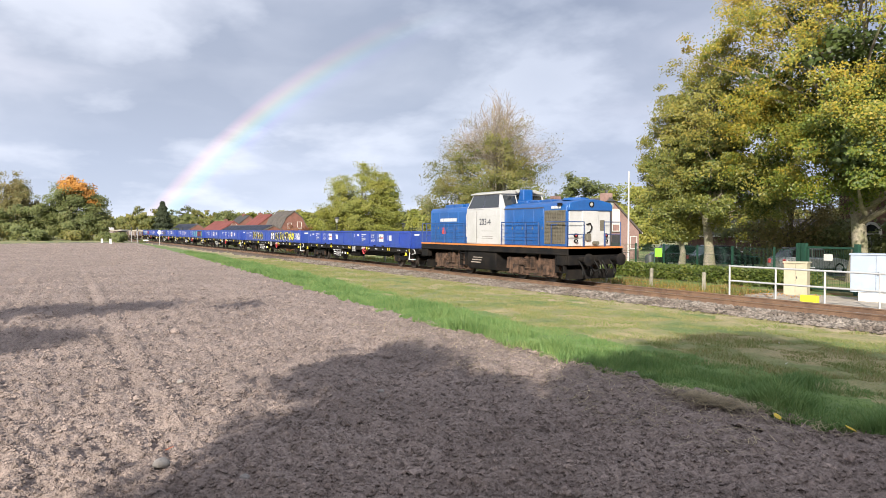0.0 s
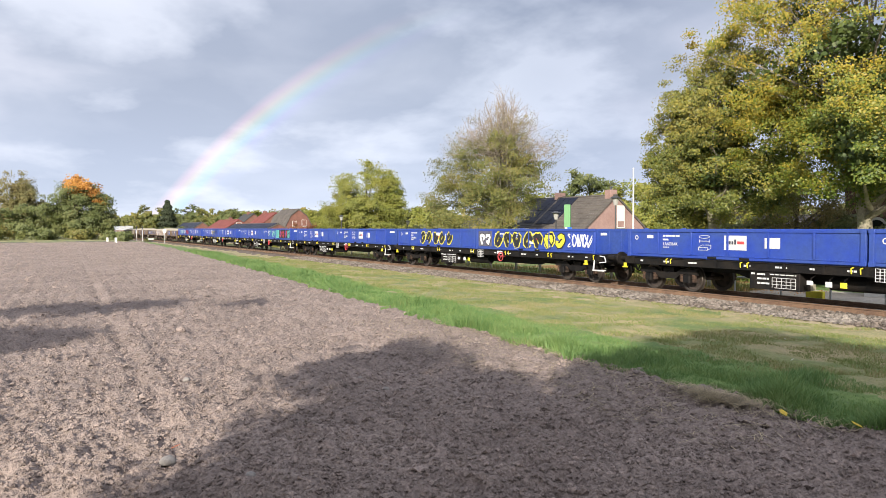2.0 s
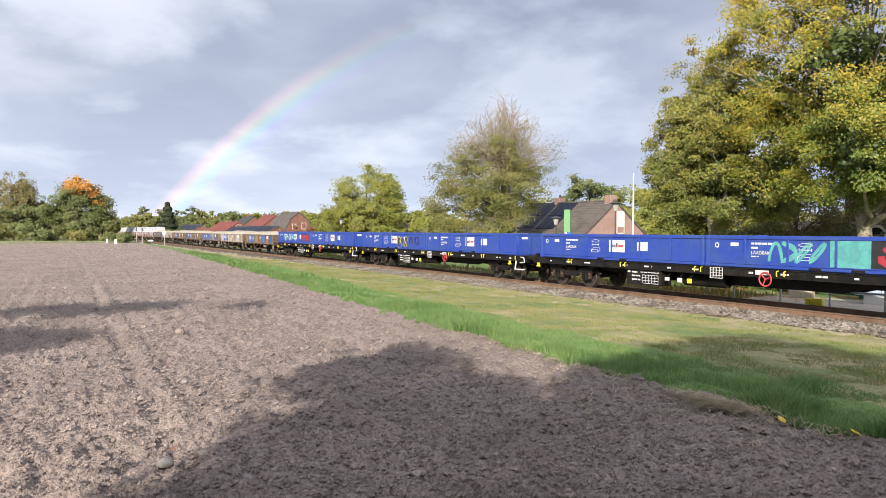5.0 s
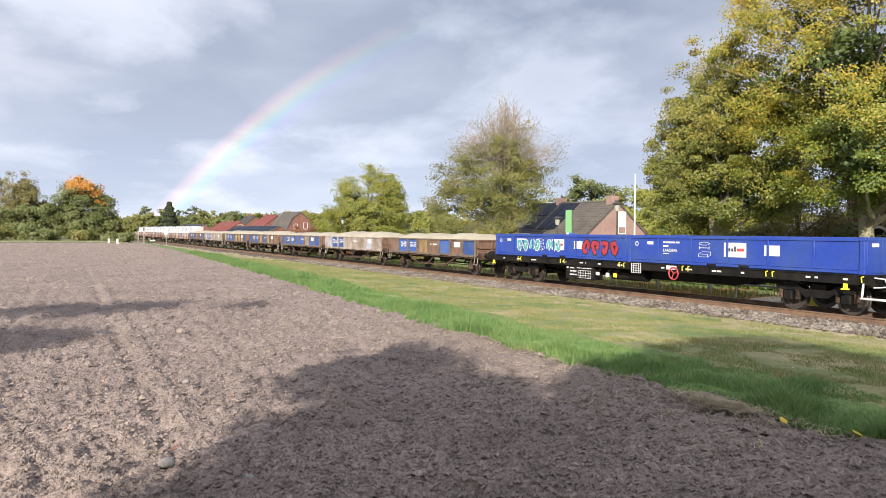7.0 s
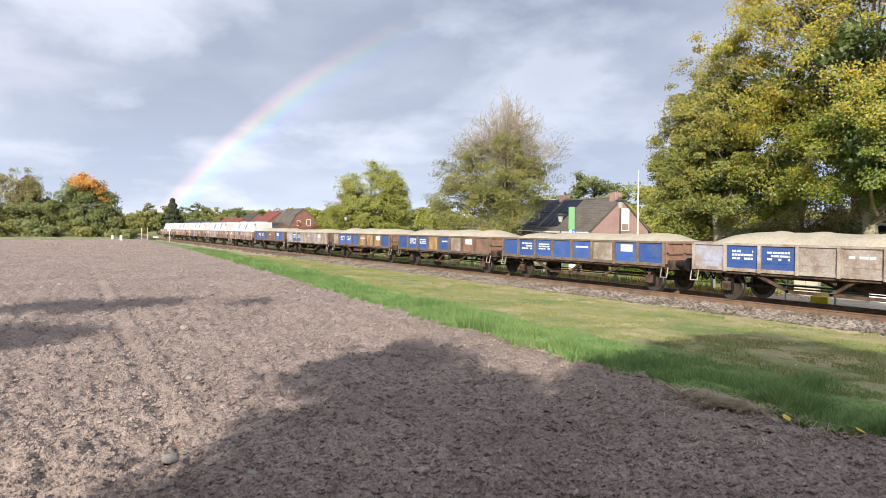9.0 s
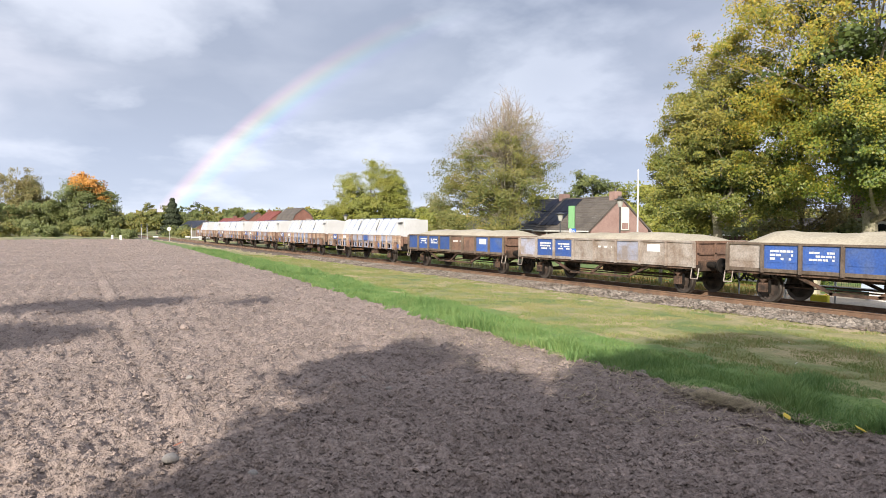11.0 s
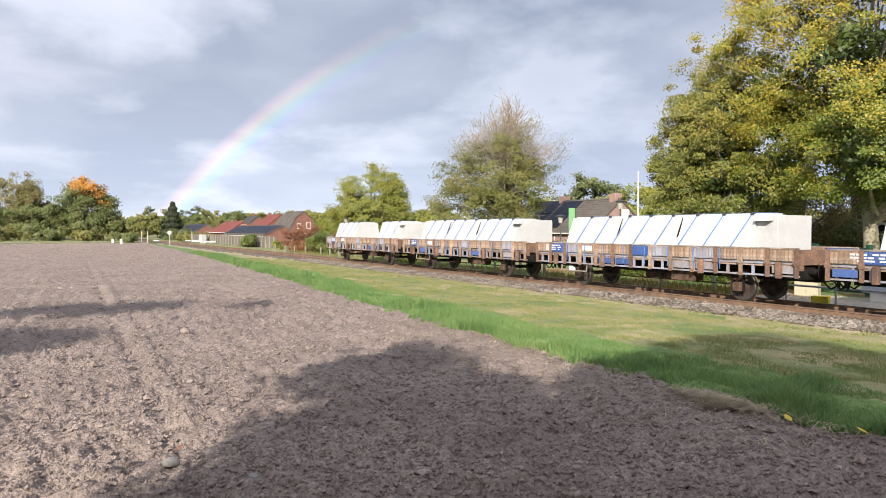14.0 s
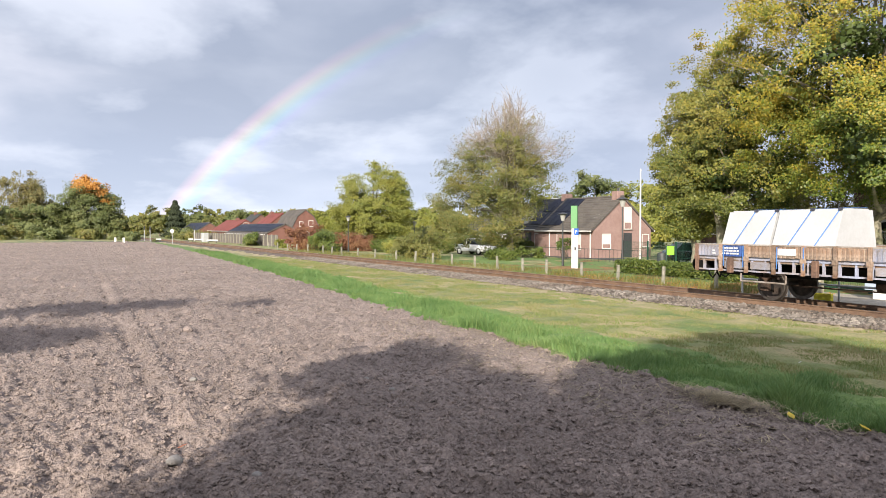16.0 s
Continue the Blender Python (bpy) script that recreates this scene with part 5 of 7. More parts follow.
            part("sand_pipe", Shape().rod([(b - 1.75, y, 0.9), (b - 1.8, y, 0.4), (b - 1.68, s * 0.8, 0.12)], 0.025), BLACK, fr)
        for a in (-1.15, 1.15):
            WHEELSETS.append((wheelset(w, b + a, 0.5), 0.5))
        part("bolster", Shape().box(b - 0.5, b + 0.5, -1.0, 1.0, 0.5, 1.2), BLACK, w)
    for k in range(5):
        y = -1.1 + 0.42 * k + 0.15
        part("brake_hose", Shape().rod([(6.55, y, 1.0), (6.78, y, 0.75), (6.85, y + 0.05, 0.5), (6.72, y + 0.1, 0.38), (6.62, y + 0.12, 0.62)], 0.026), HOSE, w)
    # lettering: number on the cab, name on the bonnet; the firm's mark as plain bars
    text_part("number_marks", "203-4", 0.44, (-0.42, -1.436, 2.52), w, DARKLETTER)
    sign_bars(w, "firm_mark", -4.72, -2.95, -1.236, 2.66, 2.94, 1, LETTER, 5, 1.0)
    sign_bars(w, "name_mark", 5.05, 5.72, -1.225, 3.15, 3.34, 1, LETTER, 8, 1.0)
    part("red_mark", Shape().prism([(-4.55, 2.05), (-4.15, 2.05), (-4.25, 2.4), (-4.45, 2.4)], -1.24, -1.233, "y"), PINKRED, w, "small red mark")
    return w


TRAIN = []


def make_train():
    def place(x):
        return (x, TRACK_Y, RAIL_Z)
    x = LOCO_X
    TRAIN.append((locomotive(place(x)), x))
    first = blue_wagon("flat_wagon", "blue low-sided bogie wagon on a black underframe", place(BLUE_X[0]))
    base = list(WHEELSETS[4:])
    TRAIN.append((first, BLUE_X[0]))
    for bx in BLUE_X[1:]:
        w = copy_thing(first, pose(*place(bx)))
        for o in w.children:
            if o.name.startswith("wheelset"):
                WHEELSETS.append((o, 0.46))
        TRAIN.append((w, bx))
    y = -1.385
    w2, w3, w4, w5, w6 = [t[0] for t in TRAIN[2:7]]
    tagged(w2, "blue low-sided bogie wagon with yellow and black graffiti")
    part("graffiti", Shape().box(0.25, 1.5, y - 0.010, y, 1.34, 2.07), GREYPAINTED, w2, "grey painted ground of graffiti")
    spray_loops(w2, 0.35, 1.45, 1.36, 2.06, y - 0.016, 2, WHITEPAINT, BLACKPAINT, 61)
    spray_loops(w2, 1.6, 6.4, 1.30, 2.08, y, 6, BLACKPAINT, YELLOWPAINT, 62)
    spray_loops(w2, 5.6, 7.2, 1.34, 2.02, y - 0.01, 2, YELLOWPAINT, BLACKPAINT, 63)
    scribble(w2, 7.3, 8.9, 1.42, 2.0, y, WHITEPAINT, 23, 5, 0.025)
    spray_loops(w2, -6.2, -2.4, 1.34, 2.06, y, 5, BLACKPAINT, YELLOWPAINT, 64)
    tagged(w4, "blue low-sided bogie wagon with teal and red graffiti")
    scribble(w4, 2.4, 4.2, 1.40, 2.02, y, TEALPAINT, 31, 4, 0.045)
    part("graffiti", Shape().box(4.35, 5.5, y - 0.010, y, 1.32, 2.07), TEALPAINT, w4, "pale teal painted patch")
    part("graffiti", Shape().box(5.5, 8.9, y - 0.008, y, 1.30, 2.08), BLACKPAINT, w4, "dark painted ground of graffiti")
    spray_loops(w4, 5.6, 8.0, 1.36, 2.04, y - 0.012, 3, REDPAINT, BLACKPAINT, 65)
    scribble(w4, 8.0, 8.8, 1.36, 2.04, y - 0.012, TEALPAINT, 33, 2, 0.05)
    tagged(w5, "blue low-sided bogie wagon with a yellow graffiti tag")
    spray_loops(w5, -3.70, -2.35, 1.22, 2.06, y, 3, BLACKPAINT, YELLOWPAINT, 66)
    scribble(w5, -2.15, -0.9, 1.5, 1.95, y, BLACKPAINT, 43, 3, 0.03)
    tagged(w6, "blue low-sided bogie wagon with pale teal and red graffiti")
    spray_loops(w6, -7.24, -5.45, 1.40, 2.02, y, 4, TEALPAINT, WHITEPAINT, 67)
    spray_loops(w6, -5.10, -3.98, 1.40, 2.02, y, 3, TEALPAINT, WHITEPAINT, 68)
    spray_loops(w6, -2.70, -0.46, 1.36, 2.04, y, 4, REDPAINT, BLACKPAINT, 69)
    for k in range(7):
        TRAIN.append((sand_wagon("sand_wagon", ("patched blue, brown and grey low-sided wagon loaded with sand", "rusty brown low-sided wagon loaded with pale sand")[k % 2], place(SAND_X[k]), k + 1), SAND_X[k]))
    loads = [[(-4.8, 5.45)], [(-5.2, 4.8)], [(-4.9, 5.15)], [(-5.05, 5.2)], [(-5.55, -3.55), (-3.45, -0.75), (2.2, 5.9)]]
    loads[4] = [(-5.75, -3.95), (-3.85, -1.8), (2.35, 6.1)]
    for k in range(5):
        TRAIN.append((panel_wagon("stake_wagon", "weathered stake wagon with wooden sides carrying strapped white panels", place(PANEL_X[k]), k + 1, loads[k]), PANEL_X[k]))


LOCO_X = -30.3
BLUE_X = [-47.37 - 19.9 * k for k in range(6)]
SAND_X = [-162.93 - 11.68 * k for k in range(7)]
PANEL_X = [-245.78 - 13.73 * k for k in range(5)]
make_train()

# ---- plants ----
LIME = leaf_mat("lime_leaves", [(0.0, (0.068, 0.096, 0.020)), (0.3, (0.122, 0.150, 0.030)), (0.5, (0.195, 0.205, 0.038)), (0.72, (0.29, 0.25, 0.045)), (0.95, (0.39, 0.29, 0.05))], 0.5, 0.4, 0.02, 8.0)
OLIVE = leaf_mat("olive_leaves", [(0.0, (0.062, 0.085, 0.022)), (0.35, (0.12, 0.14, 0.034)), (0.6, (0.19, 0.185, 0.046)), (0.9, (0.28, 0.21, 0.055))], 0.5, 0.3)
GOLD = leaf_mat("golden_lime_leaves", [(0.0, (0.062, 0.11, 0.016)), (0.25, (0.115, 0.165, 0.021)), (0.45, (0.205, 0.22, 0.026)), (0.64, (0.34, 0.275, 0.031)), (0.9, (0.45, 0.31, 0.036))], 0.5, 0.35, 0.035, 9.5)
FRESH = leaf_mat("yellow_green_leaves", [(0.0, (0.10, 0.135, 0.025)), (0.4, (0.19, 0.215, 0.038)), (0.7, (0.28, 0.27, 0.05)), (1.0, (0.35, 0.29, 0.06))], 0.5, 0.35)
DARKLEAF = leaf_mat("dark_green_leaves", [(0.0, (0.075, 0.10, 0.035)), (0.4, (0.125, 0.155, 0.05)), (0.7, (0.18, 0.195, 0.065)), (1.0, (0.23, 0.21, 0.08))], 0.55, 0.2)
AUTUMN = leaf_mat("orange_leaves", [(0.0, (0.28, 0.12, 0.03)), (0.4, (0.45, 0.20, 0.04)), (0.8, (0.55, 0.29, 0.06))], 0.5, 0.2)
BIRCHLEAF = leaf_mat("birch_leaves", [(0.0, (0.10, 0.11, 0.04)), (0.4, (0.18, 0.17, 0.06)), (0.8, (0.27, 0.21, 0.08))], 0.55, 0.2)
REDLEAF = leaf_mat("red_brown_leaves", [(0.0, (0.10, 0.035, 0.022)), (0.4, (0.19, 0.075, 0.04)), (0.8, (0.26, 0.14, 0.06))], 0.6, 0.5)
HEDGELEAF = leaf_mat("hedge_leaves", [(0.0, (0.035, 0.06, 0.012)), (0.5, (0.09, 0.13, 0.02)), (0.9, (0.19, 0.20, 0.035))], 0.55, 0.8)
# darker green for added inner leaves: the crown's deep shade put into colour
SHADELEAF = leaf_mat("inner_shade_leaves", [(0.0, (0.035, 0.06, 0.012)), (0.5, (0.06, 0.095, 0.018)), (1.0, (0.10, 0.13, 0.025))], 0.55, 0.3)
NEEDLE = leaf_mat("conifer_needles", [(0.0, (0.02, 0.032, 0.016)), (0.6, (0.045, 0.06, 0.028)), (1.0, (0.07, 0.08, 0.04))], 0.7, 0.4)


def leaf_mesh(name, centres, normals, size, material, seed):
    """Pointed leaf blades, folded along the middle: four corners each."""
    g = np.random.default_rng(seed)
    n = len(centres)
    d = g.normal(size=(n, 3))
    d /= np.linalg.norm(d, axis=1)[:, None]
    nn = normals + g.normal(size=(n, 3)) * 0.55
    u = np.cross(nn, d)
    u /= np.linalg.norm(u, axis=1)[:, None] + 1e-9
    w = np.cross(u, nn)
    w /= np.linalg.norm(w, axis=1)[:, None] + 1e-9
    s = (size * (0.6 + 0.8 * g.random(n)))[:, None]
    v = np.stack([centres - u * s, centres + w * s * 0.62, centres + u * s, centres - w * s * 0.62], 1).reshape(-1, 3)
    f = np.arange(n * 4).reshape(-1, 4)
    return quick(name, v, f, material)


def clumps(blobs, n, seed, shell=0.55):
    """Clump centres gathered in lobes near the surface of a few ellipsoids (centre, radii), with the outward direction."""
    g = np.random.default_rng(seed)
    vol = np.array([b[1][0] * b[1][1] * b[1][2] for b in blobs])
    m = max(12, int(n / 4.6))
    pick = g.choice(len(blobs), m, p=vol / vol.sum())
    d = g.normal(size=(m, 3))
    d /= np.linalg.norm(d, axis=1)[:, None]
    r = (shell + (1 - shell) * g.random(m) ** 0.6) * (0.90 + 0.18 * g.random(m))
    c = np.array([blobs[k][0] for k in pick], float)
    e = np.array([blobs[k][1] for k in pick], float)
    lobe = c + d * e * r[:, None]
    k = g.integers(0, m, n)
    s = e.mean(1)[k][:, None] * 0.16
    return lobe[k] + np.clip(g.normal(size=(n, 3)), -1.5, 1.5) * s * np.array([1, 1, 0.75]), d[k]


def foliage(name, blobs, n_clump, per, leaf, spread, material, seed, shell=0.5, droop=0.0):
    g = np.random.default_rng(seed + 100)
    c, d = clumps(blobs, n_clump, seed, shell)
    k = np.repeat(np.arange(n_clump), per)
    off = np.clip(g.normal(size=(len(k), 3)), -1.5, 1.5) * spread * np.array([1, 1, 0.6]) * (0.5 + g.random(n_clump)[k][:, None])
    p = c[k] + off
    p[:, 2] -= droop * np.abs(g.normal(size=len(k))) * spread
    p[:, 2] = np.maximum(p[:, 2], 0.02)
    nrm = d[k] * 0.8 + np.array([0.38, -0.38, 0.42])
    return leaf_mesh(name, p, nrm, np.full(len(k), leaf), material, seed + 7), c


def tube(sh, pts, radii, n=7):
    """A tapering limb along points."""
    rings = []
    base = len(sh.v)
    for i, p in enumerate(pts):
        a = pts[min(i + 1, len(pts) - 1)] - pts[max(i - 1, 0)]
        a = a.normalized() if a.length > 1e-6 else Vector((0, 0, 1))
        u = a.orthogonal().normalized()
        w = a.cross(u)
        for k in range(n):
            t = 2 * math.pi * k / n
            sh.v.append(tuple(p + (u * math.cos(t) + w * math.sin(t)) * radii[i]))
    for i in range(len(pts) - 1):
        for k in range(n):
            sh.f.append((base + i * n + k, base + i * n + (k + 1) % n, base + (i + 1) * n + (k + 1) % n, base + (i + 1) * n + k))


def limb(sh, a, b, r0, r1, rnd, sag=0.12, n=6, seg=5):
    a, b = Vector(a), Vector(b)
    L = (b - a).length
    pts = []
    for i in range(seg + 1):
        u = i / seg
        p = a.lerp(b, u) + Vector((rnd.uniform(-1, 1), rnd.uniform(-1, 1), rnd.uniform(-1, 1))) * L * 0.045 * (0 < i < seg)
        p.z += sag * L * math.sin(math.pi * u) * 0.6
        pts.append(p)
    tube(sh, pts, [r0 + (r1 - r0) * i / seg for i in range(seg + 1)], n)
    return pts


def tree(name, label, at, height, trunk_r, blobs, n_clump, per, leaf, spread, material, seed, bark=BARK, limbs=26, twigs=0, fork=0.45, group="", extra=None, shell=0.5, droop=0.0):
    """A tapered trunk with limbs into the crown, and a crown of leaf clumps."""
    rnd = random.Random(seed)
    t = thing(name, label, "tree", at, group=group)
    me, c = foliage("crown", blobs, n_clump, per, leaf, spread, material, seed, shell, droop)
    sh = Shape()
    top = height * 0.86
    pts = [Vector((rnd.uniform(-1, 1) * 0.012 * height * (i > 0), rnd.uniform(-1, 1) * 0.012 * height * (i > 0), -0.15 + (top + 0.15) * i / 8)) for i in range(9)]
    radii = [trunk_r * (1.35 if i == 0 else 1.0 - 0.9 * i / 8) for i in range(9)]
    tube(sh, pts, radii, 10)
    order = list(range(len(c)))
    rnd.shuffle(order)
    for i in order[:limbs]:
        q = Vector(c[i])
        u = min(max((q.z / height) * 0.75 - 0.05, 0.24), 0.9) * rnd.uniform(0.8, 1.0)
        k = u * 8
        a = pts[int(k)].lerp(pts[min(int(k) + 1, 8)], k - int(k))
        r = max(trunk_r * (1 - u) * 0.5, 0.02)
        path = limb(sh, a, q, r, 0.012, rnd)
        for _ in range(twigs):
            j = rnd.randint(2, 5)
            e = path[j] + Vector((rnd.gauss(0, 1), rnd.gauss(0, 1), rnd.uniform(0.2, 1.6))) * height * 0.06
            sub = limb(sh, path[j], e, 0.018, 0.006, rnd, 0.0, 4, 3)
            for _ in range(2):
                limb(sh, sub[2], sub[2] + Vector((rnd.gauss(0, 1), rnd.gauss(0, 1), rnd.uniform(0.3, 1.4))) * height * 0.03, 0.009, 0.004, rnd, 0.0, 3, 2)
    part("trunk", sh, bark, t, smooth=True)
    crown = new("crown", me)
    crown.parent = t
    if extra:
        me2, _ = foliage("crown", *extra)
        o = new("crown", me2)
        o.parent = t
    return t


def bush(name, label, at, blobs, n_clump, per, leaf, spread, material, seed, category="shrub"):
    t = thing(name, label, category, at)
    me, c = foliage("foliage", blobs, n_clump, per, leaf, spread, material, seed, 0.35)
    o = new("foliage", me)
    o.parent = t
    sh = Shape()
    rnd = random.Random(seed)
    for i in range(min(14, len(c))):
        limb(sh, (rnd.uniform(-0.3, 0.3), rnd.uniform(-0.3, 0.3), -0.05), c[i], 0.025, 0.006, rnd, 0.05, 4, 3)
    part("stems", sh, BARK, t)
    return t


def make_trees():
    G = FAR_GROUND
    # the large limes beyond the railway; extra dark inner crowns paint in their shade
    tree("lime_tree", "tall lime tree with dense yellow-green autumn leaves", (-21.1, 34.6, G), 17, 0.40,
         [((0.6, 0.4, 11.2), (5.7, 5.4, 6.2)), ((1.9, -0.6, 6.6), (5.6, 4.8, 2.9)), ((-5.2, 0.2, 12.4), (3.3, 3.6, 5.0)), ((-3.6, -0.6, 7.0), (3.2, 3.4, 2.6)), ((1.0, -2.0, 4.9), (4.5, 2.6, 1.2))], 1150, 125, 0.062, 0.34, GOLD, 11, PALEBARK, 46, group="limes beyond the railway",
         extra=([((0.6, 0.6, 10.4), (4.3, 4.0, 4.8)), ((1.7, 0.0, 6.2), (4.2, 3.4, 2.0)), ((-4.4, 0.6, 10.6), (2.4, 2.6, 4.0))], 210, 60, 0.14, 0.5, SHADELEAF, 61, 0.1), shell=0.66)
    tree("lime_tree", "lime tree with green and yellowing leaves", (-29.6, 34.3, G), 13.5, 0.30,
         [((1.2, 0.7, 8.0), (3.3, 3.7, 5.2)), ((1.6, 0.4, 5.0), (3.4, 3.4, 2.2)), ((-0.9, 0.2, 9.4), (2.4, 2.6, 3.4))], 640, 120, 0.062, 0.29, LIME, 12, PALEBARK, 38, group="limes beyond the railway",
         extra=([((1.2, 0.9, 8.0), (2.4, 2.5, 3.8)), ((1.4, 0.6, 5.0), (2.4, 2.4, 1.6))], 110, 60, 0.13, 0.45, SHADELEAF, 62, 0.1), shell=0.66)
    tree("lime_tree", "lower lime tree with olive-green leaves", (-32.2, 34.8, G), 11.2, 0.20,
         [((0.3, 0, 6.9), (2.3, 2.4, 4.4)), ((0.1, 0, 4.2), (2.5, 2.4, 2.2)), ((-0.5, -0.3, 6.6), (1.7, 1.8, 2.6))], 560, 120, 0.064, 0.27, LIME, 13, PALEBARK, 34, group="limes beyond the railway",
         extra=([((0.3, 0.3, 6.4), (1.5, 1.5, 3.0))], 60, 60, 0.12, 0.4, SHADELEAF, 63, 0.1), shell=0.55)
    tree("lime_tree", "tall lime tree with yellow autumn leaves", (-11.5, 36.0, G), 17, 0.42,
         [((0, 0, 11.0), (5.8, 5.6, 5.8)), ((0, -0.6, 7.4), (5.4, 4.6, 2.4))], 460, 90, 0.085, 0.42, GOLD, 14, PALEBARK, 30, group="limes beyond the railway")
    tree("willow_tree", "pale hanging willow behind the fence", (-29.4, 41.2, G), 7, 0.2, [((0, 0, 4.0), (3.2, 2.4, 2.6))], 200, 90, 0.07, 0.35, BIRCHLEAF, 15, BARK, 24, droop=2.2)
    # the two trees in the middle
    tree("young_tree", "round yellow-green tree with a short trunk", (-80.5, 34.2, G), 9.9, 0.24,
         [((0.2, 0, 5.8), (4.2, 4.1, 3.8)), ((-0.3, 0, 3.8), (4.6, 4.3, 2.6)), ((0.4, -0.4, 2.2), (3.6, 3.2, 1.3))], 860, 90, 0.085, 0.34, FRESH, 21, BARK, 30, shell=0.6)
    tall = tree("tall_tree", "tall olive-green tree whose thinning top shows bare grey twigs", (-52.0, 34.5, G), 14.2, 0.30,
         [((-1.6, -1.6, 3.6), (4.6, 4.2, 2.9)), ((-0.9, -0.6, 7.2), (4.9, 4.6, 3.1)), ((-4.6, -1.0, 5.6), (2.2, 2.2, 2.4)), ((2.4, 0.2, 6.4), (2.6, 2.6, 2.4))], 760, 80, 0.066, 0.36, OLIVE, 22, PALEBARK, 70, 3,
         extra=([((0.0, -0.2, 9.0), (4.6, 4.4, 2.4)), ((0.2, 0, 11.0), (2.9, 2.9, 1.9)), ((3.4, 0, 7.8), (2.0, 2.4, 1.8))], 300, 30, 0.052, 0.42, BIRCHLEAF, 23, 0.2))
    rnd = random.Random(5)
    sh = Shape()
    for i in range(150):
        a = Vector((rnd.gauss(0.0, 0.5), rnd.gauss(0, 0.6), rnd.uniform(6.5, 9.0)))
        ang, rr = rnd.uniform(0, 6.28), rnd.uniform(0.02, 1)
        z = 8.2 + 5.9 * (1 - rr ** 1.5) * rnd.uniform(0.66, 1.02)
        b = Vector((0.0 + 5.3 * rr * math.cos(ang), 5.3 * rr * math.sin(ang), z))
        p = limb(sh, a, b, 0.05, 0.012, rnd, 0.03, 4, 5)
        for j in (2, 3, 3, 4, 4, 5):
            e = p[j] + Vector((rnd.gauss(0, 0.45), rnd.gauss(0, 0.45), rnd.uniform(0.2, 1.1)))
            q = limb(sh, p[j], e, 0.016, 0.008, rnd, 0, 3, 2)
            limb(sh, q[1], q[1] + Vector((rnd.gauss(0, 0.3), rnd.gauss(0, 0.3), rnd.uniform(0.1, 0.6))), 0.011, 0.006, rnd, 0, 3, 1)
    part("bare_top", sh, mat("grey_twigs", (0.32, 0.27, 0.23), 0.9), tall, "bare grey twigs")
    # the far end of the field
    tree("birch_tree", "tall birch with thinning brownish-green leaves", (-211.5, -5.5, G), 17.6, 0.3, [((0, 0, 9.2), (5.2, 6.0, 8.0)), ((0, 2.5, 6), (4.5, 6, 5.0))], 560, 65, 0.19, 0.6, BIRCHLEAF, 31, PALEBARK, 30, 1, droop=0.8)
    tree("oak_tree", "broad dark green oak with an orange crown top", (-182.7, 7.6, G), 14.2, 0.4, [((0, 0, 6.6), (5.4, 6.6, 5.6)), ((0, 1.5, 4.0), (5.2, 6.6, 3.4))], 620, 65, 0.19, 0.6, DARKLEAF, 32, BARK, 26,
         extra=([((0, 1.0, 11.2), (4.0, 3.6, 2.6)), ((0.5, 4.6, 9.6), (2.6, 1.8, 2.8))], 90, 60, 0.22, 0.6, AUTUMN, 33, 0.4))
    for i, (x, y, h, r, m) in enumerate(((-196, -12, 9, 5, DARKLEAF), (-190, -3, 7.5, 4.0, DARKLEAF), (-201, -22, 11, 6, OLIVE), (-199, 3, 9, 4.2, DARKLEAF),
                                         (-250, 20.5, 7.2, 5, OLIVE), (-248, 26, 6.5, 4, OLIVE), (-234, 30, 9.2, 5.0, OLIVE), (-240, 40.5, 9.8, 5.2, DARKLEAF), (-237, 47, 8.6, 5.0, OLIVE), (-226, 51, 8.2, 4.6, OLIVE),
                                         (-203, 46, 7.0, 3.6, DARKLEAF), (-208, 52, 7.2, 4.4, FRESH), (-190, 56, 6.6, 4.4, OLIVE), (-163, 56.5, 6.4, 3.6, FRESH), (-166, 51, 6.0, 3.0, OLIVE),
                                         (-117, 57.5, 6.2, 3.6, DARKLEAF), (-108, 58, 7.4, 3.6, OLIVE), (-74.5, 62.5, 9.6, 4.2, DARKLEAF), (-66, 64, 7.8, 4.6, FRESH), (-58, 66, 6.6, 3.6, OLIVE), (-84, 61, 7.0, 4.0, FRESH), (-92, 56, 6.0, 3.6, OLIVE), (-100, 50, 5.2, 3.2, FRESH))):
        tree("broadleaf_tree", "distant leafy tree behind the houses" if x > -180 else "distant leafy tree beyond the level crossing", (x, y, G), h, 0.2, [((0, 0, h * 0.58), (r, r, h * 0.42)), ((0.3, 0.4, h * 0.36), (r, r, h * 0.3))], 300 if x > -80 else 190, 85 if x > -80 else 50, 0.12 + 0.0006 * abs(x), 0.45, m, 40 + i, limbs=10, group="distant trees")
    # conifer
    t = thing("conifer", "dark pointed conifer beside the level crossing", "tree", (-215, 31.7, G))
    g = np.random.default_rng(9)
    n = 9000
    zz = 9.9 * g.random(n) ** 1.15
    rr = 3.3 * (1 - zz / 10.6) ** 0.8 * (0.55 + 0.45 * g.random(n)) * (1 + 0.2 * np.sin(zz * 4))
    aa = g.random(n) * 6.283
    p = np.stack([rr * np.cos(aa), rr * np.sin(aa), zz + 0.1], 1)
    o = new("crown", leaf_mesh("crown", p, np.stack([np.cos(aa), np.sin(aa), aa * 0 + 0.3], 1), np.full(n, 0.3), NEEDLE, 3))
    o.parent = t
    part("trunk", Shape().cyl((0, 0, -0.1), (0, 0, 9), 0.2, 8, 0.03), BARK, t)
    # a far wood closes the horizon
    g = np.random.default_rng(15)
    n = 26000
    a = np.radians(-40 + 150 * g.random(n))
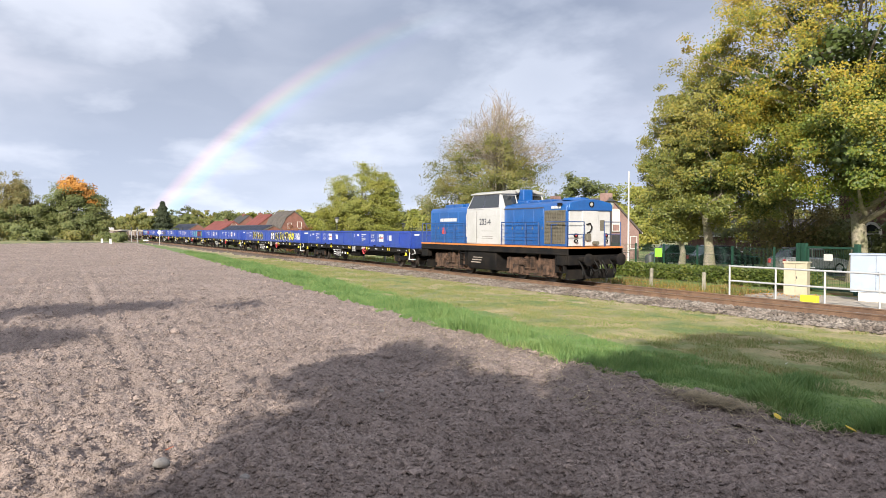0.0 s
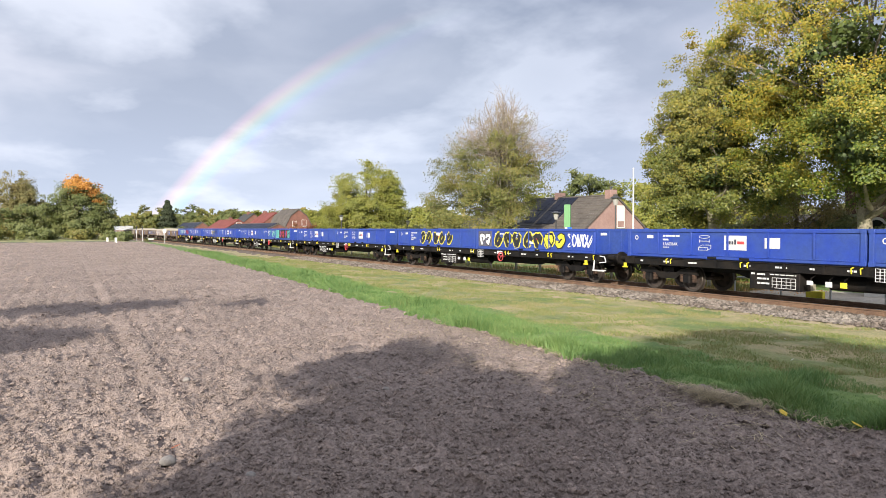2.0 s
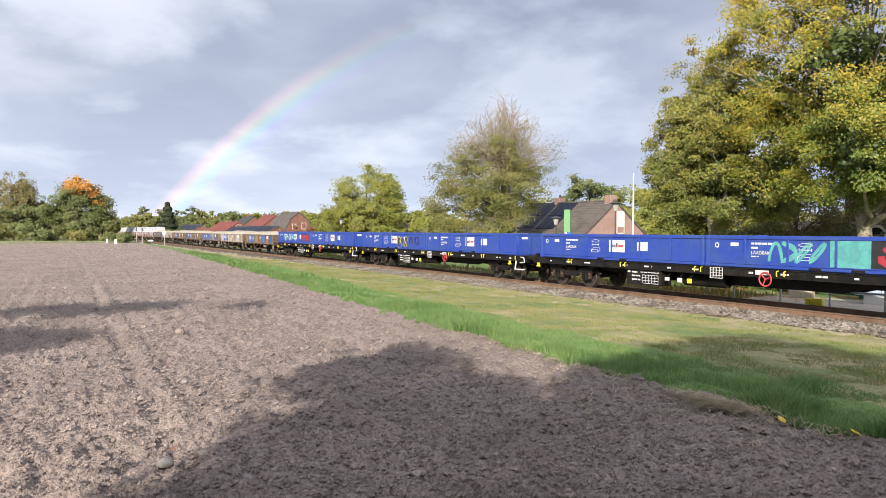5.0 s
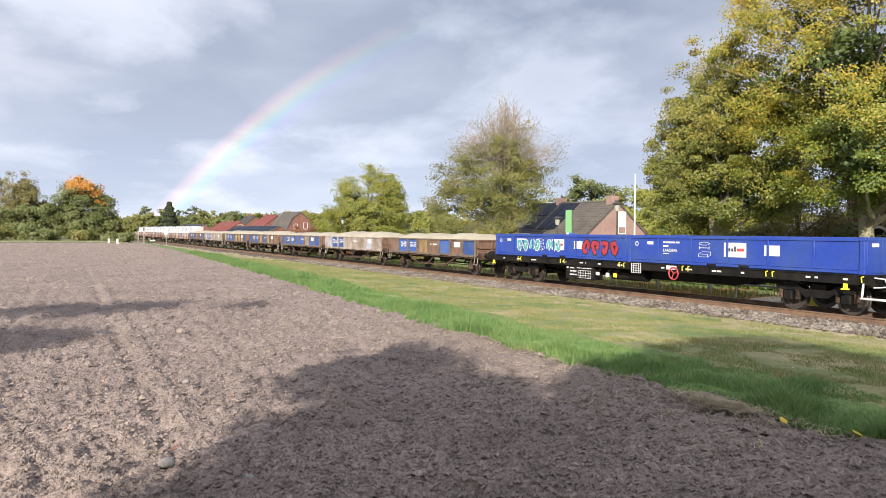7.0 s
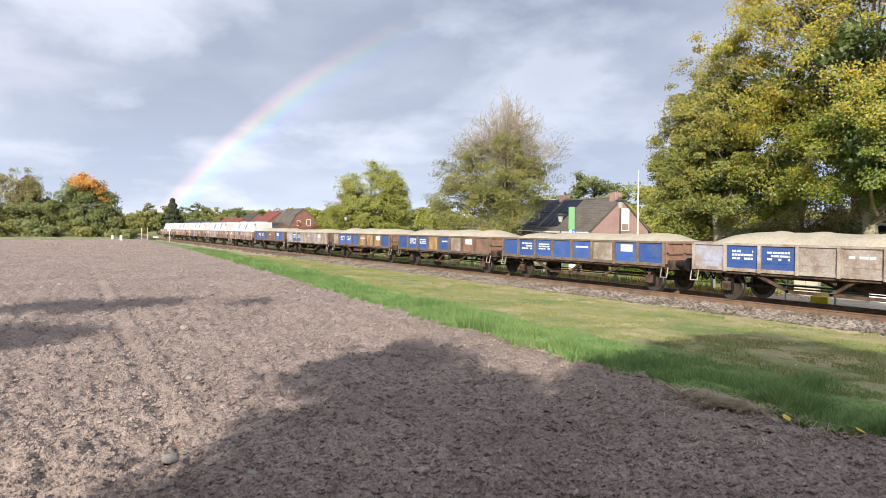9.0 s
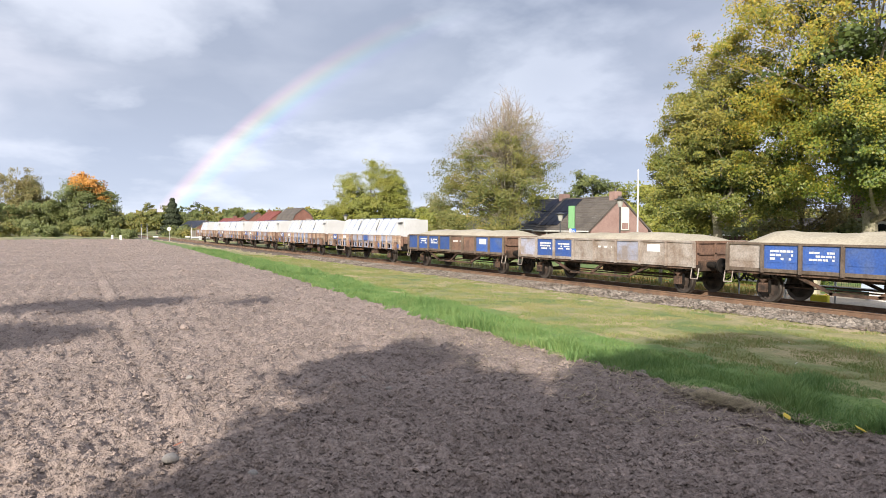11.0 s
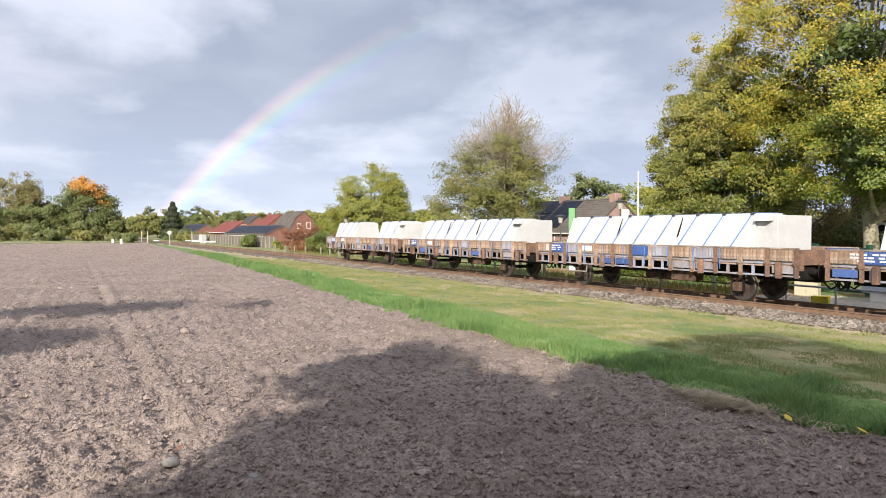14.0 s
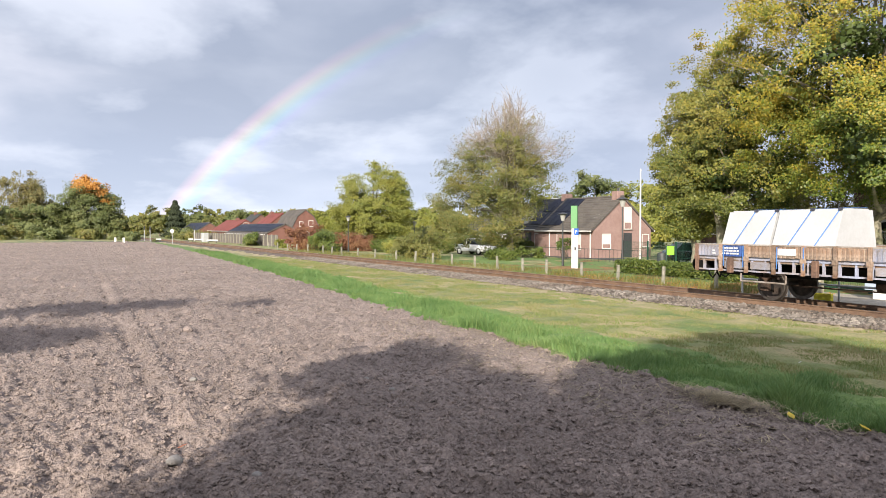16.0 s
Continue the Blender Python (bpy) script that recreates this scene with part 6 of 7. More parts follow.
    r = 330 + 60 * g.random(n)
    hh = (5.0 + 5.0 * vnoise(np.degrees(a), a * 0, 3.0, 2) + 2.5 * vnoise(np.degrees(a), a * 0, 0.8, 3)) * g.random(n) ** 0.7
    p = np.stack([-r * np.cos(a), r * np.sin(a), hh], 1)
    tagged(new("far_woods", leaf_mesh("far_woods", p, np.tile([0.6, -0.5, 0.5], (n, 1)), np.full(n, 1.1), OLIVE, 4)), "low line of far woods along the horizon", "woods", kind="stuff")


def make_shade_trees():
    """The roadside trees behind the viewer, whose shade falls over the field and the grass."""
    specs = (((5.1, -8.0), 10.8, ((0, 0, 7.1), (1.6, 1.6, 1.6)), ((0.1, -0.2, 5.4), (2.1, 2.1, 1.0)), ((-1.2, -1.3, 9.2), (0.7, 0.7, 0.9)), ((-2.2, -1.2, 8.2), (0.5, 0.5, 0.6))),
             ((6.8, -5.9), 10.4, ((0, 0, 7.2), (1.6, 1.6, 2.0)), ((0, 0, 5.2), (1.7, 1.7, 1.0))),
             ((8.6, -4.0), 12.8, ((0, 0, 8.8), (2.3, 2.3, 2.8)), ((-0.3, -0.3, 5.6), (2.6, 2.6, 1.4))),
             ((13.0, 0.7), 10.4, ((0, 0, 7.0), (2.5, 2.5, 2.3)), ((0, 0, 4.8), (2.5, 2.5, 1.0))),
             ((-5.6, -16.0), 11.0, ((-1.4, 0.3, 10.2), (0.7, 3.4, 0.3)), ((-0.6, 4.4, 10.2), (0.3, 1.3, 0.14)), ((4.4, -1.9, 9.9), (1.2, 2.4, 0.3))))
    for i, ((x, y), h, *blobs) in enumerate(specs):
        tree("roadside_tree", "leafy roadside tree at the edge of the field", (x, y, -0.05), h, 0.2, blobs, (420, 460, 520, 520, 190)[i], 54, 0.14, 0.40, OLIVE, 70 + i, limbs=24, twigs=1, group="roadside trees")


def make_bushes():
    G = FAR_GROUND
    bush("shrub", "large rounded green shrub beside the railway", (-53.4, 26.8, G), [((0, 0, 1.1), (2.3, 1.6, 1.15)), ((-1.9, 0, 0.8), (1.4, 1.3, 0.95)), ((1.9, 0, 0.7), (1.3, 1.1, 0.8))], 260, 60, 0.06, 0.22, OLIVE, 1)
    bush("shrub", "red-brown autumn shrub beside the railway", (-82.5, 26.2, G), [((0, 0, 1.5), (3.0, 1.8, 1.5)), ((2.5, 0, 0.8), (2.5, 1.4, 1.0))], 130, 55, 0.10, 0.3, REDLEAF, 2)
    bush("shrub", "green shrub with dead twigs beside the railway", (-74.0, 26.0, G), [((0, 0, 0.9), (2.6, 1.5, 1.1)), ((-2.0, 0.2, 1.1), (1.8, 1.4, 1.2))], 120, 55, 0.09, 0.28, HEDGELEAF, 3)
    bush("shrub", "green shrub growing beside a wooden fence", (-104.5, 25.6, G), [((0, 0, 0.9), (2.4, 1.2, 1.0))], 70, 50, 0.10, 0.3, HEDGELEAF, 4)
    bush("shrub", "yellow-leaved shrub beside a wooden fence", (-91.0, 26.2, G), [((0, 0, 0.8), (0.8, 0.7, 0.8))], 30, 50, 0.08, 0.2, FRESH, 5)
    bush("shrub", "dark shrub at the end of the field", (-146.5, 13.6, G), [((0, 0, 0.8), (2.0, 2.0, 1.0)), ((0, 2.6, 0.4), (1.4, 2.4, 0.5))], 60, 50, 0.14, 0.3, DARKLEAF, 6)
    bush("shrub", "green garden shrub beside a small house", (-62, 33.0, G), [((0, 0, 0.9), (2.6, 1.5, 1.0))], 70, 45, 0.09, 0.25, HEDGELEAF, 7)
    for i, (x, y, r, h, m, label) in enumerate((
            (-79.0, 29.6, 2.6, 1.9, REDLEAF, "reddish-brown garden hedge behind the wire fence"), (-74.6, 30.2, 2.4, 1.7, REDLEAF, "reddish-brown garden hedge behind the wire fence"),
            (-84.5, 28.4, 2.6, 1.8, DARKLEAF, "dark green garden shrub behind the wire fence"), (-70.0, 31.2, 2.4, 1.5, HEDGELEAF, "green garden hedge behind the wire fence"),
            (-66.0, 30.6, 2.0, 1.2, FRESH, "yellow-green garden shrub behind the wire fence"), (-62.0, 29.8, 1.8, 1.5, OLIVE, "olive-green shrub beside the railway"),
            (-58.6, 28.2, 1.9, 1.6, OLIVE, "olive-green shrub beside the railway"), (-88.5, 31.5, 3.0, 2.2, OLIVE, "olive-green garden shrub behind a fence"),
            (-57.5, 38.6, 2.0, 1.6, HEDGELEAF, "green garden hedge before a house"), (-63.5, 39.6, 2.6, 2.2, DARKLEAF, "dark garden shrub before a house"), (-69.0, 40.4, 3.0, 2.4, DARKLEAF, "dark garden shrub before a house"),
            (-76.0, 42.5, 3.6, 2.6, OLIVE, "olive-green garden shrub behind the lawn"), (-84.0, 43.5, 4.0, 2.8, DARKLEAF, "dark garden shrub behind the lawn"), (-93.0, 44.0, 4.4, 3.0, OLIVE, "olive-green garden shrub behind the lawn"),
            (-48.2, 31.0, 1.2, 0.7, HEDGELEAF, "low green shrub beside the wire fence"))):
        bush("shrub", label, (x, y, G), [((0, 0, h * 0.5), (r, r * 0.6, h * 0.52)), ((r * 0.5, 0.2, h * 0.35), (r * 0.6, r * 0.5, h * 0.4))], 120, 55, 0.075, 0.26, m, 120 + i)
    bush("shrub", "small clipped round bush before a house", (-46.5, 36.2, G), [((0, 0, 1.2), (0.7, 0.7, 0.6))], 30, 50, 0.06, 0.14, HEDGELEAF, 8)
    bush("shrub", "low green hedge before a house", (-51.0, 35.2, G), [((0, 0, 0.5), (2.6, 0.8, 0.7))], 60, 45, 0.07, 0.18, HEDGELEAF, 9)
    bush("shrub", "dark evergreen shrubs behind a fence", (-27.0, 42.5, G), [((0, 0, 1.6), (2.2, 1.4, 2.0))], 90, 50, 0.10, 0.3, DARKLEAF, 10)
    bush("shrub", "dark evergreen shrubs behind a fence", (-22.5, 42.5, G), [((0, 0, 1.7), (2.4, 1.4, 2.1))], 90, 50, 0.10, 0.3, DARKLEAF, 12)
    bush("shrub", "dark evergreen shrubs behind a fence", (-37.0, 46.0, G), [((0, 0, 1.6), (3.2, 1.4, 2.0))], 100, 50, 0.10, 0.3, DARKLEAF, 13)
    for i, (x, y, r, h) in enumerate(((-176, -26, 5, 3.2), (-172, -17, 5, 2.6), (-174, -8, 5, 3.4), (-171, 0, 4, 2.6), (-170, 9, 4.5, 2.2), (-168, 14.5, 3, 1.6), (-160, 28.5, 3, 2.0), (-182, 29.5, 4, 2.6))):
        bush("shrub", "dense dark green scrub at the far end of the field", (x, y, G), [((0, 0, h * 0.45), (r * 0.6, r, h * 0.5))], 80, 45, 0.2, 0.5, DARKLEAF if i % 2 else OLIVE, 80 + i)
    # clipped hedge in lengths behind the wire fence
    for i, x in enumerate((-29.6, -26.4, -23.2, -20.2)):
        g = np.random.default_rng(30 + i)
        n = 5200
        p = np.stack([(g.random(n) - 0.5) * 3.1, (g.random(n) - 0.5) * 1.0, 0.75 * g.random(n) ** 0.7], 1)
        p[:, 2] += (vnoise(p[:, 0] + x, p[:, 1], 0.5, 3) - 0.5) * 0.15
        h = thing("hedge", "low clipped green hedge behind a wire fence", "hedge", (x, 28.0, G), group="hedges along the car park")
        o = new("foliage", leaf_mesh("foliage", p, np.tile([0.2, -0.6, 0.7], (n, 1)), np.full(n, 0.06), HEDGELEAF, i))
        o.parent = h
    g = np.random.default_rng(44)
    n = 9000
    x = -19 - 60 * g.random(n) ** 1.2
    y = TRACK_Y + 2.6 + 2.6 * g.random(n)
    tagged(blades("far_verge_grass", x, y, ground_z(x, y) - 0.02, 0.1 + 0.25 * g.random(n), np.full(n, 0.02), OLIVE, 5), "rough grass beyond the rails", "grass", kind="stuff")
    n = 1500
    x = -33 + 16 * g.random(n)
    y = 23.2 + 3.0 * g.random(n)
    p = np.stack([x, y, ground_z(x, y) + 0.03], 1)
    tagged(new("fallen_leaves", leaf_mesh("fallen_leaves", p, np.tile([0, 0, 1.0], (n, 1)), np.full(n, 0.032), AUTUMN, 9)), "fallen orange-brown leaves beside the railway", "leaves", kind="stuff")


make_trees()
make_shade_trees()
make_bushes()

# ---- houses ----
PINKBRICK = mat("pink_brick", (0.30, 0.20, 0.178), 0.9, color2=(0.26, 0.165, 0.145), scale=1.2, fine=9, var=0.12, bump=0.2)
REDBRICK = mat("red_brick", (0.19, 0.088, 0.068), 0.9, color2=(0.15, 0.072, 0.057), scale=1.0, fine=9, var=0.18, bump=0.2)
DARKBRICK = mat("dark_brick", (0.13, 0.075, 0.06), 0.9, color2=(0.09, 0.055, 0.045), scale=1.4, fine=9, var=0.2, bump=0.2)
GREYTILE = mat("grey_brown_roof_tiles", (0.115, 0.10, 0.088), 0.85, color2=(0.085, 0.075, 0.068), scale=0.7, fine=6, var=0.2, bump=0.3)
REDTILE = mat("red_roof_tiles", (0.21, 0.055, 0.045), 0.8, color2=(0.16, 0.045, 0.038), scale=0.7, fine=6, var=0.2, bump=0.3)
DARKTILE = mat("dark_roof_tiles", (0.05, 0.05, 0.053), 0.8, color2=(0.055, 0.055, 0.055), scale=0.7, fine=6, var=0.2, bump=0.3)
SOLAR = mat("solar_panel", (0.008, 0.010, 0.022), 0.45, color2=(0.010, 0.013, 0.028), scale=2, var=0.1, bump=0.0)
SOLAR.node_tree.nodes["Principled BSDF"].inputs["Specular IOR Level"].default_value = 0.15
WHITEWOOD = mat("white_painted_wood", (0.62, 0.61, 0.585), 0.6, var=0.06, scale=3)
GREYWOOD = mat("weathered_grey_planks", (0.165, 0.145, 0.13), 0.9, color2=(0.12, 0.105, 0.092), scale=1.5, fine=14, var=0.25, rand=0.18)
PALESTEEL = mat("galvanised_steel", (0.50, 0.51, 0.52), 0.5, 0.2, var=0.1, scale=4)
GREENSTEEL = mat("dark_green_steel", (0.012, 0.055, 0.035), 0.5, var=0.15)
LIMEGREEN = mat("bright_green_sign", (0.22, 0.46, 0.04), 0.5, var=0.06)
BEIGE = mat("beige_cabinet_paint", (0.42, 0.385, 0.28), 0.6, color2=(0.37, 0.34, 0.25), scale=2, var=0.08)
PALEBLUE = mat("pale_blue_cabinet_paint", (0.36, 0.42, 0.52), 0.5, color2=(0.32, 0.38, 0.48), scale=2, var=0.06)
STATIONGREEN = mat("green_panel", (0.13, 0.30, 0.13), 0.5, var=0.05)
SIGNBLUE = mat("blue_sign", (0.01, 0.10, 0.45), 0.5)
GREYPAINT = mat("dark_grey_post_paint", (0.05, 0.052, 0.055), 0.5, var=0.2)


def window(parent, x, y, z, w, h, face, blind=False):
    """A framed window in a wall; face is the wall's outward direction: 'x' or '-y'."""
    def bx(u0, u1, d0, d1, z0, z1):
        return Shape().box(x + d0, x + d1, y + u0, y + u1, z0, z1) if face == "x" else Shape().box(x + u0, x + u1, y - d1, y - d0, z0, z1)
    fr = bx(-w / 2, w / 2, -0.03, 0.03, z, z + 0.06)
    for part_box in (bx(-w / 2, w / 2, -0.03, 0.03, z + h - 0.06, z + h), bx(-w / 2, -w / 2 + 0.06, -0.03, 0.03, z + 0.06, z + h - 0.06), bx(w / 2 - 0.06, w / 2, -0.03, 0.03, z + 0.06, z + h - 0.06)):
        fr.add(part_box.v, part_box.f)
    win = part("window", fr, WHITEWOOD, parent, "white-framed window")
    part("pane", bx(-w / 2 + 0.05, w / 2 - 0.05, -0.012, -0.004, z + 0.05, z + h - 0.05), GLASS, win)
    if blind:
        part("blind", bx(-w / 2 + 0.055, w / 2 - 0.055, 0.0, 0.012, z + h * 0.3, z + h - 0.055), WHITEWOOD, win)
    part("sill", bx(-w / 2 - 0.06, w / 2 + 0.06, 0.0, 0.10, z - 0.06, z), CONCRETE, win)


def house(name, label, x0, x1, y0, y1, eave, ridge, wall_m, roof_m, wins=(), chimney=None, solar=None, door=None, gambrel=False, overhang=0.3):
    """A house with its ridge along x. Walls with thickness, a roof of two slabs, framed windows."""
    h = thing(name, label, "house", ((x0 + x1) / 2, (y0 + y1) / 2, FAR_GROUND))
    a, b = (x1 - x0) / 2, (y1 - y0) / 2
    e, r = eave - FAR_GROUND, ridge - FAR_GROUND
    gab = [(-b, 0), (b, 0), (b, e), (0, r), (-b, e)] if not gambrel else [(-b, 0), (b, 0), (b, e), (b * 0.55, e + (r - e) * 0.68), (0, r), (-b * 0.55, e + (r - e) * 0.68), (-b, e)]
    for k, (p, q) in enumerate(((a - 0.25, a), (-a, -a + 0.25))):
        part("gable_wall", Shape().prism(gab, p, q), wall_m, h)
    for s in (-1, 1):
        part("wall", Shape().box(-a + 0.25, a - 0.25, min(s * b, s * (b - 0.25)), max(s * b, s * (b - 0.25)), 0, e), wall_m, h)
    t = 0.16
    knees = [(b, e), (0, r)] if not gambrel else [(b, e), (b * 0.55, e + (r - e) * 0.68), (0, r)]
    for s in (-1, 1):
        for (u0, z0), (u1, z1) in zip(knees, knees[1:]):
            du, dz = u1 - u0, z1 - z0
            if u0 == b:
                k = overhang / abs(du)
                u0, z0 = u0 - du * k, z0 - dz * k
            slab = Shape().prism([(s * u0, z0 + 0.02), (s * u1, z1 + 0.02), (s * u1, z1 + t), (s * u0, z0 + t)], -a - 0.12, a + 0.12)
            rf = part("roof", slab, roof_m, h)
            L = math.hypot(u1 - u0, z1 - z0)
            n = int(L / 0.34)
            for i in range(n):
                f0, f1 = i / n, (i + 0.93) / n
                course = Shape().prism([(s * (u0 + (u1 - u0) * f0), z0 + (z1 - z0) * f0 + t + 0.045), (s * (u0 + (u1 - u0) * f1), z0 + (z1 - z0) * f1 + t + 0.012),
                            (s * (u0 + (u1 - u0) * f1), z0 + (z1 - z0) * f1 + t - 0.01), (s * (u0 + (u1 - u0) * f0), z0 + (z1 - z0) * f0 + t - 0.01)], -a - 0.13, a + 0.13)
                part("tile_course", course, roof_m, rf)
        part("gutter", Shape().cyl((-a - 0.1, s * (b + overhang + 0.05), e - 0.15), (a + 0.1, s * (b + overhang + 0.05), e - 0.15), 0.06, 8), WHITEWOOD, h)
    part("ridge", Shape().cyl((-a - 0.12, 0, r + t), (a + 0.12, 0, r + t), 0.10, 8), roof_m, h)
    for face, u, z, w, hh, blind in wins:
        if face == "x":
            window(h, a, u, z, w, hh, "x", blind)
        else:
            window(h, u, -b, z, w, hh, "-y", blind)
    if door:
        face, u = door
        d = Shape().box(a - 0.02, a + 0.03, u - 0.45, u + 0.45, 0, 2.05) if face == "x" else Shape().box(u - 0.45, u + 0.45, -b - 0.03, -b + 0.02, 0, 2.05)
        part("door", d, GREYPAINT, h, "dark front door")
    if chimney:
        cx, w = chimney
        c = part("chimney", Shape().chamfer(cx - w / 2, cx + w / 2, -w / 2, w / 2, r - 0.4, r + 0.62, 0.03), wall_m, h)
        part("chimney_pot", Shape().cyl((cx, 0, r + 0.6), (cx, 0, r + 0.9), 0.10, 10), GREYPAINT, c)
    if solar:
        (u0, z0), (u1, z1) = knees[0], knees[-1]
        sx0, sx1, n = solar
        w = (sx1 - sx0) / n
        for i in range(n):
            for j in range(2):
                f0, f1 = 0.06 + j * 0.46, 0.06 + j * 0.46 + 0.44
                q = Shape().prism([(-(u0 + (u1 - u0) * f0), z0 + (z1 - z0) * f0 + t + 0.06), (-(u0 + (u1 - u0) * f1), z0 + (z1 - z0) * f1 + t + 0.06),
                                   (-(u0 + (u1 - u0) * f1), z0 + (z1 - z0) * f1 + t + 0.10), (-(u0 + (u1 - u0) * f0), z0 + (z1 - z0) * f0 + t + 0.10)], sx0 + w * i + 0.02, sx0 + w * (i + 1) - 0.02)
                part("solar_panel", q, SOLAR, h, "dark solar panel")
    return h


def make_houses():
    h = house("pink_brick_house", "pink brick house with a grey tiled gable roof and chimney", -54.6, -47.0, 39.35, 45.65, 2.25, 4.85, PINKBRICK, GREYTILE,
              [("x", -1.75, 0.75, 0.95, 1.25, True), ("x", 0.55, 2.35, 0.85, 1.9, True), ("x", 2.55, 0.85, 0.8, 1.1, False), ("-y", 1.9, 0.65, 0.7, 1.35, True), ("-y", -0.6, 0.65, 0.9, 1.35, False)], (3.2, 0.75), (-3.5, -0.9, 3), ("x", 0.55))
    for x in (0.6, 2.6):
        d = part("roof_window", Shape().prism([(-2.4, 3.12), (-1.75, 3.66), (-1.70, 3.60), (-2.35, 3.06)], x, x + 0.65), GREYPAINT, h)
        part("pane", Shape().prism([(-2.36, 3.17), (-1.80, 3.635), (-1.79, 3.625), (-2.35, 3.16)], x + 0.08, x + 0.57), LAMP, d)
    for x in (-2.0, 3.55):
        part("downpipe", Shape().cyl((x, -3.25, 0), (x, -3.25, 2.1), 0.05, 8), WHITEWOOD, h, "white downpipe")
    h = house("pink_brick_house", "pink brick terraced house with dark roof panels", -60.2, -54.9, 40.2, 46.6, 2.35, 4.95, PINKBRICK, DARKTILE,
              [("-y", 1.7, 0.7, 1.0, 1.3, False), ("-y", -1.7, 0.7, 1.0, 1.3, False)], (1.9, 0.75), (0.2, 2.5, 2), ("-y", 0.2))
    part("dormer", Shape().box(-2.0, -0.5, -2.9, -1.2, 2.5, 3.75), WHITEWOOD, h, "white dormer")
    window(h, -1.25, -2.9, 2.75, 1.0, 0.8, "-y")
    h = house("white_house", "white rendered house with a brown roof beyond a tree", -75.0, -63.5, 47.6, 54.6, 2.6, 5.1, WHITEWOOD, GREYTILE, [("-y", 3.2, 0.8, 1.4, 1.2, False), ("-y", 0.0, 0.8, 1.4, 1.2, False), ("x", 0, 0.9, 1.2, 1.2, False)], (2.0, 0.8))
    part("dormer", Shape().box(2.2, 5.2, -3.4, -1.2, 2.4, 3.9), WHITEWOOD, h, "white dormer")
    window(h, 3.7, -3.4, 2.7, 2.2, 0.95, "-y")
    house("garden_house", "small dark gabled house behind a shrub", -78.0, -71.0, 44.5, 49.0, 1.6, 3.2, WHITEWOOD, DARKTILE, [("x", 0, 0.7, 1.0, 1.0, False)])
    house("garage", "low dark brick outbuilding behind parked cars", -45.5, -34.0, 50.0, 55.0, 2.0, 3.0, DARKBRICK, GREYTILE, [("-y", 0, 0.7, 1.4, 0.9, False)])
    # the village along the railway
    house("brick_house", "red brick house with a barn-shaped gable", -131.0, -121.0, 36.4, 41.4, 2.2, 5.35, REDBRICK, GREYTILE, [("x", -0.8, 2.7, 0.7, 0.9, False), ("x", 0.9, 2.7, 0.8, 1.1, False), ("x", 0, 0.8, 1.2, 1.1, False)], None, None, None, True)
    house("shed_house", "long low house whose roof carries dark solar panels", -136.0, -108.5, 28.9, 34.5, 1.55, 2.85, REDBRICK, GREYTILE, [], None, (-13.4, 13.4, 22))
    house("shed_house", "low house whose roof carries dark solar panels", -204.0, -178.0, 31.0, 37.0, 1.6, 3.5, REDBRICK, GREYTILE, [("x", 0, 0.8, 1.2, 1.2, False)], None, (-12.4, 12.4, 20))
    house("brick_house", "red brick house with a red tiled roof", -154.0, -144.0, 38.2, 45.0, 2.6, 5.2, REDBRICK, REDTILE, [("x", -1.4, 0.9, 1.1, 1.2, False), ("x", 1.2, 2.8, 0.9, 0.9, False), ("-y", 2, 0.8, 1.4, 1.2, False)], (-3.0, 0.7))
    house("brick_house", "red brick house with a red tiled roof", -168.0, -149.5, 32.6, 38.6, 1.9, 3.9, REDBRICK, REDTILE, [("x", 0, 2.7, 1.0, 0.9, False)], (2.0, 0.7))
    house("brick_house", "brick house with a dark tiled roof", -186.0, -176.0, 42.0, 49.0, 2.8, 5.6, REDBRICK, DARKTILE, [("x", 0, 3.0, 1.0, 1.0, False)], (0.0, 0.8))
    # old brick building behind the limes
    b = thing("brick_building", "dark brick building with white arched windows behind the limes", "building", (-22.0, 45.6, FAR_GROUND))
    part("wall", Shape().box(-7.0, 16, 0, 0.4, 0, 5.2), DARKBRICK, b)
    part("wall", Shape().box(-7.0, -6.6, 0.4, 9, 0, 5.2), DARKBRICK, b)
    part("roof", Shape().prism([(-0.4, 5.2), (9.4, 5.2), (4.5, 8.6)], -7.3, 16.3), DARKTILE, b)
    for x in (-4.9, -1.9, 1.1, 4.1, 7.1):
        arch = [(x - 0.7, 0.9), (x + 0.7, 0.9)] + [(x + 0.7 * math.cos(k * math.pi / 10), 2.3 + 0.7 * math.sin(k * math.pi / 10)) for k in range(11)]
        w = part("window", Shape().prism(arch, -0.05, 0.02, "y"), WHITEWOOD, b, "white arched window")
        for dx in (-0.33, 0.33):
            part("pane", Shape().box(x + dx - 0.26, x + dx + 0.26, -0.07, -0.05, 1.0, 2.2), GLASS, w)
        part("pane", Shape().prism([(x + 0.52 * math.cos(k * math.pi / 8), 2.32 + 0.52 * math.sin(k * math.pi / 8)) for k in range(9)], -0.07, -0.05, "y"), GLASS, w)


make_houses()


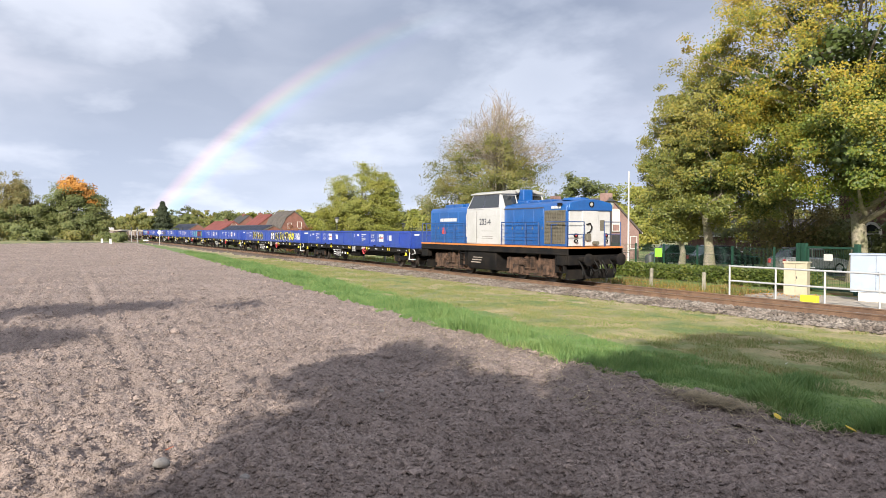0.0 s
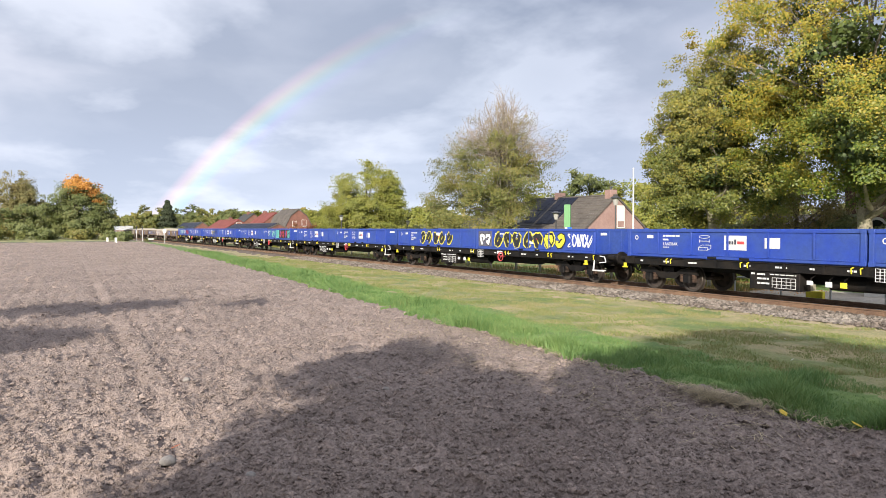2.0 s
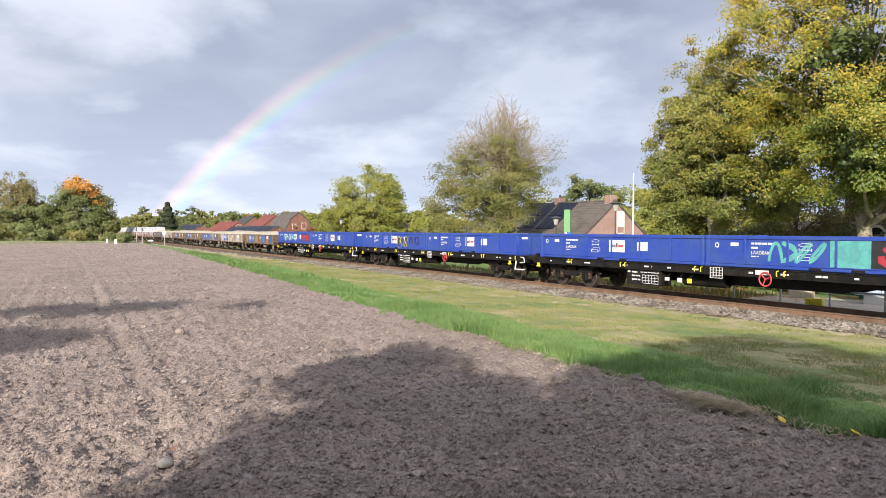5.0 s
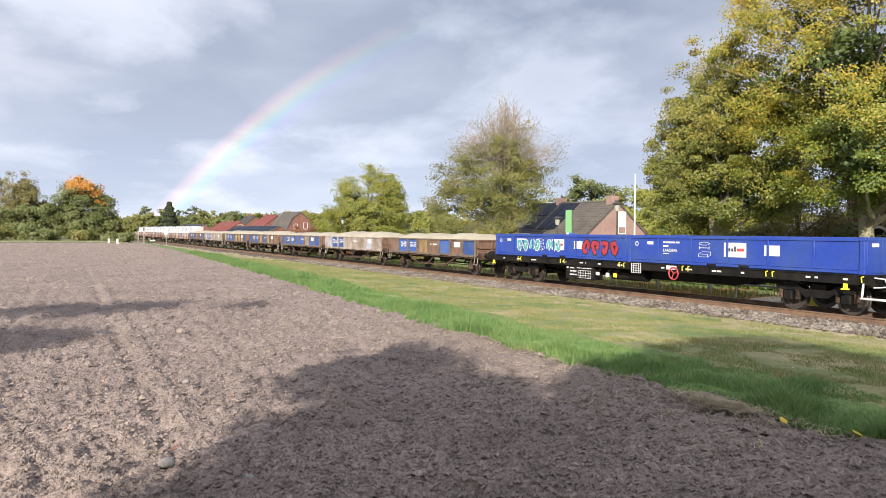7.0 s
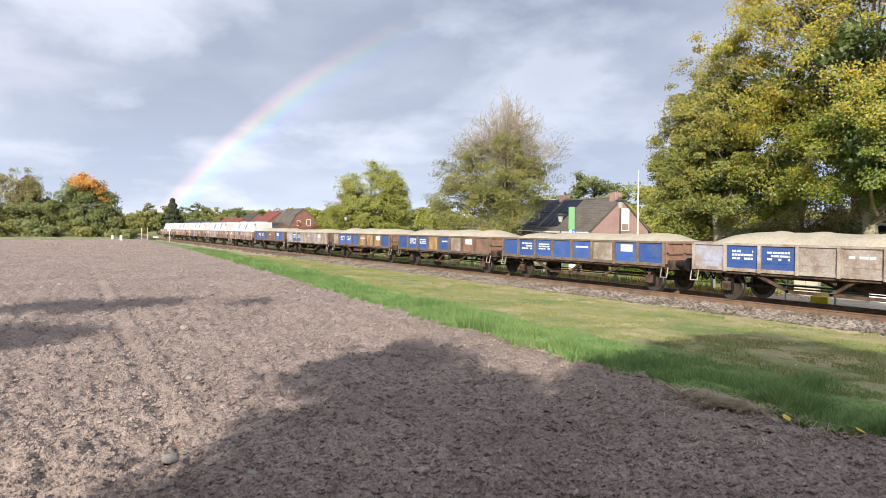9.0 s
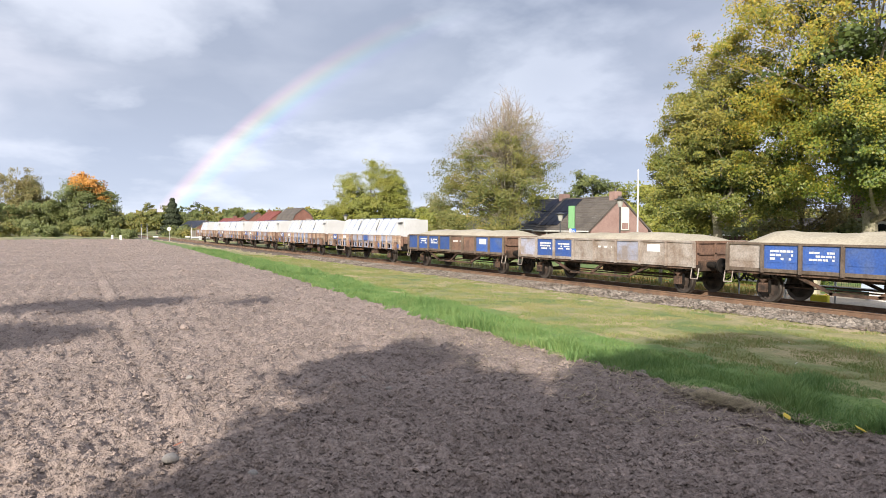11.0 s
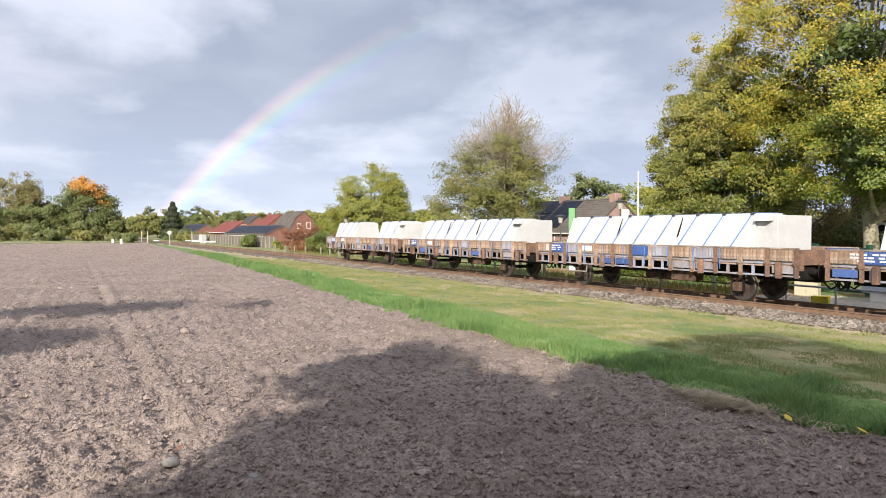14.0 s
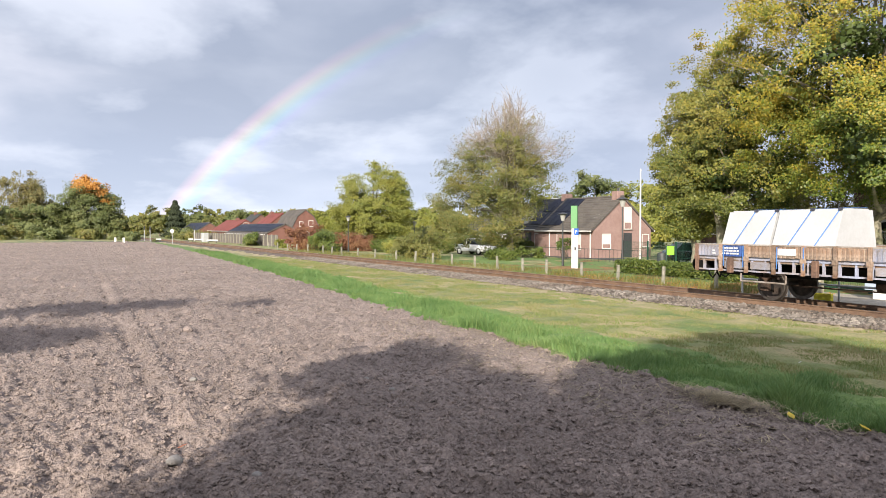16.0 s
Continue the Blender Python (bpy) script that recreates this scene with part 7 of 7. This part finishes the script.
# ---- fences, posts and street furniture ----
def make_fences():
    G = FAR_GROUND
    # weathered plank fence along the village gardens
    f = thing("plank_fence", "weathered grey plank fence along the gardens", "fence", (0, 26.9, G))
    plank = Shape().chamfer(-0.33, 0.33, -0.02, 0.02, 0.05, 1.55, 0.008).mesh("plank", GREYWOOD)
    post = Shape().chamfer(-0.06, 0.06, -0.06, 0.06, -0.1, 1.62, 0.01).mesh("post", CONCRETE)
    x, k = -160.0, 0
    rnd = random.Random(3)
    while x < -95.5:
        o = new("plank", plank)
        o.parent, o.matrix_basis = f, pose(x, 0, rnd.uniform(-0.03, 0.03), 0, 0, rnd.uniform(-1.5, 1.5))
        if k % 3 == 0:
            o = new("post", post)
            o.parent, o.matrix_basis = f, pose(x - 0.35, -0.08, 0)
        x += 0.69
        k += 1
    # concrete posts with wires beyond the rails
    f = thing("wire_fence", "low fence of pale concrete posts and wires beyond the rails", "fence", (0, 24.2, G))
    cp = Shape().chamfer(-0.065, 0.065, -0.065, 0.065, -0.2, 0.76, 0.02).mesh("post", CONCRETE)
    xs = [-90, -86, -82, -78.5, -74.6, -69.8, -67.2, -64.6, -60.5, -56.7, -52.5, -49.1, -46.3, -43.5, -40.5, -37.8, -35.1, -32.8, -29.8, -27.06, -24.12, -21.17]
    for x in xs:
        o = new("post", cp)
        o.parent, o.matrix_basis = f, pose(x, 0, rnd.uniform(-0.05, 0.03), rnd.uniform(-2, 2), rnd.uniform(-2, 2), rnd.uniform(-8, 8))
    for z in (0.35, 0.65):
        part("wire", Shape().rod([(x, -0.08, z) for x in xs], 0.004, 4), GREYPAINT, f)
    # green mesh fence and gate
    f = thing("mesh_fence", "dark green welded-mesh fence on green posts", "fence", (0, 0, G))
    line = [(-33.5, 30.3), (-30.9, 29.8), (-28.3, 29.3), (-25.7, 28.9), (-23.2, 28.4), (-20.7, 28.0), (-19.6, 27.8)]
    for (xa, ya), (xb, yb) in zip(line, line[1:]):
        part("post", Shape().box(xa - 0.035, xa + 0.035, ya - 0.035, ya + 0.035, -0.1, 1.75), GREENSTEEL, f)
        sh = Shape()
        n = int(math.hypot(xb - xa, yb - ya) / 0.075)
        for i in range(1, n):
            u = i / n
            x, y = xa + (xb - xa) * u, ya + (yb - ya) * u
            sh.cyl((x, y, 0.05), (x, y, 1.70), 0.005, 3)
        for z in (0.08, 0.48, 0.9, 1.3, 1.66):
            sh.cyl((xa, ya, z), (xb, yb, z), 0.008, 4)
        part("mesh_panel", sh, GREENSTEEL, f)
    g = thing("metal_gate", "dark green mesh gate with a white notice", "gate", (-18.6, 27.6, G), -9)
    for x in (-0.72, -0.45):
        part("post", Shape().box(x - 0.09, x + 0.09, -0.09, 0.09, -0.1, 1.95), GREENSTEEL, g)
    part("post", Shape().box(1.95, 2.12, -0.09, 0.09, -0.1, 1.95), GREENSTEEL, g)
    sh = Shape().box(-0.3, 1.9, -0.03, 0.03, 1.75, 1.83).box(-0.3, 1.9, -0.03, 0.03, 0.1, 0.18).box(-0.3, -0.24, -0.03, 0.03, 0.18, 1.75).box(1.84, 1.9, -0.03, 0.03, 0.18, 1.75)
    for k in range(1, 27):
        sh.cyl((-0.27 + k * 0.08, 0, 0.18), (-0.27 + k * 0.08, 0, 1.75), 0.006, 3)
    part("gate_frame", sh, GREENSTEEL, g)
    part("notice", Shape().box(0.55, 0.95, -0.06, -0.04, 1.28, 1.54), WHITEWOOD, g, "white notice board")
    part("handle", Shape().box(-0.18, 0.1, -0.08, -0.03, 0.95, 0.99), PALESTEEL, g)
    # white tubular railing
    r = thing("tubular_railing", "pale galvanised tubular railing beside the rails", "railing", (0, 23.0, G))
    ps = [-18.9, -16.93, -15.08, -13.26, -11.4, -9.5]
    for x in ps:
        part("post", Shape().cyl((x, 0, -0.1), (x, 0, 1.13), 0.035, 10), PALESTEEL, r, smooth=True)
    for z in (0.58, 1.13):
        part("rail", Shape().cyl((ps[0] - 0.03, 0, z), (ps[-1], 0, z), 0.035, 10), PALESTEEL, r, smooth=True)
    # white lattice railing by the car park
    r = thing("lattice_railing", "white lattice railing beside parked cars", "railing", (-38.4, 39.6, G))
    sh = Shape().box(-0.1, 2.9, -0.03, 0.03, 1.05, 1.12).box(-0.1, 2.9, -0.03, 0.03, 0.55, 0.61)
    for k in range(13):
        sh.box(k * 0.235 - 0.03, k * 0.235 + 0.03, -0.02, 0.02, 0.0 if k % 6 == 0 else 0.5, 1.12)
    part("lattice", sh, WHITEWOOD, r)
    # green-grey picket by the house
    r = thing("picket_fence", "low dark fence before the pink house", "fence", (-47.0, 35.5, G))
    for k in range(0, 60):
        part("picket", Shape().cyl((-14 + k * 0.4, 0, 0), (-14 + k * 0.4, 0, 0.95), 0.012, 4), GREYPAINT, r)
    for z in (0.2, 0.92):
        part("rail", Shape().box(-14, 9.6, -0.02, 0.02, z - 0.02, z + 0.02), GREYPAINT, r)


def street_lamp(at, height):
    t = thing("street_lamp", "dark lamp post with a glass lantern top", "street lamp", at, group="lantern lamp posts")
    part("post", Shape().cyl((0, 0, -0.1), (0, 0, 1.0), 0.075, 12, 0.065).cyl((0, 0, 1.0), (0, 0, height - 0.55), 0.05, 12, 0.04), GREYPAINT, t, smooth=True)
    part("lantern", Shape().lathe([(0.0, 0), (0.11, 0), (0.20, 0.40), (0.0, 0.40)], (0, 0, height - 0.55), 12, "z"), LAMP, t, "pale glass lantern")
    part("cap", Shape().lathe([(0.0, 0.14), (0.16, 0.08), (0.36, 0.0), (0.34, -0.02), (0.0, -0.02)], (0, 0, height - 0.12), 14, "z"), GREYPAINT, t)


def car(name, label, at, turn, paint):
    """A parked family car: body, glasshouse, windows, lights and wheels."""
    c = thing(name, label, "car", at, turn)
    prof = [(-2.05, 0.32), (2.0, 0.30), (2.12, 0.55), (2.0, 0.78), (1.15, 0.92), (-1.85, 0.98), (-2.12, 0.85), (-2.14, 0.5)]
    part("body", Shape().prism(prof, -0.86, 0.86, "y"), paint, c, bevel=0.06)
    cabin = [(-1.80, 0.95), (1.05, 0.92), (0.35, 1.42), (-1.25, 1.46)]
    part("glasshouse", Shape().prism(cabin, -0.74, 0.74, "y"), GLASS, c, "dark car windows", bevel=0.05)
    part("roof", Shape().prism([(-1.30, 1.44), (0.38, 1.41), (0.28, 1.48), (-1.2, 1.51)], -0.70, 0.70, "y"), paint, c, bevel=0.02)
    for s in (-0.76, 0.76):
        part("pillar", Shape().prism([(-0.45, 0.95), (-0.35, 0.95), (-0.38, 1.44), (-0.46, 1.44)], min(s * 0.985, s), max(s * 0.985, s), "y"), paint, c)
    for x in (-1.3, 1.32):
        for s in (-1, 1):
            w = part("wheel", Shape().lathe([(0.16, 0.02), (0.26, 0.1), (0.32, 0.09), (0.32, -0.09), (0.26, -0.1), (0.16, -0.02)], (x, s * 0.78, 0.31), 18), HOSE, c, smooth=True)
            part("rim", Shape().lathe([(0, s * 0.06), (0.19, s * 0.07), (0.2, 0), (0, 0)], (x, s * 0.78, 0.31), 14), PALESTEEL, w)
    for s in (-0.62, 0.62):
        part("headlight", Shape().chamfer(1.98, 2.13, s - 0.16, s + 0.16, 0.58, 0.74, 0.03), LAMP, c)
        part("tail_light", Shape().chamfer(-2.16, -2.05, s - 0.12, s + 0.12, 0.62, 0.86, 0.02), PINKRED, c)
    return c


def make_furniture():
    G = FAR_GROUND
    for at, h in (((-38.5, 29.7, G), 3.5), ((-32.3, 29.2, G), 4.25), ((-70.7, 27.2, G), 3.75), ((-80.2, 39.4, G), 3.3)):
        street_lamp(at, h)
    t = thing("flagpole", "slender white flagpole with no flag", "flagpole", (-38.9, 36.8, G))
    part("pole", Shape().cyl((0, 0, -0.1), (0, 0, 6.5), 0.075, 12, 0.045), WHITEWOOD, t, smooth=True)
    part("finial", Shape().lathe([(0, 0.12), (0.05, 0.08), (0.07, 0.0), (0, -0.02)], (0, 0, 6.5), 10, "z"), WHITEWOOD, t)
    # station pillar with parking mark
    t = thing("information_pillar", "tall white and green information pillar with a blue parking mark", "sign pillar", (-36.0, 28.7, G), 35)
    part("lower_panel", Shape().chamfer(-0.20, 0.20, -0.08, 0.08, -0.05, 2.45, 0.02), WHITEWOOD, t)
    part("upper_panel", Shape().chamfer(-0.24, 0.16, -0.085, 0.085, 2.46, 3.85, 0.02), STATIONGREEN, t, "green upper panel")
    part("sign", Shape().box(-0.02, 0.26, -0.11, -0.085, 2.05, 2.45), SIGNBLUE, t, "blue parking sign")
    text_part("letter", "P", 0.3, (0.03, -0.113, 2.14), t, WHITEWOOD)
    part("slot", Shape().box(0.0, 0.1, -0.09, -0.08, 1.1, 1.3), GREYPAINT, t)
    t = thing("notice_sign", "bright green notice on a dark post", "sign", (-28.0, 28.3, G), 25)
    part("post", Shape().cyl((0, 0, -0.1), (0, 0, 1.55), 0.035, 8), GREENSTEEL, t)
    part("panel", Shape().chamfer(0.03, 0.42, -0.03, 0.0, 1.08, 1.55, 0.01), LIMEGREEN, t, "bright green panel")
    # trackside cabinets
    t = thing("equipment_cabinet", "beige trackside cabinet with an overhanging lid", "cabinet", (-18.0, 25.7, G), 20)
    part("body", Shape().chamfer(-0.42, 0.42, -0.22, 0.22, 0, 1.22, 0.01), BEIGE, t)
    part("lid", Shape().chamfer(-0.46, 0.46, -0.26, 0.26, 1.22, 1.28, 0.015), BEIGE, t)
    part("door_gap", Shape().box(-0.005, 0.005, -0.224, -0.22, 0.08, 1.18), GREYPAINT, t)
    part("lock", Shape().box(0.04, 0.07, -0.235, -0.22, 0.62, 0.72), GREYPAINT, t)
    t = thing("equipment_cabinet", "large pale blue trackside cabinet on a white plinth", "cabinet", (-14.6, 26.0, G), 20)
    part("body", Shape().chamfer(-1.2, 1.2, -0.4, 0.4, 0.32, 1.62, 0.015), PALEBLUE, t)
    part("lid", Shape().chamfer(-1.24, 1.24, -0.44, 0.44, 1.62, 1.67, 0.015), PALEBLUE, t)
    part("plinth", Shape().chamfer(-0.95, 1.15, -0.36, 0.36, -0.05, 0.32, 0.01), WHITEWOOD, t, "white plinth")
    for x in (-0.4, 0.4):
        part("door_gap", Shape().box(x - 0.006, x + 0.006, -0.404, -0.4, 0.36, 1.58), GREYPAINT, t)
        part("handle", Shape().box(x + 0.05, x + 0.08, -0.42, -0.4, 0.9, 1.05), GREYPAINT, t)
    t = thing("marker_box", "small bright yellow box beside the rail", "marker", (-15.75, 23.2, G), 10)
    part("box", Shape().chamfer(-0.30, 0.28, -0.1, 0.1, 0.0, 0.26, 0.02), YELLOW, t)
    # parked cars
    dark = mat("dark_car_paint", (0.02, 0.022, 0.028), 0.25, coat=0.6, var=0.05)
    silver = mat("silver_car_paint", (0.35, 0.37, 0.40), 0.3, 0.4, coat=0.6, var=0.05)
    white = mat("white_car_paint", (0.75, 0.76, 0.78), 0.3, coat=0.5, var=0.04)
    car("parked_car", "dark parked car behind a green fence", (-35.2, 38.2, G), 70, dark)
    car("parked_car", "dark blue parked car behind a green fence", (-32.4, 38.8, G), 70, dark)
    car("parked_car", "grey parked car under the limes", (-26.3, 38.6, G), 75, silver)
    car("parked_car", "white parked car beside a tree", (-59.5, 35.6, G), 12, white)
    t = thing("litter_bin", "dark litter bin beside the car park", "bin", (-33.2, 33.2, G))
    part("bin_body", Shape().lathe([(0, 0), (0.28, 0), (0.32, 0.8), (0.26, 0.95), (0, 1.0)], (0, 0, 0), 14, "z"), GREYPAINT, t, smooth=True)
    # level crossing
    for (x, y), h in (((-142.9, 10.9), 0.85), ((-131.5, 11.3), 0.95)):
        t = thing("marker_post", "short white marker post at the field's end", "post", (x, y, G), group="white marker posts")
        part("post_body", Shape().chamfer(-0.18, 0.18, -0.18, 0.18, -0.1, h, 0.04), WHITEWOOD, t)
    t = thing("railway_sign", "round white railway sign on a pale pole", "sign", (-127.5, 18.3, G), 60)
    part("pole", Shape().cyl((0, 0, -0.1), (0, 0, 2.3), 0.05, 8), PALESTEEL, t)
    part("disc", Shape().lathe([(0, 0), (0.32, 0), (0.32, 0.04), (0, 0.04)], (0, -0.08, 2.0), 18), WHITEWOOD, t, "round white disc")
    for i, (x, y, L) in enumerate(((-144.0, 18.3, 1.0), (-142.0, 23.6, 1.0), (-136, 24.0, 1.6), (-127, 24.6, 2.0))):
        t = thing("crossing_barrier", "low white barrier board at the level crossing", "barrier", (x, y, G), 55, group="white barrier boards")
        part("board", Shape().chamfer(-L / 2, L / 2, -0.04, 0.04, 0.36, 0.58, 0.01), PALESTEEL, t)
        for s in (-0.35, 0.35):
            part("leg", Shape().box(s * L - 0.04, s * L + 0.04, -0.03, 0.03, -0.1, 0.3), GREYPAINT, t)
    t = thing("relay_cabinet", "grey relay cabinet at the level crossing", "cabinet", (-139.0, 25.6, G), 10)
    part("body", Shape().chamfer(-0.7, 0.7, -0.4, 0.4, 0, 1.6, 0.02), PALESTEEL, t)
    for x, y in ((-150, 16.5), (-152, 26.0), (-154, 18.0)):
        t = thing("crossing_signal", "thin signal post with a dark light head at the level crossing", "signal", (x, y, G), group="crossing signals")
        part("post", Shape().cyl((0, 0, -0.1), (0, 0, 2.8), 0.06, 8), PALESTEEL, t)
        part("light_head", Shape().chamfer(-0.25, 0.25, -0.08, 0.08, 2.2, 2.9, 0.03), GREYPAINT, t)


make_fences()
make_furniture()


def make_small_things():
    """Stones, leaves and a heap of straw on the field."""
    for x, y, s in ((-9.77, 4.43, 0.045), (-10.65, 4.39, 0.045), (-7.79, 1.12, 0.085), (-17.7, 2.86, 0.11), (-7.0, 1.75, 0.05), (-11.9, 2.0, 0.06)):
        g = random.Random(int(x * 100))
        bm = bmesh.new()
        bmesh.ops.create_icosphere(bm, subdivisions=2, radius=s)
        for v in bm.verts:
            v.co *= 1 + 0.35 * noise.noise(v.co * 9 / (s * 10) + Vector((x, y, 0)))
            v.co.z *= 0.65
        me = bpy.data.meshes.new("stone")
        bm.to_mesh(me)
        bm.free()
        me.materials.append(PALESTONE if s < 0.1 else CLOD)
        me.shade_smooth()
        o = new("stone", me)
        o.location = (x, y, 0.02 + s * 0.3)
        tagged(o, "pale rounded stone lying on the ploughed soil" if s < 0.1 else "large dark earth clod on the ploughed soil", "stone", "stones on the field")
    for x, y, m in ((-5.88, 8.05, YELLOWLEAF), (-8.14, 1.25, ORANGELEAF), (-5.1, 8.3, YELLOWLEAF), (-10.2, 14.0, WHITEWOOD), (-6.6, 8.15, WHITEWOOD), (-8.3, 11.6, WHITEWOOD)):
        k = 0.07 if m is not WHITEWOOD else 0.03
        pts = [(0, -k, 0.0), (k * 0.55, -k * 0.4, 0.012), (k * 0.6, k * 0.3, 0.02), (0, k, 0.03), (-k * 0.6, k * 0.3, 0.016), (-k * 0.55, -k * 0.4, 0.01)]
        me = Shape().add([(a, b, c) for a, b, c in pts] + [(a, b, c + 0.004) for a, b, c in pts], [(5, 4, 3, 2, 1, 0), (6, 7, 8, 9, 10, 11)] + [(i, (i + 1) % 6, 6 + (i + 1) % 6, 6 + i) for i in range(6)]).mesh("leaf", m)
        o = new("fallen_leaf", me)
        o.matrix_basis = pose(x, y, float(ground_z(np.array(x), np.array(y))) + 0.07, 12, 8, x * 50)
        tagged(o, "single bright fallen leaf lying on the ground", "leaf", "single fallen leaves")
    g = np.random.default_rng(61)
    n = 2600
    near = g.random(n) < 0.35
    x = np.where(near, -6.9 + g.normal(size=n) * 0.35, -5 - 12 * g.random(n))
    y = np.where(near, 8.05 + g.normal(size=n) * 0.12, field_edge(x) - 0.2 - 2.2 * g.random(n) ** 2)
    a = g.random(n) * 6.283
    L, w = 0.05 + 0.12 * g.random(n), 0.004
    z = ground_z(x, y) + 0.035 + np.where(near, 0.10 * g.random(n), 0)
    dx, dy = np.cos(a) * L, np.sin(a) * L
    p = np.stack([np.stack([x - dx - dy * w / L, y - dy + dx * w / L, z], -1), np.stack([x + dx - dy * w / L, y + dy + dx * w / L, z + 0.03], -1), np.stack([x + dx + dy * w / L, y + dy - dx * w / L, z + 0.03], -1), np.stack([x - dx + dy * w / L, y - dy - dx * w / L, z], -1)], 1).reshape(-1, 3)
    tagged(new("straw", quick("straw", p, np.arange(n * 4).reshape(-1, 4), STRAW)), "dry straw and dead grass stems along the field's edge", "straw", kind="stuff")


PALESTONE = mat("pale_field_stone", (0.27, 0.25, 0.235), 0.8, scale=12, fine=60, var=0.2)
YELLOWLEAF = mat("yellow_leaf", (0.62, 0.46, 0.04), 0.6)
ORANGELEAF = mat("red_brown_leaf", (0.34, 0.09, 0.03), 0.6)
STRAW = mat("dry_straw", (0.38, 0.31, 0.20), 0.9, island=0.4)
make_small_things()


def travelled(t):
    """Metres run by the train since the start; its pace varies a little."""
    return np.interp(t, [0, 0.5, 1.0, 1.5, 2.5, 3.5, 4.2, 6.3, 7.0, 8.0, 16.0], [0, 8.55, 17.22, 26.6, 44.69, 62.89, 75.69, 113.33, 126.13, 143.88, 289.43])


def motions():
    """Key the train and its turning wheels."""
    for w, x in TRAIN:
        walk(w, [(t, pose(x + travelled(t), TRACK_Y, RAIL_Z)) for t in (0, 0.5, 1, 1.5, 2.5, 3.5, 4.2, 5.2, 6.3, 7, 8, 9, 12, END)])
    steps = round(END * FPS)
    for w, r in WHEELSETS:
        x = w.location.x
        walk(w, [(i / FPS, pose(x, 0, r, 0, math.degrees(travelled(i / FPS) / r) % 360, 0)) for i in range(steps + 1)])


motions()
